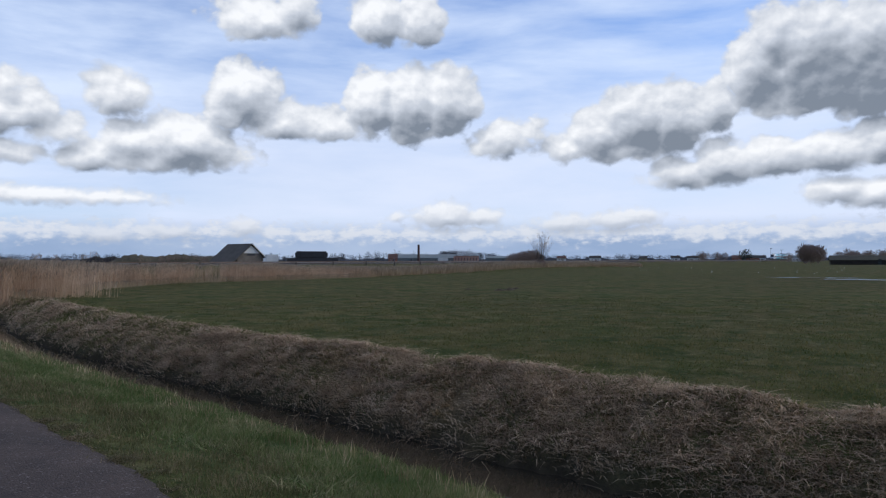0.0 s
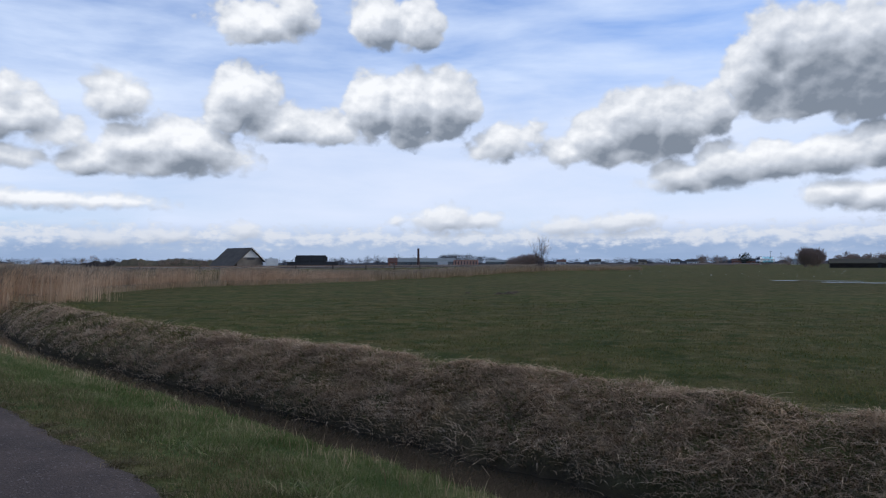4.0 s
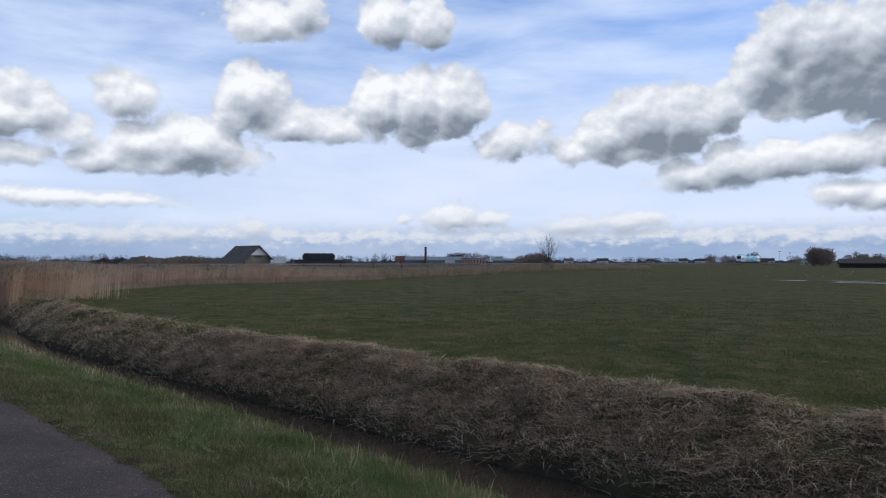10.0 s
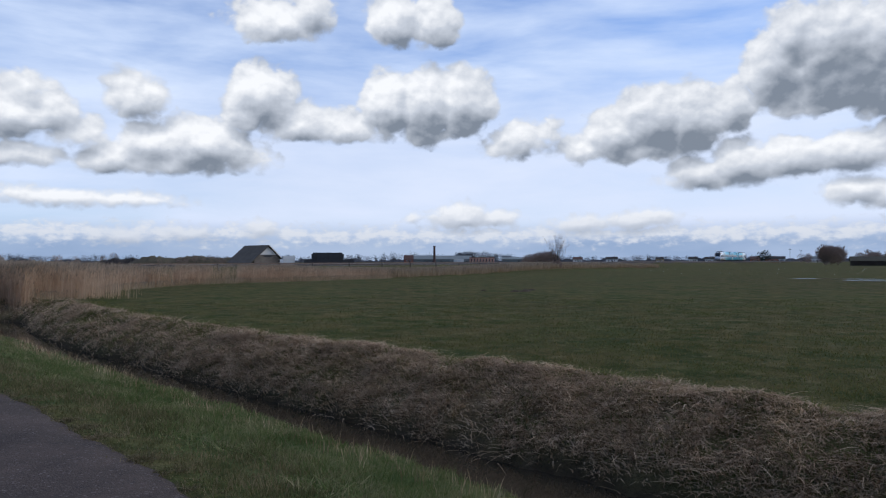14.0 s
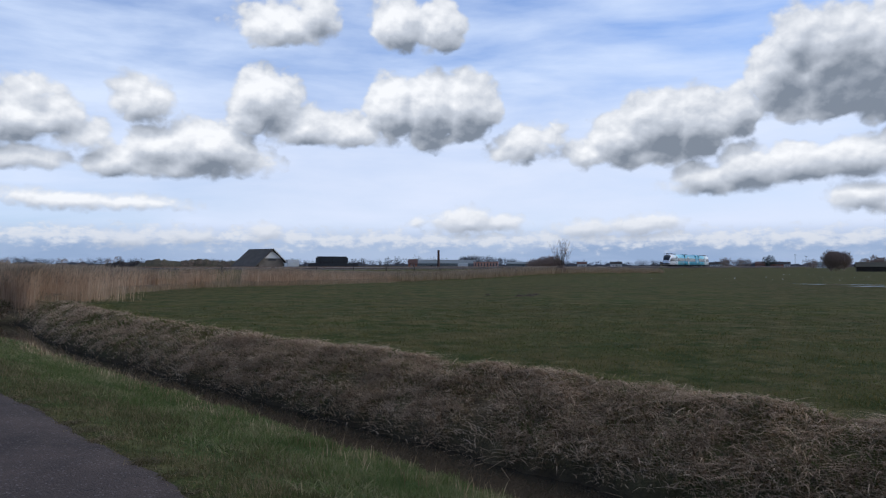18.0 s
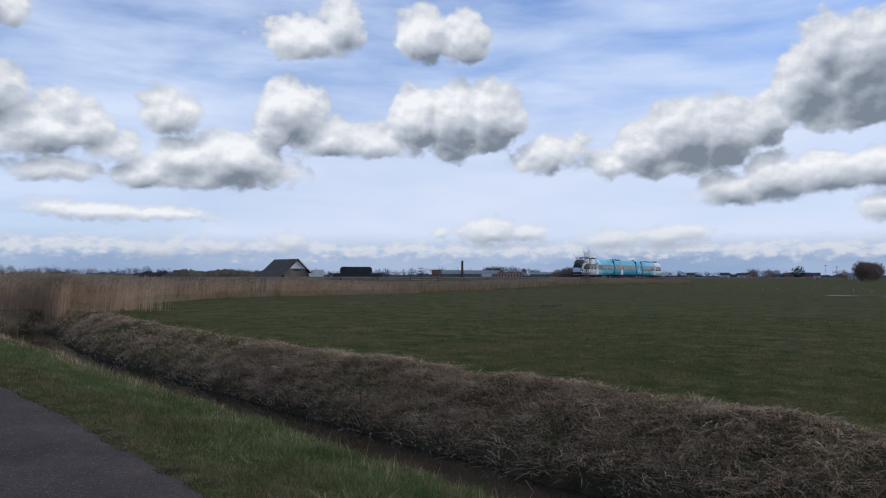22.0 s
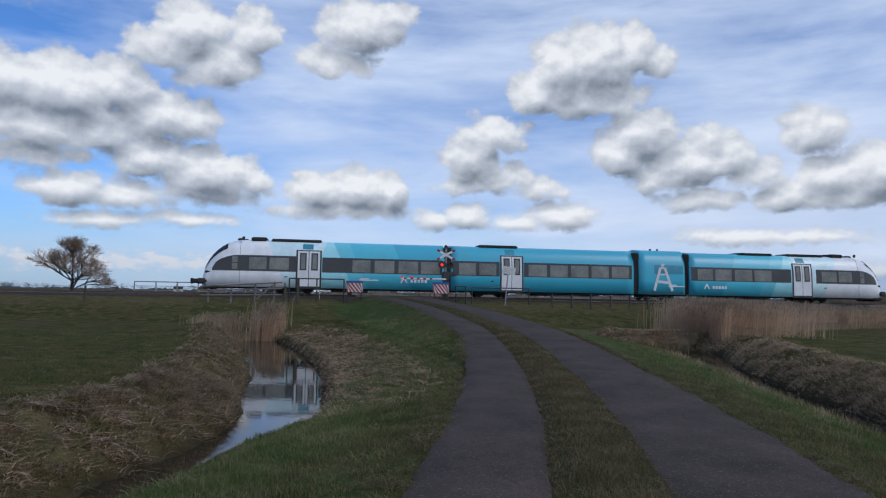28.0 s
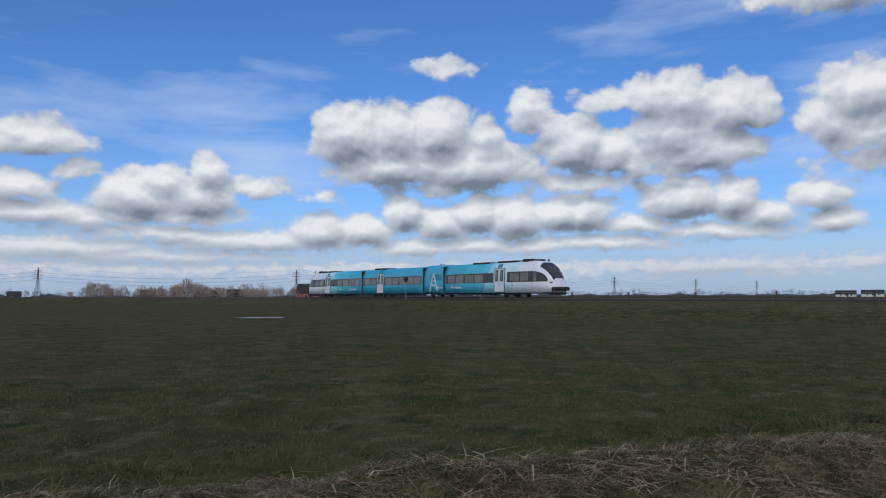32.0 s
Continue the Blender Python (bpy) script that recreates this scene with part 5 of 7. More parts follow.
def parked_car():
    q = rail_point(-3.0, 10.0)
    m = pose(q[0], q[1], land_z(*q) + 0.0, 0, 0, 48)
    t = thing("car", m, "dark green hatchback waiting beyond the railway crossing", "car")
    low = [(-2.0, 0.35), (-2.05, 0.75), (-1.9, 0.95), (-1.0, 1.02), (1.5, 1.0), (1.98, 0.85), (2.05, 0.5), (1.95, 0.3)]
    part("body", Shape().prism(low, -0.84, 0.84), CARPAINT, t)
    cabin = [(-1.15, 1.0), (-0.45, 1.42), (0.9, 1.46), (1.75, 1.0)]
    part("cabin", Shape().prism(cabin, -0.72, 0.72), GLASS_DARK, t, "dark car windows")
    part("roof", Shape().prism([(-0.5, 1.42), (-0.4, 1.48), (0.85, 1.5), (0.98, 1.45)], -0.7, 0.7), CARPAINT, t)
    for x in (-1.25, 1.3):
        for y in (-0.78, 0.78):
            w = part("wheel", Shape().tube((x, y - 0.1, 0.3), (x, y + 0.1, 0.3), 0.3, None, 18), DARK, t)
            part("rim", Shape().tube((x, y - 0.11, 0.3), (x, y + 0.11, 0.3), 0.17, None, 12), CHROME, w)
    for y in (-0.6, 0.6):
        part("headlight", Shape().box(-2.06, -1.98, y - 0.15, y + 0.15, 0.68, 0.82, 0.02), CHROME, t)
        part("tail_light", Shape().box(1.97, 2.05, y - 0.12, y + 0.12, 0.68, 0.86, 0.02), RED, t)


parked_car()

# ---- the distance ----
BARK = material("bare_bark", (0.085, 0.068, 0.056), (0.052, 0.043, 0.036), 4.0, 0.9)
TWIG = material("bare_twigs", (0.34, 0.245, 0.19), (0.22, 0.16, 0.125), 1.0, 0.9)
# blue-grey: the haze over the distant woods is put into their colour
HAZEWOOD = material("hazed_bare_wood", (0.085, 0.088, 0.098), (0.060, 0.063, 0.070), 0.05, 0.95)
ROOFTILE = material("dark_roof_tiles", (0.055, 0.048, 0.045), (0.035, 0.032, 0.03), 1.0, 0.8)
ROOFRED = material("red_roof_tiles", (0.13, 0.07, 0.055), (0.09, 0.05, 0.042), 1.0, 0.8)
BRICK = material("red_brick", (0.34, 0.14, 0.09), (0.25, 0.10, 0.07), 1.0, 0.85)
OLDROOF = material("mossy_old_roof", (0.125, 0.105, 0.088), (0.080, 0.070, 0.056), 0.7, 0.9, 0, 0.6, 4)
BOARDS = material("grey_boards", (0.20, 0.17, 0.14), (0.12, 0.10, 0.085), 1.0, 0.85)
SHEET = material("grey_sheet_roof", (0.155, 0.175, 0.170), (0.11, 0.125, 0.122), 0.5, 0.6)
TARP_AND_SHADE = material("tarpaulin_and_shade_black", (0.012, 0.012, 0.015), (0.022, 0.022, 0.026), 1.0, 0.5)
MOUND = material("grassy_mound", (0.095, 0.078, 0.048), (0.050, 0.044, 0.030), 0.4, 0.95, 0, 0.8, 3)
EARTHDARK = material("dark_earth_heap", (0.035, 0.030, 0.027), (0.024, 0.021, 0.020), 0.6, 0.95, 0, 0.8, 3)
PALE = material("pale_render", (0.74, 0.72, 0.68), (0.58, 0.56, 0.53), 0.5, 0.8)
CREAM = material("yellow_brick", (0.42, 0.33, 0.20), (0.33, 0.26, 0.16), 0.6, 0.85)


def at(az, dist, z=0.0, turn=0.0):
    """A pose at an azimuth (left of north) and distance from where the walk begins; y points away from there."""
    return pose(-math.sin(radians(az)) * dist, math.cos(radians(az)) * dist, z, 0, 0, az + turn)


def gabled(name, m, w, d, eave, ridge, wall, roof, label, category="house", windows=2, doors=1, along=True, group=""):
    """A house or shed of width w, ridge along x (or along y), with windows, a door and a roof that stands out."""
    t = thing(name, m, label, category, group)
    if along:
        ends = [(-d / 2, -0.5), (-d / 2, eave), (0, ridge), (d / 2, eave), (d / 2, -0.5)]
        turn = pose(0, 0, 0, 0, 0, 90)
        part("wall", Shape().prism(ends, -w / 2, w / 2, turn), wall, t)
        span, half = w, d / 2
    else:
        ends = [(-w / 2, -0.5), (-w / 2, eave), (0, ridge), (w / 2, eave), (w / 2, -0.5)]
        turn = pose(0, 0, 0, 0, 0, 0)
        part("wall", Shape().prism(ends, -d / 2, d / 2, turn), wall, t)
        span, half = d, w / 2
    o = 0.35
    drop = o * (ridge - eave) / half
    for sgn in (-1, 1):
        s = [(0, ridge + 0.06), (sgn * (half + o), eave - drop + 0.06), (sgn * (half + o), eave - drop + 0.22), (0, ridge + 0.24)]
        part("roof", Shape().prism(s, -span / 2 - o, span / 2 + o, turn), roof, t)
    front = -d / 2
    for k in range(windows):
        x = -w / 2 + w * (k + 1) / (windows + 1)
        z = min(eave * 0.45, 1.2)
        win = part("window", Shape().box(x - 0.6, x + 0.6, front - 0.06, front + 0.02, z, z + 1.2), WHITE, t)
        part("pane", Shape().box(x - 0.5, x + 0.5, front - 0.08, front - 0.05, z + 0.1, z + 1.1), GLASS_DARK, win)
    if doors:
        part("door", Shape().box(w * 0.08 - 0.5, w * 0.08 + 0.5, front - 0.07, front + 0.02, -0.2, 2.05), DARKRAIL, t)
    if name == "house":
        part("chimney", Shape().box(w * 0.2, w * 0.2 + 0.6, -0.3, 0.3, ridge - 0.5, ridge + 0.9), BRICK, t)
    return t


def open_barn():
    """A big old barn: broken roof edge, boarded gable with a dark block as its opening's shade."""
    t = thing("barn", at(15.9, 200, 0, 32), "old grey barn with a broad dark roof and boarded gable", "barn")
    w, d, eave, ridge = 11.4, 11.5, 0.9, 5.7
    part("gable_wall", Shape().prism([(-w / 2 + 1.6, 0), (-w / 2 + 1.6, 1.9), (-2.2, 3.7), (2.2, 3.7), (w / 2 - 1.6, 1.9), (w / 2 - 1.6, 0)], -d / 2, -d / 2 + 0.3), BOARDS, t)
    part("gable_top", Shape().prism([(-2.7, 3.4), (0, 5.5), (2.7, 3.4)], -d / 2 - 0.08, -d / 2 + 0.1), PALE, t, "pale upper gable boards")
    for a in (-w / 2 + 1.8, w / 2 - 1.9):
        part("side_wall", Shape().box(a, a + 0.2, -d / 2 + 0.3, d / 2, 0, 2.2), BOARDS, t)
    part("back_wall", Shape().prism([(-w / 2 + 1.6, 0), (-w / 2 + 1.6, 1.9), (0, 5.3), (w / 2 - 1.6, 1.9), (w / 2 - 1.6, 0)], d / 2 - 0.3, d / 2), BOARDS, t)
    # no hole in the gable: a black block stands in for the loft's shade
    part("opening", Shape().box(-1.2, 1.2, -d / 2 - 0.05, -d / 2 + 0.05, 2.8, 3.7), TARP_AND_SHADE, t, "dark block painted as the shade in a loft opening")
    for sgn in (-1, 1):
        part("roof", Shape().prism([(0, ridge), (sgn * w / 2, eave), (sgn * w / 2, eave + 0.25), (0, ridge + 0.3)], -d / 2 - 0.6, d / 2), OLDROOF, t)
    part("barge_board", Shape().prism([(0, ridge + 0.02), (w / 2, eave), (w / 2, eave + 0.3), (0, ridge + 0.35)], -d / 2 - 0.75, -d / 2 - 0.6), PALE, t)


def mound(az, dist, long, wide, high, label, mat=None, turn=0.0, seed=1):
    rnd = random.Random(seed)
    nu, nv = 90, 14
    vs = []
    for i in range(nu):
        u = -1 + 2 * i / (nu - 1)
        for j in range(nv):
            v = -1 + 2 * j / (nv - 1)
            h = high * max(0, 1 - abs(u) ** 6) ** 0.6 * max(0, 1 - v * v) ** 0.7 * (1 + 0.12 * math.sin(u * 9 + seed) + rnd.uniform(-0.06, 0.06))
            h *= 1 + 0.10 * math.sin(u * 31 + v * 5 + seed) * math.sin(u * 17 - v * 9)
            vs.append((u * long / 2, v * wide / 2, h - 0.1))
    me = mesh_of("earth_mound", vs, grid_faces(nu, nv), mat or MOUND, True)
    ob = new("earth_mound", me)
    ob.matrix_basis = at(az, dist, 0, turn)
    tagged(ob, label, "mound")


def bales():
    t = thing("tarpaulin_stack", at(10.4, 190, 0, 4), "long stack under a black tarpaulin", "stack")
    part("lower_block", Shape().box(-6.2, 6.8, -1.5, 1.5, -0.1, 2.2, 0.25), TARP_AND_SHADE, t)
    part("upper_block", Shape().box(-4.2, 4.1, -1.3, 1.3, 2.0, 3.9, 0.35), TARP_AND_SHADE, t)
    for x in (-3, 0, 3):
        part("strap", Shape().box(x - 0.06, x + 0.06, -1.34, 1.34, 2.0, 3.94, 0.02), UNDER, t)
    v = thing("delivery_van", at(13.55, 195, 0.1, 10), "white box van beyond the railway", "van")
    part("box", Shape().box(-1.2, 1.9, -1, 1, 0.6, 3.0, 0.08), PALE, v)
    part("cab", Shape().box(-2.1, -1.2, -0.95, 0.95, 0.5, 2.1, 0.15), WHITE, v)
    part("windscreen", Shape().box(-2.13, -1.9, -0.8, 0.8, 1.3, 1.9, 0.02), GLASS_DARK, v)
    for x in (-1.5, 1.2):
        for y in (-0.85, 0.85):
            part("wheel", Shape().tube((x, y - 0.12, 0.38), (x, y + 0.12, 0.38), 0.38, None, 14), DARK, v)


def factory():
    t = thing("brick_chimney", at(1.95, 590, 0), "tall round brick factory chimney", "chimney")
    part("shaft", Shape().tube((0, 0, -0.5), (0, 0, 13.6), 1.15, 0.85, 14), BRICKDARK, t)
    part("cap", Shape().tube((0, 0, 13.5), (0, 0, 14.2), 1.0, 0.95, 14), BRICKDARK, t)
    gabled("factory_shed", at(0.4, 610), 30, 22, 3.2, 6.2, SHEET, SHEET, "long factory shed with a grey sheet roof", "shed", 6)
    gabled("factory_shed", at(2.7, 620), 22, 20, 3.2, 6.4, SHEET, SHEET, "long factory shed with a grey sheet roof", "shed", 4)
    gabled("factory_shed", at(-4.6, 600), 24, 16, 3.0, 4.6, SHEET, SHEET, "low grey sheet-metal shed", "shed", 0)
    gabled("house", at(4.0, 560), 7, 7, 3.0, 6.2, BRICK, ROOFRED, "small brick house with a red roof", "house", 2)
    f = thing("brick_works", at(-1.85, 585), "orange-red brick building, coloured as if sunlit, with a row of tall windows", "factory")
    part("wall", Shape().box(-10, 10, -6, 6, -0.3, 4.4), BRICKLIT, f)
    part("roof", Shape().box(-10.3, 10.3, -6.3, 6.3, 4.4, 4.8, 0.1), ROOFRED, f)
    for k in range(8):
        x = -8.4 + 2.4 * k
        w = part("window", Shape().box(x - 0.6, x + 0.6, -6.06, -5.95, 1.0, 3.6), PALE, f)
        part("pane", Shape().box(x - 0.5, x + 0.5, -6.1, -6.05, 1.1, 3.5), GLASS_DARK, w)
    v = thing("trailer", at(0.0, 560, 0), "white box trailer in front of the works", "trailer")
    part("box", Shape().box(-4, 4, -1.2, 1.2, 0.8, 3.2, 0.1), PALE, v)
    for x in (-2.5, 2.0, 3.0):
        for y in (-1.0, 1.0):
            part("wheel", Shape().tube((x, y - 0.12, 0.45), (x, y + 0.12, 0.45), 0.45, None, 12), DARK, v)


BRICKDARK = material("sooty_brick", (0.13, 0.075, 0.06), (0.09, 0.055, 0.045), 0.5, 0.85)
# brighter brick: a patch of sun on the works is painted as colour
BRICKLIT = material("sunlit_toned_brick", (0.55, 0.27, 0.19), (0.45, 0.21, 0.15), 0.5, 0.85)


def grow(shape, start, way, length, radius, depth, rnd, droop=0.0, forks=3, spread_by=0.55, twig=None, keep=0.72):
    """Limbs that fork into ever thinner ones; the thin ones go to the twig shape."""
    end = start + way * length
    target = shape if depth > 2 or twig is None else twig
    target.tube(start, end, radius, radius * 0.68, 6 if depth > 3 else 3, False)
    if depth == 0:
        return
    for k in range(forks):
        side = Vector((rnd.gauss(0, 1), rnd.gauss(0, 1), rnd.gauss(0, 0.6)))
        w = (way + side.normalized() * spread_by * rnd.uniform(0.6, 1.3) + Vector((0, 0, 0.12 - droop))).normalized()
        a = start + way * length * rnd.uniform(0.55, 1.0)
        grow(shape, a, w, length * keep * rnd.uniform(0.75, 1.15), radius * 0.62, depth - 1, rnd, droop, forks, spread_by, twig, keep)


def bare_tree(m, high, trunk_r, seed, label, category="tree", stems=1, depth=5, forks=3, spread_by=0.6, first=0.3, group="", keep=0.72, breadth=0.0, low=0.12):
    rnd = random.Random(seed)
    t = thing("bare_tree", m, label, category, group)
    trunk, crown = Shape(), Shape()
    for k in range(stems):
        a = Vector((rnd.uniform(-1, 1) * trunk_r * 1.5 * (stems > 1), rnd.uniform(-1, 1) * trunk_r * (stems > 1), -0.3))
        w = Vector((rnd.uniform(-0.2, 0.2) * (stems > 1), rnd.uniform(-0.2, 0.2) * (stems > 1), 1)).normalized()
        top = a + w * (high * first + 0.3)
        trunk.tube(a, a + w * 0.5, trunk_r * 1.35, trunk_r, 10, False)
        trunk.tube(a + w * 0.5, top, trunk_r, trunk_r * 0.75, 10)
        n = forks + 2
        for j in range(n):
            s = Vector((math.cos(j * 2.4 + k) * spread_by, math.sin(j * 2.4 + k) * spread_by, 0.55 + 0.4 * (j % 2)))
            grow(trunk, top - w * rnd.uniform(0, high * low), s.normalized(), high * 0.24, trunk_r * 0.5, depth - 1, rnd, 0, forks, spread_by, crown, keep)
        grow(trunk, top, w, high * 0.25, trunk_r * 0.6, depth, rnd, 0, forks, spread_by * 0.8, crown, keep)
    # bring the grown tree to its height and breadth
    pts = np.array(crown.v)
    up = high / max(p[2] for p in crown.v)
    out = breadth / 2 / np.percentile(np.hypot(pts[:, 0], pts[:, 1]), 97) if breadth else up
    for sh in (trunk, crown):
        sh.v = [(p[0] * out, p[1] * out, p[2] * up if p[2] > 0 else p[2]) for p in sh.v]
    part("trunk", trunk, BARK, t, "forked bare trunk and limbs")
    part("crown", crown, TWIG, t, "bare twigs")
    return t


def far_woods(name, az0, az1, near, far, low, high, count, mat, label, seed, twigs=70):
    """Distant bare trees in one object: thin trunks and hazes of twigs with an uneven outline."""
    rng = np.random.default_rng(seed)
    az = np.radians(rng.uniform(az0, az1, count))
    d = rng.uniform(near, far, count)
    h = rng.uniform(low, high, count) * (0.86 + 0.14 * np.sin(az * 60 + seed))
    cx, cy = -np.sin(az) * d, np.cos(az) * d
    n = count * twigs
    which = np.repeat(np.arange(count), twigs)
    u = rng.normal(0, 1, (n, 3))
    u /= np.linalg.norm(u, axis=1)[:, None]
    r = rng.uniform(0.2, 1.0, n) ** 0.6
    hw = h[which] * 0.40
    px = cx[which] + u[:, 0] * r * hw
    py = cy[which] + u[:, 1] * r * hw
    pz = h[which] * 0.50 + u[:, 2] * r * h[which] * 0.46
    L = h[which] * rng.uniform(0.05, 0.14, n)
    way = u * 0.6 + np.array((0, 0, 0.7))
    way /= np.linalg.norm(way, axis=1)[:, None]
    tx, ty = -np.cos(az)[which], -np.sin(az)[which]
    w = L * rng.uniform(0.08, 0.2, n)
    p = np.stack((px, py, pz), 1)
    sidev = np.stack((tx * w, ty * w, 0.3 * w), 1)
    v = np.stack((p - sidev, p + sidev, p + way * L[:, None]), 1).reshape(-1, 3)
    f = np.arange(n * 3).reshape(-1, 3)
    # trunks
    tv, k = [], len(v)
    base = np.stack((cx, cy, np.full(count, -0.5)), 1)
    tr = np.stack((np.cos(az) * h * 0.02, np.sin(az) * h * 0.02, np.zeros(count)), 1)
    top = np.stack((cx, cy, h * 0.8), 1)
    tv = np.stack((base - tr, base + tr, top), 1).reshape(-1, 3)
    tf = k + np.arange(count * 3).reshape(-1, 3)
    ob = new(name, mesh_of(name, np.vstack((v, tv)), np.vstack((f, tf)), mat))
    return tagged(ob, label, "trees", kind="stuff")


def far_hedge(az0, az1, dist, high, mat, label, seed):
    """A long low dark band of scrub with an uneven top."""
    rnd = random.Random(seed)
    n = max(12, int((az1 - az0) * 5))
    vs, fs = [], []
    for i in range(n + 1):
        a = radians(az0 + (az1 - az0) * i / n)
        h = high * rnd.uniform(0.45, 1.1) * (0.8 + 0.3 * math.sin(i * 0.37 + seed))
        for d, z in ((dist - 6, -0.5), (dist - 2, h * 0.7), (dist, h), (dist + 8, -0.5)):
            vs.append((-math.sin(a) * d, math.cos(a) * d, z))
    ob = new("scrub", mesh_of("scrub", vs, grid_faces(n + 1, 4), mat))
    return tagged(ob, label, "scrub", kind="stuff")


def pylon(az, dist, high=46.0, seed=0):
    t = thing("pylon", at(az, dist, 0, 35), "steel lattice electricity pylon with three pairs of arms", "pylon", "pylons")
    legs, brace = Shape(), Shape()
    r = 0.32

    def half(z):
        return 4.2 + (0.9 - 4.2) * min(1, z / (high * 0.62)) ** 0.8 if z < high * 0.62 else 0.9 * (1 - 0.6 * (z - high * 0.62) / (high * 0.38))
    zs = [0, 6, 11, 15.5, 19.5, 23, 26, 28.5, 31, 34, 37, 40, 43, high]
    for a, b in zip(zs, zs[1:]):
        for sx, sy in ((1, 1), (1, -1), (-1, 1), (-1, -1)):
            legs.tube((sx * half(a), sy * half(a), a - 0.3 * (a == 0)), (sx * half(b), sy * half(b), b), r, None, 4)
        for s in (1, -1):
            brace.tube((-half(a), s * half(a), a), (half(b), s * half(b), b), r * 0.6, None, 3)
            brace.tube((half(a), s * half(a), a), (-half(b), s * half(b), b), r * 0.6, None, 3)
    part("leg_frame", legs, FARSTEEL, t)
    part("bracing", brace, FARSTEEL, t)
    for z, w in ((28.5, 7.0), (34, 8.5), (40, 6.5)):
        for s in (1, -1):
            arm = Shape().tube((0, 0, z), (s * w, 0, z + 0.3), r, None, 4).tube((0, 0, z + 1.8), (s * w, 0, z + 0.3), r * 0.8, None, 4)
            arm.tube((s * w, 0, z + 0.3), (s * w, 0, z - 1.8), 0.1, None, 4)
            part("arm", arm, FARSTEEL, t)
    return t


FARSTEEL = material("far_grey_steel", (0.22, 0.24, 0.27), (0.17, 0.19, 0.21), 0.1, 0.6)


def power_line():
    line = ((163.0, 1350), (144.9, 1240), (127.0, 1230), (112.4, 1430), (102.0, 1730), (96.0, 2050), (91.8, 2450))
    for az, d in line:
        pylon(az, d)
    for (a0, d0), (a1, d1) in zip(line, line[1:]):
        p0, p1 = at(a0, d0).translation, at(a1, d1).translation
        t = thing("power_cables", pose(0, 0, 0), "sagging power cables between the pylons", "cables", "power cables")
        across = Vector((p1.y - p0.y, p0.x - p1.x, 0)).normalized()
        for z, w in ((26.7, 7.0), (32.2, 8.5), (38.2, 6.5), (46.0, 0.0)):
            for s in ((1, -1) if w else (1,)):
                sh = Shape()
                pts = [p0.lerp(p1, k / 12) + across * s * w + Vector((0, 0, z - 9 * (1 - (2 * k / 12 - 1) ** 2))) for k in range(13)]
                for a, b in zip(pts, pts[1:]):
                    sh.tube(a, b, 0.10, None, 3, False)
                part("cable", sh, FARSTEEL, t)


def gulls():
    rnd = random.Random(5)
    first = thing("gull", pose(0, 0, 0), "white gull standing on the pasture", "bird", "gulls on the pasture")
    body = Shape()
    nu, nv = 8, 8
    vs = []
    for i in range(nu):
        u = i / (nu - 1)
        for j in range(nv):
            a = 2 * math.pi * j / nv
            r = 0.085 * math.sin(math.pi * (0.08 + 0.86 * u)) ** 0.8
            vs.append((-0.2 + 0.4 * u, r * math.cos(a), 0.2 + r * math.sin(a) + 0.03 * u))
    fs = [(i * nv + j, (i + 1) * nv + j, (i + 1) * nv + (j + 1) % nv, i * nv + (j + 1) % nv) for i in range(nu - 1) for j in range(nv)]
    part("body", body.add(vs, fs), WHITE, first, smooth=True)
    part("head", Shape().tube((0.17, 0, 0.27), (0.25, 0, 0.34), 0.05, 0.04, 8).tube((0.25, 0, 0.34), (0.33, 0, 0.33), 0.018, 0.005, 6), WHITE, first)
    for s in (-1, 1):
        part("wing", Shape().add([(0.1, s * 0.085, 0.25), (-0.1, s * 0.095, 0.26), (-0.34, s * 0.03, 0.22), (-0.08, s * 0.085, 0.16)], [(0, 1, 2, 3)]), STEEL, first)
        part("leg", Shape().tube((0.02, s * 0.03, -0.02), (0.02, s * 0.03, 0.14), 0.008, None, 5), YELLOW, first)
    for k in range(46):
        az, d = -rnd.uniform(14.5, 29.5), rnd.uniform(95, 170)
        x, y = -math.sin(radians(az)) * d, math.cos(radians(az)) * d
        m = pose(x, y, land_z(x, y), 0, 0, rnd.uniform(0, 360)) @ Matrix.Scale(0.5, 4)
        if k == 0:
            first.matrix_basis = m
        else:
            copy_thing(first, m)


def puddle(az, dist, long, wide, label):
    n = 28
    x, y = -math.sin(radians(az)) * dist, math.cos(radians(az)) * dist
    rnd = random.Random(int(dist))
    vs = [(0, 0, 0)] + [(long / 2 * math.cos(2 * math.pi * k / n) * rnd.uniform(0.8, 1.1), wide / 2 * math.sin(2 * math.pi * k / n) * rnd.uniform(0.7, 1.15), 0) for k in range(n)]
    ob = new("water", mesh_of("water", vs, [(0, 1 + k, 1 + (k + 1) % n) for k in range(n)], WATER))
    ob.matrix_basis = pose(x, y, max(land_z(x, y), -0.14) + 0.045, 0, 0, az)
    tagged(ob, label, "puddle", kind="structure")


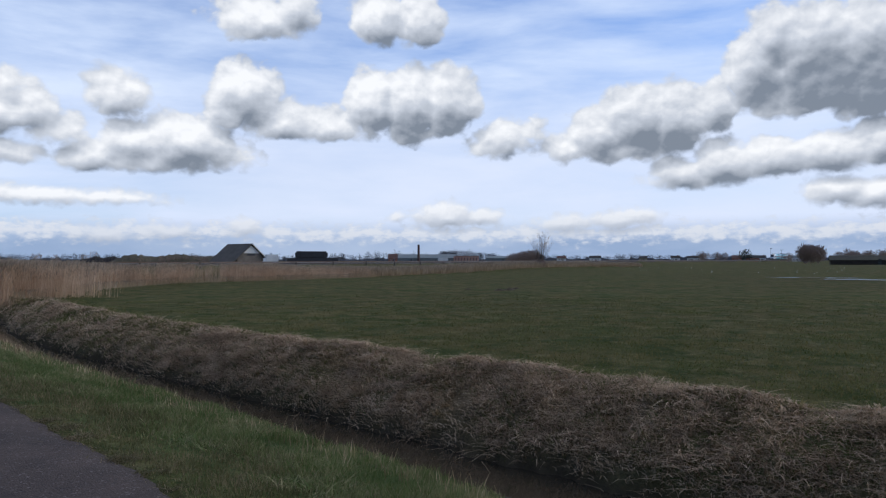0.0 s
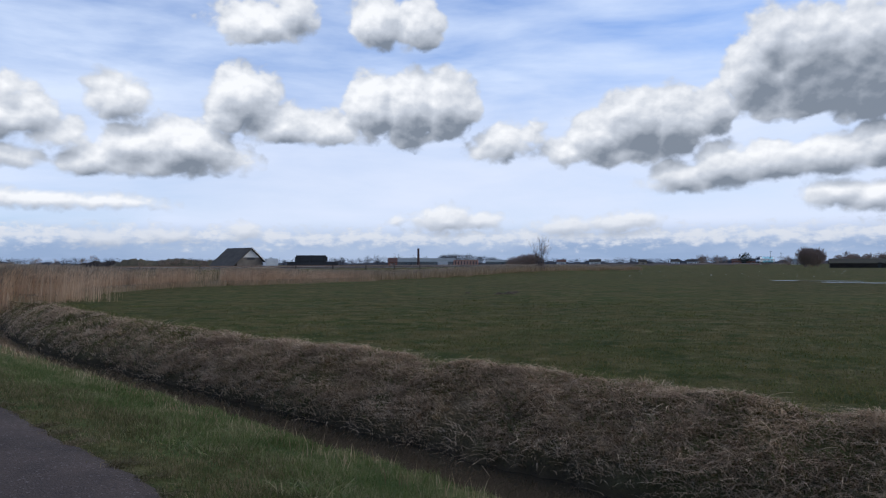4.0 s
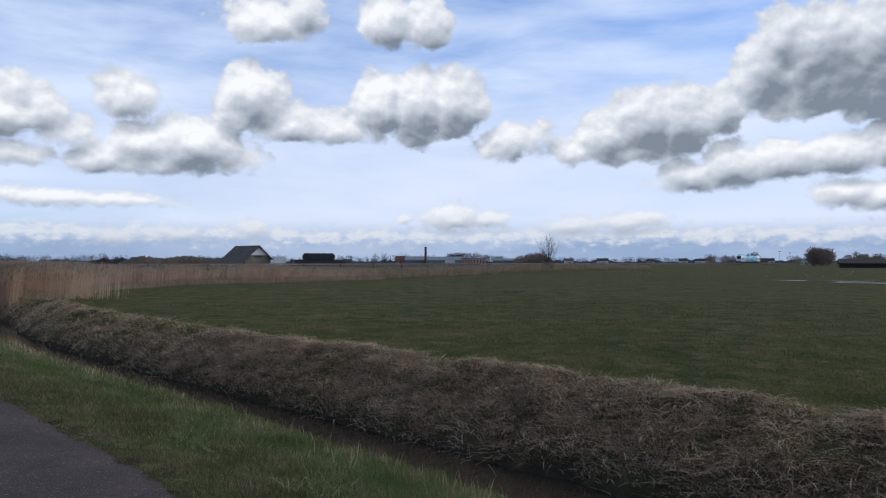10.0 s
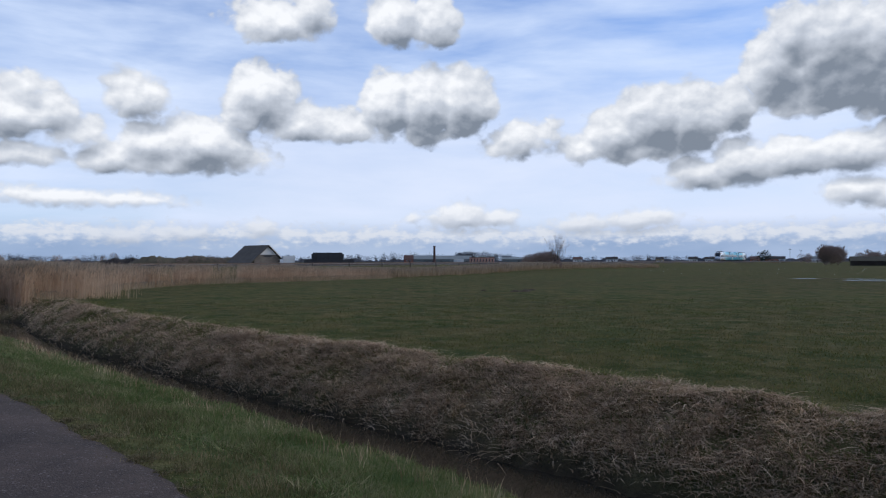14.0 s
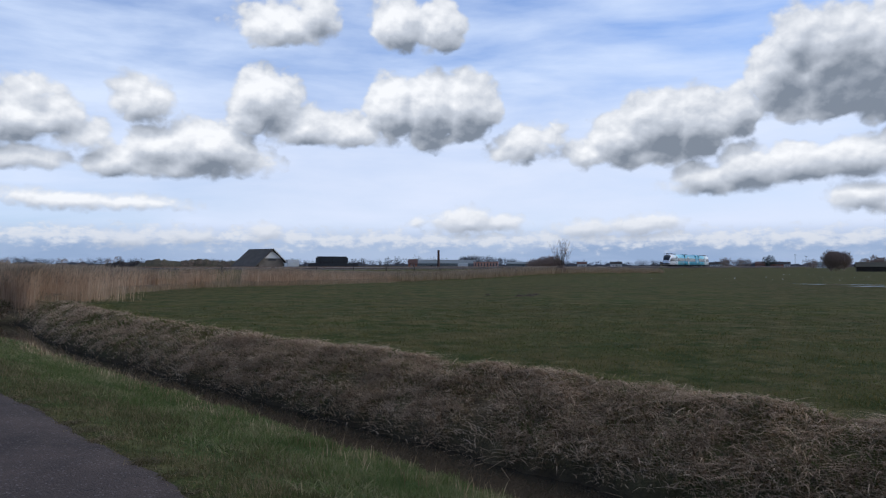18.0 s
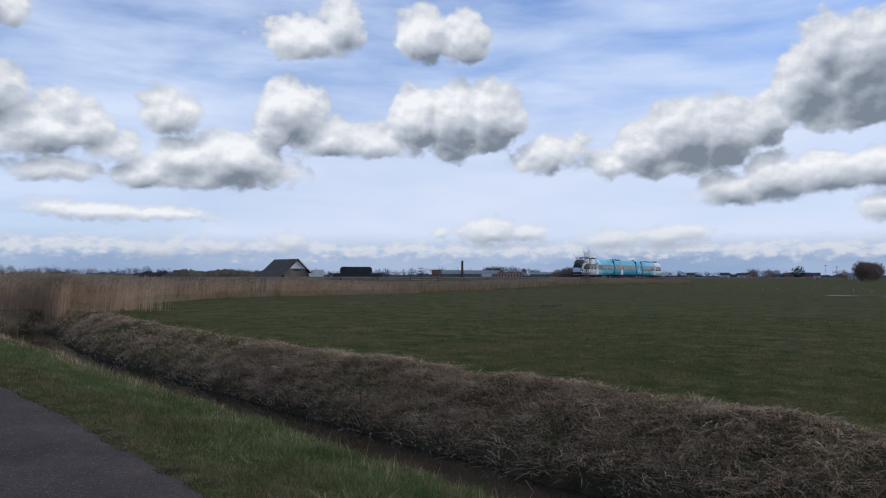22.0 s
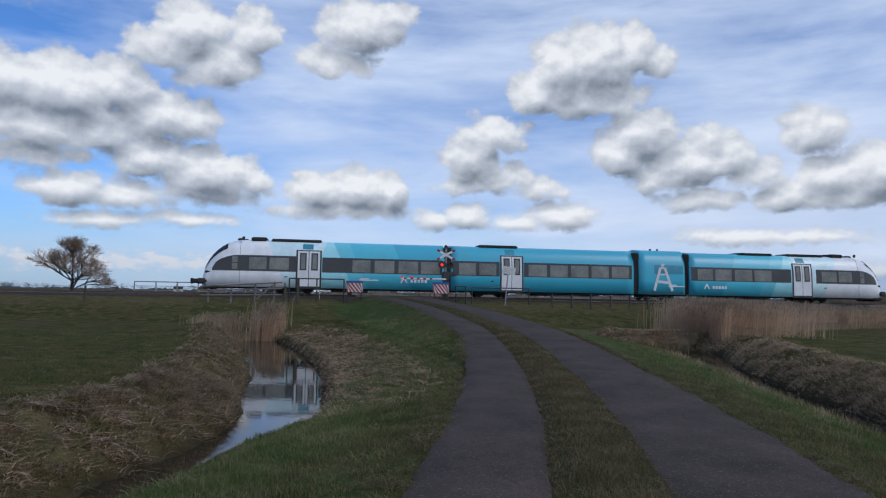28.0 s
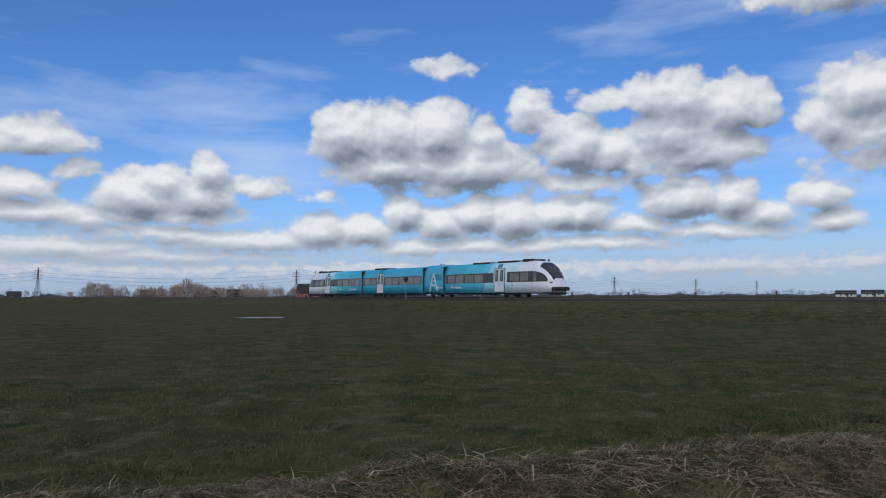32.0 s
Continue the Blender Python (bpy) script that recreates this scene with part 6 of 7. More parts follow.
def molehill(az, dist, r, seed):
    rnd = random.Random(seed)
    nu, nv = 10, 7
    vs = []
    for j in range(nv):
        for i in range(nu):
            k = j / (nv - 1)
            a = 2 * math.pi * i / nu
            vs.append((math.cos(a) * r * k * rnd.uniform(0.85, 1.15), math.sin(a) * r * k * rnd.uniform(0.85, 1.15), r * 0.34 * (1 - k * k) * rnd.uniform(0.7, 1.3) - 0.02))
    fs = [(j * nu + i, j * nu + (i + 1) % nu, (j + 1) * nu + (i + 1) % nu, (j + 1) * nu + i) for j in range(nv - 1) for i in range(nu)]
    ob = new("molehill", mesh_of("molehill", vs, fs, EARTH, True))
    x, y = -math.sin(radians(az)) * dist, math.cos(radians(az)) * dist
    ob.matrix_basis = pose(x, y, land_z(x, y))
    tagged(ob, "small dark heap of bare earth on the grass", "molehill", "molehills")


EARTH = material("bare_earth", (0.075, 0.054, 0.038), (0.05, 0.037, 0.026), 4.0, 0.95, 0, 0.8, 20)


def build_distance():
    open_barn()
    mound(20.6, 215, 34, 14, 2.95, "long grassy silage mound beyond the railway", turn=2)
    mound(25.4, 230, 13, 8, 2.5, "dark heap of earth beyond the railway", EARTHDARK, seed=4)
    bales()
    factory()
    # farm and sheds near the station
    gabled("barn", at(-30.9, 285, -0.2, 4), 25, 12, 1.5, 3.0, TARBOARD, MOSSROOF, "long black boarded barn with a low mossy roof", "barn", 0)
    gabled("barn", at(-34.6, 255, -0.2, 4), 9, 12, 1.9, 3.6, TARBOARD, MOSSROOF, "black boarded barn with a dark roof", "barn", 1)
    for k, (az, w, roof, wall) in enumerate(((-22.3, 9, ROOFRED, BRICK), (-18.0, 9, ROOFTILE, PALE), (-19.6, 8, ROOFTILE, PALE), (-19.1, 8, ROOFTILE, PALE), (-23.4, 12, ROOFTILE, BRICK), (-24.0, 8, ROOFTILE, PALE), (-26.3, 11, SHEET, PALE), (-15.6, 9, ROOFTILE, CREAM), (-12.0, 12, ROOFTILE, PALE), (-9.4, 10, ROOFRED, PALE))):
        gabled("house", at(az, 780 + 27 * (k % 4)), w, 8, 3.4, 5.8, wall, roof, "small village house with a pitched roof beyond the fields", "house", 3)
    for az, h in ((-22.9, 8.5), (-24.6, 9.0), (-25.3, 8.0)):
        l = thing("lamp_post", at(az, 530), "tall thin lamp post near the station", "lamp post", "station lamps")
        part("post", Shape().tube((0, 0, -0.3), (0, 0, h), 0.14, 0.09, 8), FARSTEEL, l)
        part("lamp_head", Shape().box(-0.6, 0.9, -0.2, 0.2, h, h + 0.3, 0.05), FARSTEEL, l)
    # farms to the south-west
    gabled("barn", at(122.0, 330, -0.2, 6), 36, 14, 2.6, 5.2, SHEDGREEN, ROOFTILE, "long low farm shed with a dark sheet roof", "barn", 0)
    gabled("barn", at(126.2, 325, -0.2, 6), 8, 12, 3.2, 7.0, BRICK, ROOFTILE, "farmhouse with a steep dark roof", "house", 2)
    for az, d, w, al in ((131.6, 430, 9, True), (133.2, 420, 6, False), (134.2, 430, 6, False), (137.8, 470, 8, True), (146.3, 620, 9, True)):
        gabled("house", at(az, d, -0.2), w, 9, 2.4, 5.6, BRICKDARK, ROOFTILE, "brick farmhouse among bare trees", "house", 2, along=al)
    gabled("barn", at(86.2, 640, -0.2), 14, 10, 2.2, 5.0, PALE, ROOFTILE, "white walled shed with a dark roof", "barn", 3)
    gabled("barn", at(84.6, 600, -0.2), 14, 9, 2.6, 5.0, PALE, ROOFTILE, "white walled shed with a dark roof", "barn", 3)
    for az, d, w in ((44.0, 420, 10), (41.5, 460, 9), (38.2, 430, 12), (36.2, 480, 9), (48.5, 520, 12), (70.5, 480, 11), (72.3, 500, 10), (63.5, 600, 12)):
        gabled("house", at(az, d * 1.75, -0.2), w, 9, 2.8, 5.4, CREAM if w > 10 else PALE, ROOFTILE, "village house behind bare trees", "house", 3)
    # trees that stand out
    bare_tree(at(79.7, 92, 0.0), 7.9, 0.17, 5, "round bare tree with fine branches behind the railway", stems=1, depth=6, forks=4, spread_by=0.75, first=0.36, keep=0.76, breadth=8.8, low=0.24)
    bare_tree(at(-7.75, 127, -0.1), 7.2, 0.05, 3, "slender many-stemmed bare tree at the field's edge", stems=6, depth=6, forks=2, spread_by=0.40, first=0.16, breadth=4.0)
    bare_tree(at(63.9, 72, 0.9), 3.6, 0.05, 14, "small thin bare tree behind the crossing", stems=2, depth=4, forks=3, spread_by=0.4, first=0.25, breadth=2.2)
    far_woods("thicket", -7.6, -5.2, 152, 158, 3.0, 4.0, 30, TWIG, "dark bare thicket at the field's edge", 3, 260)
    far_woods("scrub_growth", 18.2, 23.0, 208, 214, 2.6, 3.6, 46, TWIG, "dry scrub growing over a silage mound", 31, 120)
    far_woods("thicket", -8.0, -7.5, 126, 127.5, 2.0, 2.8, 5, TWIG, "bare scrub round a slender tree", 33, 200)
    far_woods("round_tree", -27.75, -26.75, 318, 328, 6.6, 8.8, 9, TWIG, "broad brown bare tree behind the pasture", 4, 900)
    far_woods("bare_wood", -34.5, -28.9, 340, 400, 5.5, 8.6, 40, TWIG, "brown bare trees behind a black barn", 5, 420)
    far_woods("bare_wood", -26.0, -25.3, 430, 450, 6.0, 8.0, 5, TWIG, "low bare trees near the station", 6, 200)
    far_woods("bare_wood", -21.5, -19.6, 520, 560, 8.0, 11.0, 9, TWIG, "bare trees among village houses", 7, 240)
    far_woods("conifer", -23.1, -22.7, 500, 505, 8.5, 9.5, 2, DARKLEAF, "dark conifer beside a village house", 8, 400)
    far_woods("bare_wood", -4.2, 0.2, 800, 860, 11.0, 14.5, 40, HAZEWOOD, "bare wood behind the brickworks", 9, 160)
    far_woods("poplars", 0.5, 6.2, 900, 960, 10.0, 17.0, 26, HAZEWOOD, "thin row of bare poplars", 10, 60)
    far_woods("bare_wood", -24.0, -4.0, 1000, 1400, 8.0, 13.0, 300, HAZEWOOD, "low distant bare woods", 11, 60)
    far_woods("bare_wood", 5.0, 34.0, 900, 1300, 8.0, 13.0, 380, HAZEWOOD, "low distant bare woods", 12, 60)
    far_woods("bare_wood", 26.0, 34.5, 420, 520, 4.0, 8.0, 16, TWIG, "scattered bare trees beyond the railway", 13, 160)
    far_woods("bare_wood", 34.0, 58.0, 420, 700, 5.0, 9.0, 170, TWIGPALE, "bare trees and gardens beyond the railway", 14, 110)
    far_woods("bare_wood", 56.0, 100.0, 900, 1500, 6.0, 11.0, 420, HAZEWOOD, "low distant bare woods", 15, 60)
    far_woods("bare_wood", 100.0, 128.0, 800, 1300, 6.0, 11.0, 300, HAZEWOOD, "low distant bare woods", 16, 60)
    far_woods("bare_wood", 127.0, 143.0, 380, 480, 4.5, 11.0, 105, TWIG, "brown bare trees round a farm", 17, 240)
    far_woods("bare_wood", 126.0, 152.0, 700, 950, 6.0, 11.0, 190, HAZEWOOD, "bare trees in the distance", 18, 60)
    for k, (a, b, d, h, m) in enumerate(((-40, 8, 1500, 8.0, HAZEWOOD), (8, 60, 1400, 7.5, HAZEWOOD), (60, 128, 1600, 5.0, HAZEWOOD), (128, 160, 1000, 4.5, HAZEWOOD), (129, 138, 470, 3.5, TWIG), (34, 52, 640, 3.0, TWIGPALE), (49, 63, 340, 2.6, TWIGPALE))):
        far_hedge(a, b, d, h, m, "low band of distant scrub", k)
    far_woods("garden_trees", 50.0, 62.0, 300, 420, 3.5, 6.0, 90, TWIGPALE, "ochre bare garden trees beyond the level crossing", 41, 130)
    power_line()
    gulls()
    puddle(-27.6, 76, 9, 1.5, "thin sheet of rain water on the pasture")
    puddle(-31.0, 70, 9, 1.4, "thin sheet of rain water on the pasture")
    puddle(130.3, 60, 4.5, 1.6, "thin sheet of rain water on the pasture")
    for az, d, r in ((-2.0, 42, 0.25), (-4.5, 41, 0.35), (-5.3, 41.5, 0.4), (-5.8, 43, 0.3), (5.0, 45, 0.2)):
        molehill(az, d, r, int(d * 10))


TARBOARD = material("black_tarred_boards", (0.034, 0.027, 0.021), (0.055, 0.044, 0.034), 0.6, 0.92)
MOSSROOF = material("dark_mossy_roof", (0.032, 0.028, 0.022), (0.050, 0.046, 0.028), 0.5, 0.95, 0, 0.8, 2)
SHEDGREEN = material("grey_green_boards", (0.06, 0.07, 0.065), (0.045, 0.05, 0.046), 0.6, 0.8)
DARKLEAF = material("dark_conifer_green", (0.02, 0.03, 0.018), (0.012, 0.018, 0.012), 1.0, 0.9)
TWIGPALE = material("ochre_twigs", (0.17, 0.14, 0.10), (0.11, 0.095, 0.075), 0.1, 0.9)
build_distance()

# ---- grass, straw and reeds ----
def leaf_material(name, a, b, c, rough=0.8, patches=1.6):
    """Blades of three colours, one for each blade, with a little light through them."""
    m = bpy.data.materials.new(name)
    m.use_nodes = True
    tree = m.node_tree
    shader = tree.nodes["Principled BSDF"]
    n = graph(tree)
    rnd = n("ShaderNodeNewGeometry").outputs["Random Per Island"]
    at = n("ShaderNodeTexCoord").outputs["Object"]
    patch = n("ShaderNodeTexNoise", {"Vector": at, "Scale": patches, "Detail": 4.0}).outputs["Fac"]
    f = n("ShaderNodeMath", {0: patch, 1: 1.5, 2: n("ShaderNodeMath", {0: rnd, 1: 0.7}, operation="MULTIPLY").outputs[0]}, operation="MULTIPLY_ADD").outputs[0]
    f = n("ShaderNodeMapRange", {0: f, 1: 0.55, 2: 1.6}).outputs[0]
    ramp = n("ShaderNodeValToRGB", {0: f})
    ramp.color_ramp.elements[0].color, ramp.color_ramp.elements[1].color = (*a, 1), (*c, 1)
    ramp.color_ramp.elements.new(0.5).color = (*b, 1)
    tree.links.new(ramp.outputs[0], shader.inputs["Base Color"])
    shader.inputs["Roughness"].default_value = rough
    shader.inputs["Specular IOR Level"].default_value = 0.25
    thin = n("ShaderNodeBsdfTranslucent", {"Color": ramp.outputs[0]})
    both = n("ShaderNodeMixShader", {0: 0.42, 1: shader.outputs[0], 2: thin.outputs[0]})
    tree.links.new(both.outputs[0], tree.nodes["Material Output"].inputs["Surface"])
    return m


GRASS = leaf_material("green_blades", (0.062, 0.102, 0.026), (0.128, 0.160, 0.050), (0.320, 0.275, 0.145))
PASTURE = leaf_material("pasture_blades", (0.044, 0.062, 0.014), (0.104, 0.100, 0.029), (0.230, 0.172, 0.076), 0.8, 1.0)
DRYGRASS = leaf_material("straw_blades", (0.17, 0.115, 0.060), (0.37, 0.262, 0.148), (0.66, 0.51, 0.325))
REED = leaf_material("reed_stalks", (0.37, 0.235, 0.150), (0.55, 0.38, 0.252), (0.70, 0.52, 0.36))


def sample(x, y, *names):
    """Values of the land's plan at places, read from its grid."""
    i = np.clip(np.searchsorted(GRID["xs"], x) - 1, 0, len(GRID["xs"]) - 2)
    j = np.clip(np.searchsorted(GRID["ys"], y) - 1, 0, len(GRID["ys"]) - 2)
    u = (x - GRID["xs"][i]) / (GRID["xs"][i + 1] - GRID["xs"][i])
    v = (y - GRID["ys"][j]) / (GRID["ys"][j + 1] - GRID["ys"][j])
    out = []
    for nm in names:
        g = GRID[nm]
        out.append(g[i, j] * (1 - u) * (1 - v) + g[i + 1, j] * u * (1 - v) + g[i, j + 1] * (1 - u) * v + g[i + 1, j + 1] * u * v)
    return out


def blades(name, x, y, z, high, wide, lean, head, mat, rng, label, seg=2, droop=0.0, category="grass"):
    """Many tapering blades in one mesh. lean: how far the tip goes sideways, head: its heading."""
    n = len(x)
    face = rng.uniform(0, 2 * np.pi, n)
    sx, sy = np.cos(face) * wide / 2, np.sin(face) * wide / 2
    rows = []
    for k in range(seg + 1):
        t = k / seg
        out = lean * t ** 1.7
        up = high * (t - droop * t ** 3)
        cx, cy, cz = x + np.cos(head) * out, y + np.sin(head) * out, z + up - 0.02 * (k == 0)
        w = 1 - 0.75 * t
        if k < seg:
            rows += [np.stack((cx - sx * w, cy - sy * w, cz), 1), np.stack((cx + sx * w, cy + sy * w, cz), 1)]
        else:
            rows.append(np.stack((cx, cy, cz), 1))
    per = 2 * seg + 1
    v = np.stack(rows, 1).reshape(-1, 3)
    tri = []
    for k in range(seg - 1):
        a = 2 * k
        tri += [(a, a + 1, a + 3), (a, a + 3, a + 2)]
    tri.append((2 * seg - 2, 2 * seg - 1, 2 * seg))
    f = (np.arange(n)[:, None, None] * per + np.array(tri)[None]).reshape(-1, 3)
    return tagged(new(name, mesh_of(name, v, f, mat)), label, category, kind="stuff")


def near_track(rng, n, c0, c1, a0, a1, power=1.0):
    """Random places beside the track's straight part, thicker towards a0."""
    c = rng.uniform(c0, c1, n)
    a = a0 + (a1 - a0) * rng.uniform(0, 1, n) ** power
    return ACROSS[0] * c + ALONG[0] * a, ACROSS[1] * c + ALONG[1] * a


def build_grass():
    rng = np.random.default_rng(7)
    # lush verges and the strip between the lanes
    sets = []
    for c0, c1, a0, a1, n, p in ((1.9, 5.2, 1.0, 16, 110000, 1.3), (1.9, 5.6, 14, 36, 36000, 1.0), (-5.1, -1.7, 1.5, 16, 90000, 1.2), (-14, -1.7, 14, 36, 60000, 1.0)):
        sets.append(near_track(rng, n, c0, c1, a0, a1, p))
    x, y = np.concatenate([s[0] for s in sets]), np.concatenate([s[1] for s in sets])
    dr, side, _ = nearest(x, y, ROAD_LINE[::2])
    z, dry, lush, mud = sample(x, y, "z", "dry", "lush", "mud")
    tuft = 0.5 + 0.5 * wave(x, y, 2.2, 1) + 0.35 * wave(x, y, 6.0, 2)
    keep = (dr > 1.93 + 0.12 * wave(x, y, 3.0, 6) + rng.normal(0, 0.07, len(x))) & (z > WATER_Z + 0.05) & (rng.uniform(0, 1, len(x)) < np.clip(0.25 + lush, 0, 1) * np.clip(0.30 + 0.9 * tuft, 0.12, 1))
    x, y, z, tuft, dr = x[keep], y[keep], z[keep], tuft[keep], dr[keep]
    far = np.hypot(x, y)
    h = rng.uniform(0.04, 0.11, len(x)) * (0.35 + 1.0 * np.clip(tuft, 0, 1.3)) * np.clip(0.25 + (dr - 1.9) * 0.55, 0.25, 1.1) * np.clip(1.25 - (dr - 4.0) * 0.6, 0.4, 1)
    w = rng.uniform(0.004, 0.008, len(x)) * (1 + far / 14)
    worn = dr + 0.55 * wave(x, y, 1.5, 3) + rng.normal(0, 0.35, len(x)) < 3.2
    for which, mat, said in ((~worn, GRASS, "lush green verge grass beside the lanes"), (worn, WORNGRASS, "short olive and brown trodden grass along the lanes")):
        hh = h[which]
        blades("verge_grass", x[which], y[which], z[which], hh, w[which], hh * rng.uniform(0.2, 0.9, len(hh)), rng.uniform(0, 6.28, len(hh)), mat, rng, said)
    x, y = patchy(*near_track(rng, 3000, 3.0, 4.65, 1, 26, 1.2), rng, 1.5, 0.0)
    tussocks("verge_clumps", x, y, 34, rng, 0.36, "thick clumps of fresh green grass on the verge", None, 0.25, GRASS)
    x, y = patchy(*near_track(rng, 1800, -5.0, -2.4, 1, 26, 1.2), rng, 1.5, 0.05)
    tussocks("verge_clumps", x, y, 26, rng, 0.40, "thick clumps of fresh green grass on the verge", None, 0.25, GRASS)
    # strip between the lanes
    k = rng.integers(0, len(ROAD_LINE), 50000)
    k = k[(np.hypot(ROAD_LINE[k, 0], ROAD_LINE[k, 1]) < 34) & (ROAD_LINE[k, 1] > 0)]
    k = np.repeat(k, 16)
    c = rng.normal(-0.235, 0.22, len(k))
    t = ROAD_LINE[np.clip(k + 1, 0, len(ROAD_LINE) - 1)] - ROAD_LINE[k]
    t = t / (np.linalg.norm(t, axis=1)[:, None] + 1e-9)
    a = rng.uniform(0, 0.5, len(k))
    x = ROAD_LINE[k, 0] + t[:, 1] * c + t[:, 0] * a
    y = ROAD_LINE[k, 1] - t[:, 0] * c + t[:, 1] * a
    keep = (np.abs(c + 0.235) < 0.5) & (rng.uniform(0, 1, len(x)) < np.clip(14 / np.hypot(x, y), 0, 1) ** 2) & (rng.uniform(0, 1, len(x)) < 0.5)
    x, y = x[keep][:60000], y[keep][:60000]
    z, = sample(x, y, "z")
    h = rng.uniform(0.02, 0.07, len(x))
    blades("strip_grass", x, y, z, h, rng.uniform(0.004, 0.008, len(x)) * (1 + np.hypot(x, y) / 12), h * rng.uniform(0.3, 1.2, len(x)), rng.uniform(0, 6.28, len(x)), STRIPGRASS, rng, "short worn grass between the wheel lanes")
    # grass that creeps over the lanes' edges
    k = rng.integers(0, len(ROAD_LINE) - 1, 16000)
    k = k[(np.hypot(ROAD_LINE[k, 0], ROAD_LINE[k, 1]) < 26) & (ROAD_LINE[k, 1] > 0)]
    k = np.repeat(k, 3)
    t = ROAD_LINE[k + 1] - ROAD_LINE[k]
    t = t / (np.linalg.norm(t, axis=1)[:, None] + 1e-9)
    c = rng.choice(np.array((-2.02, -0.63, 0.16, 2.03)), len(k)) + rng.normal(0, 0.09, len(k))
    mix = rng.permutation(len(k))
    k, t, c = k[mix], t[mix], c[mix]
    x, y = patchy(ROAD_LINE[k, 0] + t[:, 1] * c, ROAD_LINE[k, 1] - t[:, 0] * c, rng, 2.6, -0.15)
    tussocks("edge_tufts", x[:4200], y[:4200], 14, rng, 0.34, "small ragged tufts creeping over the lanes' edges", None, 0.3, STRIPGRASS, 0.8, 0.8)
    # seed stalks along the ditch's near lip
    x, y = near_track(rng, 1300, 4.0, 4.8, 2, 30)
    z, = sample(x, y, "z")
    h = rng.uniform(0.08, 0.20, len(x))
    blades("seed_stalks", x, y, z, h, np.full(len(x), 0.006) * (1 + np.hypot(x, y) / 12), h * rng.uniform(0.1, 0.5, len(x)), rng.uniform(0, 6.28, len(x)), DRYGRASS, rng, "pale dry stalks along the ditch's edge", 3)
    # pasture: short blades in tufts
    sets = []
    r, a = 7 + 70 * rng.uniform(0, 1, 520000) ** 1.3, rng.uniform(radians(-38), radians(152), 520000)
    x, y = -np.sin(a) * r, np.cos(a) * r
    c = x * ACROSS[0] + y * ACROSS[1]
    ok = (c > 8.3) | (c < -8.4)
    x, y = x[ok], y[ok]
    gather = rng.normal(0, 0.05, (2, len(x)))
    x, y = x + gather[0], y + gather[1]
    s, off = from_track(x, y)
    z, dry, lush, mud = sample(x, y, "z", "dry", "lush", "mud")
    far = np.hypot(x, y)
    clump = wave(x, y, 1.3, 9) + 0.6 * wave(x, y, 4.3, 4)
    keep = (off < -7) & (mud < 0.1) & (far < 75) & (clump + rng.normal(0, 0.6, len(x)) > -0.1) & (rng.uniform(0, 1, len(x)) < (32 - far) / 20)
    x, y, z, far, clump = x[keep], y[keep], z[keep], far[keep], clump[keep]
    h = rng.uniform(0.02, 0.06, len(x)) * (1 + 0.6 * np.clip(clump, 0, 1))
    blades("pasture_grass", x, y, z, h, rng.uniform(0.006, 0.012, len(x)) * (1 + far / 22), h * rng.uniform(0.3, 1.4, len(x)), rng.uniform(0, 6.28, len(x)), PASTURE, rng, "short grazed pasture grass in uneven tufts")


BROWNSTRAW = leaf_material("brown_straw_blades", (0.11, 0.077, 0.045), (0.25, 0.176, 0.105), (0.58, 0.45, 0.30), 0.8, 3.0)
BANKSTRAW = leaf_material("bank_straw_blades", (0.20, 0.138, 0.086), (0.43, 0.305, 0.197), (0.74, 0.57, 0.40), 0.8, 2.6)
SEDGE = leaf_material("bleached_sedge", (0.13, 0.086, 0.050), (0.42, 0.298, 0.190), (0.78, 0.60, 0.42), 0.8, 3.5)
TUFT = leaf_material("dark_tuft_blades", (0.068, 0.096, 0.024), (0.108, 0.120, 0.036), (0.18, 0.156, 0.066))
BANKGREEN = leaf_material("bank_green_blades", (0.070, 0.088, 0.021), (0.125, 0.130, 0.040), (0.28, 0.22, 0.10))
WORNGRASS = leaf_material("trodden_verge_blades", (0.062, 0.070, 0.024), (0.122, 0.112, 0.046), (0.280, 0.215, 0.122), 0.8, 2.4)
STRIPGRASS = leaf_material("worn_strip_blades", (0.080, 0.071, 0.032), (0.142, 0.114, 0.058), (0.260, 0.195, 0.118))


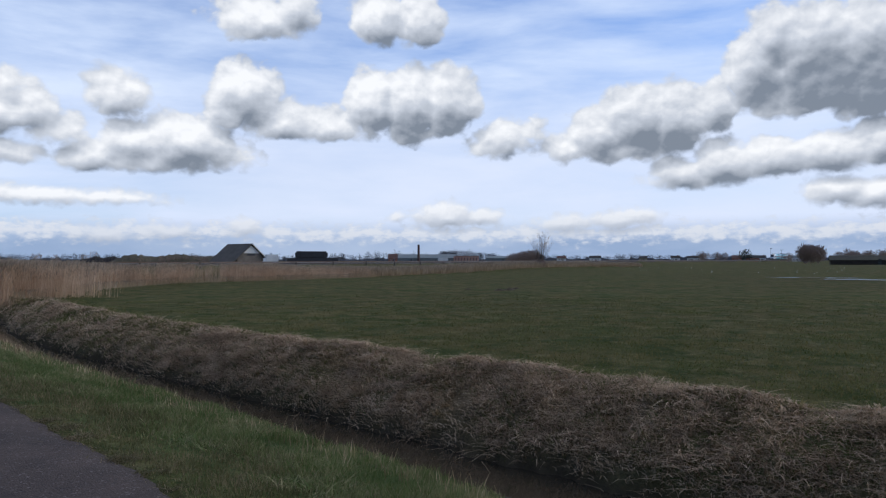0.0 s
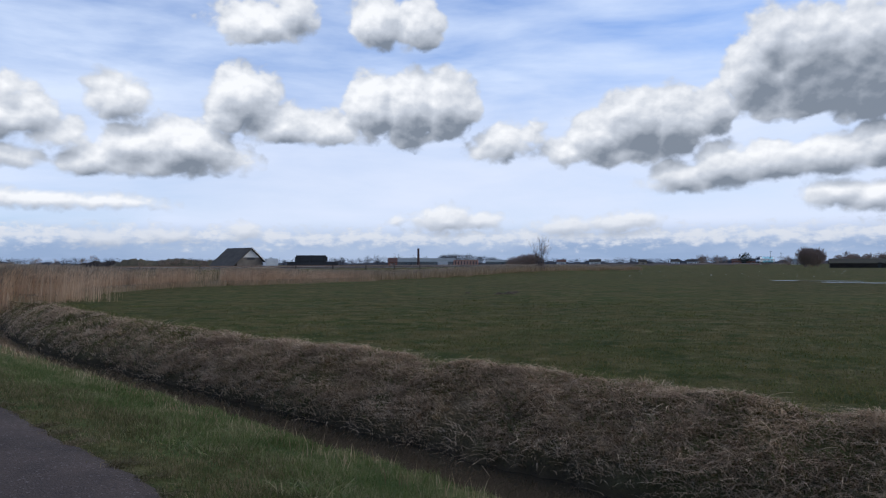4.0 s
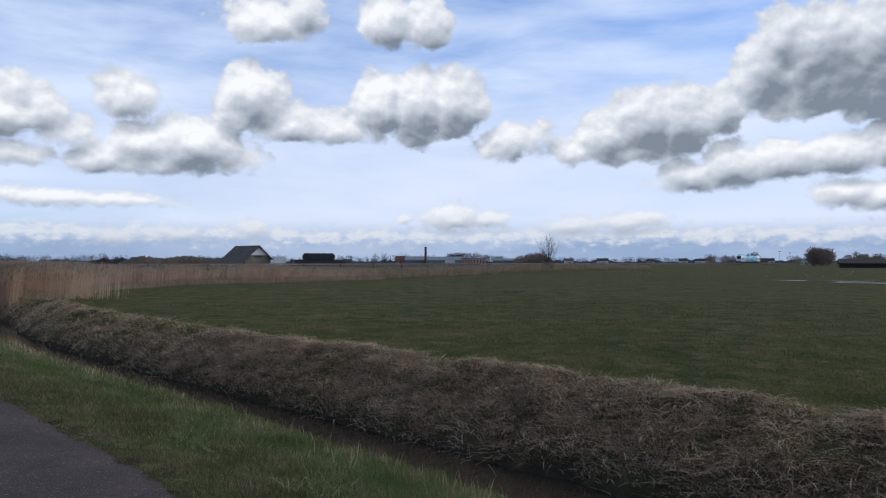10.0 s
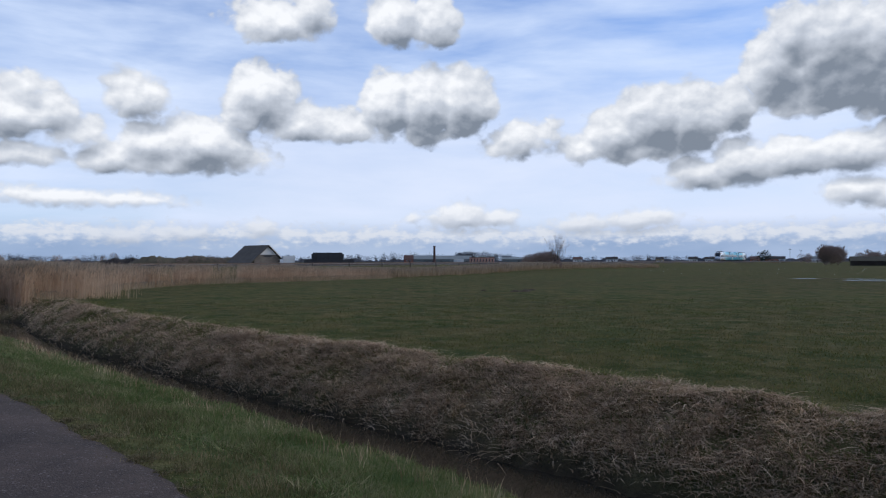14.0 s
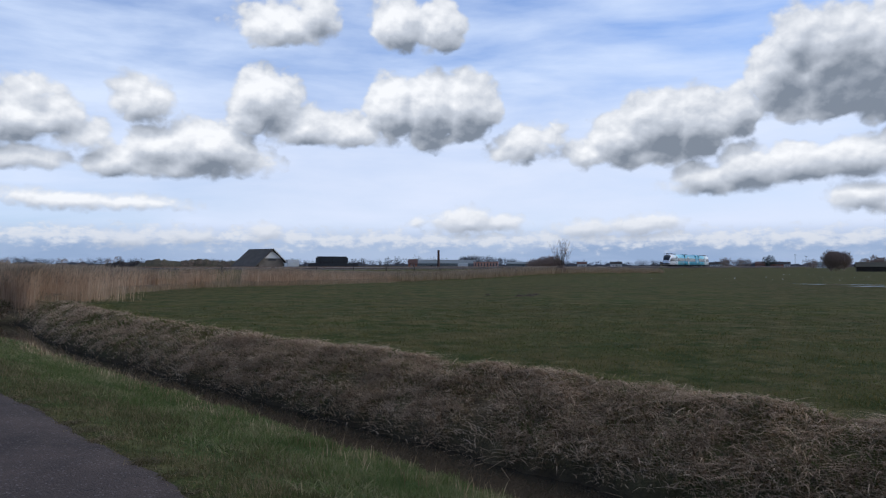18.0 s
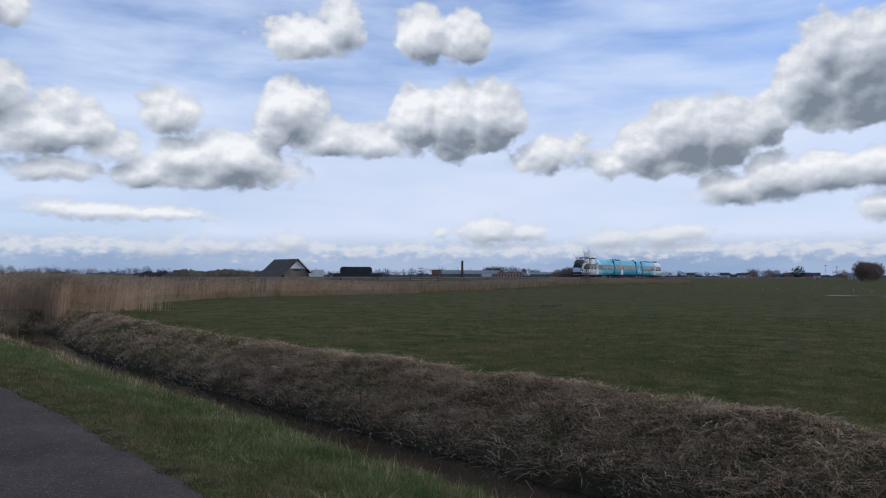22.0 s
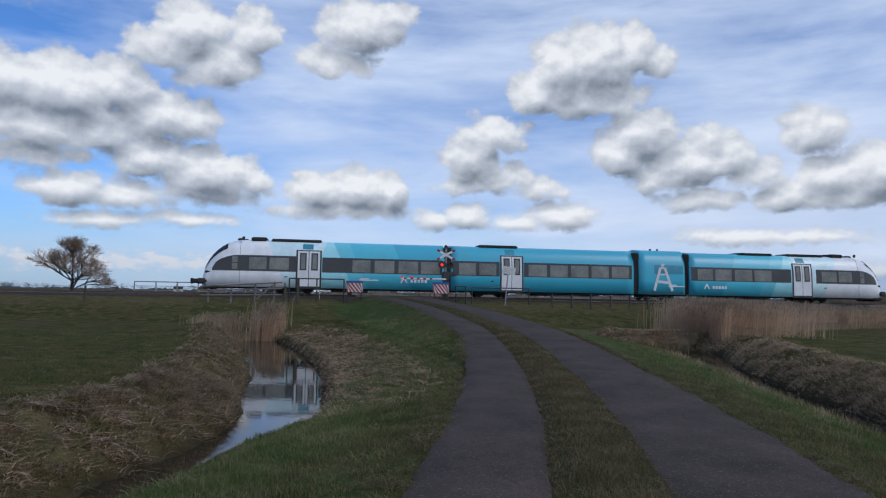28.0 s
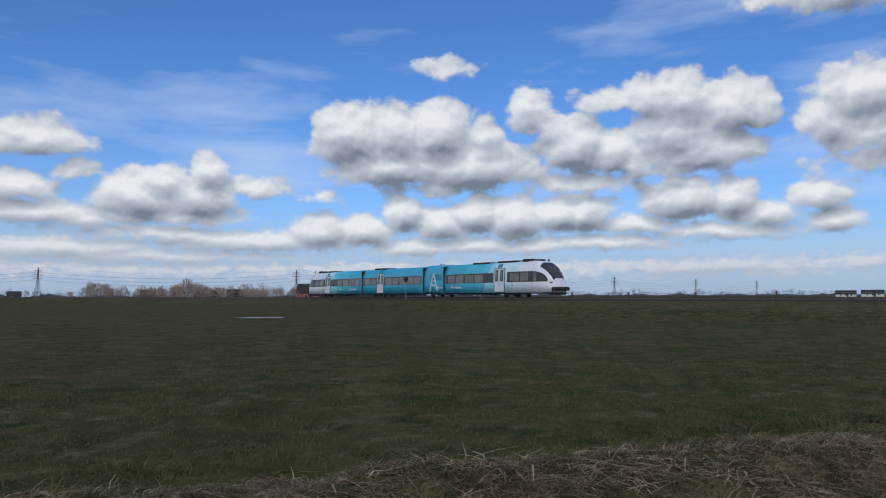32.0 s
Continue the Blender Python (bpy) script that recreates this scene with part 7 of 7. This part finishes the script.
def tussocks(name, cx, cy, per, rng, size, label, down=None, droop=0.55, mat=None, flat=1.0, broad=1.0, loose=1.0):
    """Clumps of long straw, each leaning its own way, some upright, some fallen over."""
    n = len(cx)
    lean_head = rng.uniform(0, 6.28, n) if down is None else down + rng.normal(0, 1.0, n)
    big = rng.uniform(0.45, 1.0, n) + 0.9 * (rng.uniform(0, 1, n) < 0.18)
    fallen = rng.uniform(0.3, 1.0, n)
    count = np.maximum(6, (per * rng.uniform(0.3, 1.7, n))).astype(int)
    k = np.repeat(np.arange(n), count)
    x = cx[k] + rng.normal(0, 0.085 * loose, len(k)) * big[k]
    y = cy[k] + rng.normal(0, 0.085 * loose, len(k)) * big[k]
    z, = sample(x, y, "z")
    h = rng.uniform(0.05, 0.30, len(k)) * big[k] * size * (1.15 - 0.75 * fallen[k]) * flat
    lean = rng.uniform(0.10, 0.55, len(k)) * big[k] * size * (0.35 + fallen[k] * 0.8)
    far = np.hypot(x, y)
    ok = z > WATER_Z - 0.02
    w = rng.uniform(0.005, 0.014, len(k)) * (1 + far / 16) * broad
    head = lean_head[k] + rng.normal(0, 0.75, len(k))
    blades(name, x[ok], y[ok], z[ok], h[ok], w[ok], lean[ok], head[ok], mat or DRYGRASS, rng, label, 3, droop, "dry grass" if mat in (None, SEDGE, BROWNSTRAW, BANKSTRAW) else "grass")


def patchy(x, y, rng, scale, least):
    """Keeps places in uneven patches."""
    ok = wave(x, y, scale, 2.5) + 0.6 * wave(x, y, scale * 2.7, 7) + rng.normal(0, 0.3, len(x)) > least
    return x[ok], y[ok]


def along_ditch(line, rng, n, lo, hi, a0, a1):
    """Random places between lo and hi metres beyond a ditch's water edge (right of it, or left where they are negative)."""
    run = line[:, 0] * ALONG[0] + line[:, 1] * ALONG[1]
    t = np.gradient(line[:, :2], axis=0)
    t /= np.linalg.norm(t, axis=1)[:, None]
    ok = np.flatnonzero((run > a0) & (run < a1))
    k = ok[rng.integers(0, len(ok), n)]
    d = rng.uniform(lo, hi, n)
    d += line[k, 2] * np.sign(d)
    a = rng.uniform(-0.3, 0.3, n)
    return line[k, 0] + t[k, 1] * d + t[k, 0] * a, line[k, 1] - t[k, 0] * d + t[k, 1] * a


def build_straw():
    rng = np.random.default_rng(11)
    way_a = math.atan2(-ACROSS[1], -ACROSS[0])     # down the far bank of the right ditch
    way_b = math.atan2(ACROSS[1], ACROSS[0])
    x, y = patchy(*along_ditch(DITCH_A, rng, 6000, 0.10, 1.85, -8, 16), rng, 1.5, -0.55)
    tussocks("bank_straw", x, y, 20, rng, 0.72, "long brown dead grass on the ditch bank", way_a, 0.62, BANKSTRAW, 0.75, 1.15)
    x, y = patchy(*along_ditch(DITCH_A, rng, 1900, 0.3, 1.9, -8, 16), rng, 2.1, 0.0)
    tussocks("bank_straw", x, y, 18, rng, 0.8, "pale strands of dead grass fallen down the bank", way_a, 0.7, None, 0.7, 1.1)
    x, y = patchy(*along_ditch(DITCH_A, rng, 3000, 0.05, 2.0, 14, 36), rng, 1.2, -0.5)
    tussocks("bank_straw", x, y, 14, rng, 0.8, "long brown dead grass on the ditch bank", way_a, 0.6, BANKSTRAW, 0.8)
    x, y = patchy(*along_ditch(DITCH_A, rng, 420, 1.35, 2.0, -8, 30), rng, 2.4, 0.25)
    tussocks("ridge_straw", x, y, 26, rng, 1.0, "tangled straw along the top of the bank", None, 0.85, BROWNSTRAW, 0.35)
    x, y = patchy(*along_ditch(DITCH_A, rng, 5600, 0.2, 2.9, -8, 34), rng, 1.1, -0.05)
    tussocks("bank_tufts", x, y, 18, rng, 0.5, "green tufts among the dead grass on the bank", None, 0.25, BANKGREEN)
    x, y = patchy(*along_ditch(DITCH_B, rng, 3000, -2.0, -0.08, -12, 16), rng, 1.4, -0.4)
    tussocks("bank_straw", x, y, 24, rng, 0.85, "long brown dead grass on the ditch bank", way_b, 0.6, BROWNSTRAW, 0.8, 1.0)
    x, y = patchy(*near_track(rng, 1200, -7.9, -6.4, -16, 12), rng, 1.6, 0.05)
    tussocks("ridge_straw", x, y, 20, rng, 1.1, "thick pale sedge fallen over the top of the bank", way_b, 0.75, SEDGE, 0.42, 2.0)
    r, a = 9 + 27 * rng.uniform(0, 1, 6000) ** 1.1, rng.uniform(radians(-36), radians(150), 6000)
    x, y = -np.sin(a) * r, np.cos(a) * r
    c, (s, off) = x * ACROSS[0] + y * ACROSS[1], from_track(x, y)
    ok = ((c > 9.2) | (c < -9.4)) & (off < -9)
    x, y = patchy(x[ok], y[ok], rng, 0.8, 0.0)
    tussocks("pasture_tufts", x[:1100], y[:1100], 80, rng, 0.36, "darker uneven tufts in the pasture", None, 0.3, TUFT, 0.8, 0.8, 5.0)
    x, y = patchy(*along_ditch(DITCH_B, rng, 3000, -3.2, -0.2, -16, 16), rng, 1.0, -0.1)
    tussocks("bank_tufts", x, y, 18, rng, 0.55, "green tufts among the dead grass on the bank", None, 0.2, PASTURE)
    # banks of the winding part, by the line of the ditch itself
    k = rng.integers(0, len(DITCH_B), 9000)
    k = k[(DITCH_B[k, 0] < -12)]
    t = np.gradient(DITCH_B[:, :2], axis=0)[k]
    t /= np.linalg.norm(t, axis=1)[:, None]
    for sgn, lo, hi, cnt, mat in ((-1, 0.15, 1.9, 2200, BROWNSTRAW), (-1, 0.3, 2.2, 900, BANKGREEN), (1, 0.05, 2.4, 2000, BANKSTRAW), (1, 0.1, 2.2, 700, None), (1, 0.6, 3.0, 1500, BANKGREEN)):
        kk, tt = k[:cnt], t[:cnt]
        d = (DITCH_B[kk, 2] + rng.uniform(lo, hi, len(kk))) * sgn
        x, y = DITCH_B[kk, 0] + tt[:, 1] * d, DITCH_B[kk, 1] - tt[:, 0] * d
        patch = wave(x, y, 0.9, 3 if mat is not BANKGREEN else 5) + rng.normal(0, 0.4, len(x)) > (-0.6 if mat in (BROWNSTRAW, BANKSTRAW) else 0.1)
        name, said = ("bank_tufts", "green tufts on the bank of the winding ditch") if mat is BANKGREEN else ("bank_straw", "dead grass on the bank of the winding ditch")
        tussocks(name, x[patch], y[patch], 18, rng, 0.8, said, np.arctan2(tt[patch, 0] * sgn, -tt[patch, 1] * sgn), 0.6, mat, 0.7)


def reeds(name, x, y, high, rng, label, wide=0.02, mat=None):
    z, = sample(x, y, "z")
    h = high * np.minimum(rng.uniform(0.55, 1.25, len(x)), 1.06)
    head = rng.normal(0.6, 0.7, len(x))
    blades(name, x, y, np.maximum(z, WATER_Z), h, rng.uniform(0.6, 1.3, len(x)) * wide, h * rng.uniform(0.02, 0.16, len(x)), head, mat or REED, rng, label, 3, 0.04, "reeds")
    top = rng.uniform(0, 1, len(x)) < 0.55
    hx = x[top] + np.cos(head[top]) * h[top] * 0.07
    hy = y[top] + np.sin(head[top]) * h[top] * 0.07
    blades(name + "_plumes", hx, hy, np.maximum(z, WATER_Z)[top] + h[top] * 0.84, h[top] * 0.14, np.full(top.sum(), wide * 2.3), h[top] * 0.08, head[top], REEDHEAD, rng, "feathery brown reed heads", 2, 0.2, "reeds")


FRINGE = leaf_material("low_reed_fringe", (0.23, 0.175, 0.10), (0.38, 0.285, 0.18), (0.52, 0.40, 0.275))
REEDHEAD = leaf_material("reed_heads", (0.20, 0.15, 0.105), (0.30, 0.235, 0.165), (0.42, 0.34, 0.25))


def build_reeds():
    rng = np.random.default_rng(5)
    edge = smooth_line([(-18.6, 30.2), (-20.3, 37.5), (-21.3, 45.5), (-20.0, 53), (-15.6, 60), (-9.8, 70), (0.0, 88), (14, 118), (28, 142), (48, 172)], 0.25)
    s, off = from_track(edge[:, 0], edge[:, 1])
    n = 46000
    k = np.minimum((rng.uniform(0, 1, n) ** 1.5 * 200).astype(int), len(edge) - 1)
    depth = rng.uniform(0, 1, n) ** 1.2 * np.clip(-off[k] - 7.5, 0.5, 9)
    x = edge[k, 0] + TRACK_N[0] * depth + rng.normal(0, 0.15, n)
    y = edge[k, 1] + TRACK_N[1] * depth + rng.normal(0, 0.15, n)
    gap = (wave(x, y, 0.55, 2) + 0.5 * wave(x, y, 1.7, 6) > np.interp(np.arctan2(-x, y), (0.2, 0.42, 0.5), (-0.4, -0.3, -0.9))) & (np.arctan2(-x, y) < rng.normal(0.60, 0.02, n)) & ~((np.abs(np.arctan2(-x, y) - 0.318) < 0.018 + 0.005 * wave(x, y, 0.9)) & (rng.uniform(0, 1, n) < 0.85))
    sx, _ = from_track(x, y)
    zz, = sample(x, y, "z")
    hi = np.interp(np.degrees(np.arctan2(-x, y)), (0, 10, 14, 24, 28, 31), (0.9, 1.05, 1.32, 1.36, 1.45, 1.62)) - np.maximum(zz, WATER_Z)
    hi = np.clip(hi * (1 + 0.12 * wave(x, y, 0.8, 4)), 0.35, 2.0)
    reeds("reed_bed", x[gap], y[gap], hi[gap], rng, "tall tan reeds along the field's edge", 0.017)
    k = rng.integers(0, 190, 5000)
    x, y = edge[k, 0] + rng.normal(0.2, 0.5, 5000), edge[k, 1] + rng.normal(0, 0.5, 5000)
    reeds("reed_litter", x, y, np.full(5000, 0.42), rng, "short broken reeds along the foot of the reed bed", 0.026, FRINGE)
    n = 20000
    k = rng.integers(180, len(edge), n)
    depth = rng.uniform(0, 1, n) * 2.5
    x, y = edge[k, 0] + TRACK_N[0] * depth, edge[k, 1] + TRACK_N[1] * depth
    gap = wave(x, y, 0.35, 3) > -0.8
    reeds("reed_fringe", x[gap], y[gap], np.full(gap.sum(), 0.85), rng, "low pale reeds along the railway ditch", 0.06, FRINGE)
    # the corner by the ditch's end, and the small stand by the culvert
    n = 15000
    x, y = rng.normal(-22.0, 1.9, n), rng.normal(34.0, 1.6, n)
    ok = (np.arctan2(-x, y) < rng.normal(0.585, 0.025, len(x))) & (np.hypot(x, y) > 36.5)
    reeds("reed_bed", x[ok], y[ok], np.full(ok.sum(), 1.75), rng, "tall tan reeds at the ditch's end", 0.015)
    n = 1500
    x, y = rng.normal(-35.3, 0.38, n), rng.normal(15.3, 0.40, n)
    reeds("reed_clump", x, y, np.full(n, 1.55), rng, "small stand of reeds at the culvert", 0.02)
    x, y = rng.normal(-36.4, 1.0, n), rng.normal(13.6, 0.8, n)
    reeds("reed_clump", x, y, np.full(n, 0.5), rng, "low broken reeds beside the culvert", 0.02, FRINGE)


build_grass()
build_straw()
build_reeds()

# ---- what moves ----
def motions():
    """The train speeds up out of the station, then runs by at about 24.5 metres a second."""
    rows = []
    for t, s in ((0.0, 508), (3.0, 471), (6.0, 431.5), (8.0, 405), (10.0, 376), (12.0, 343.5), (13.0, 326), (15.0, 287.5), (17.0, 246.0), (19.0, 202.5), (21.0, 158.0), (23.0, 112.6),
                 (24.5, 76.2), (26.5, 27.6), (28.0, -9.2), (30.0, -59.0), (32.0, -108.2)):
        a, b = rail_point(s), rail_point(s + TRAIN_LEN)
        rows.append((t, pose(a[0], a[1], RAIL_Z, 0, 0, math.degrees(math.atan2(b[1] - a[1], b[0] - a[0])))))
    walk(train, rows)


motions()
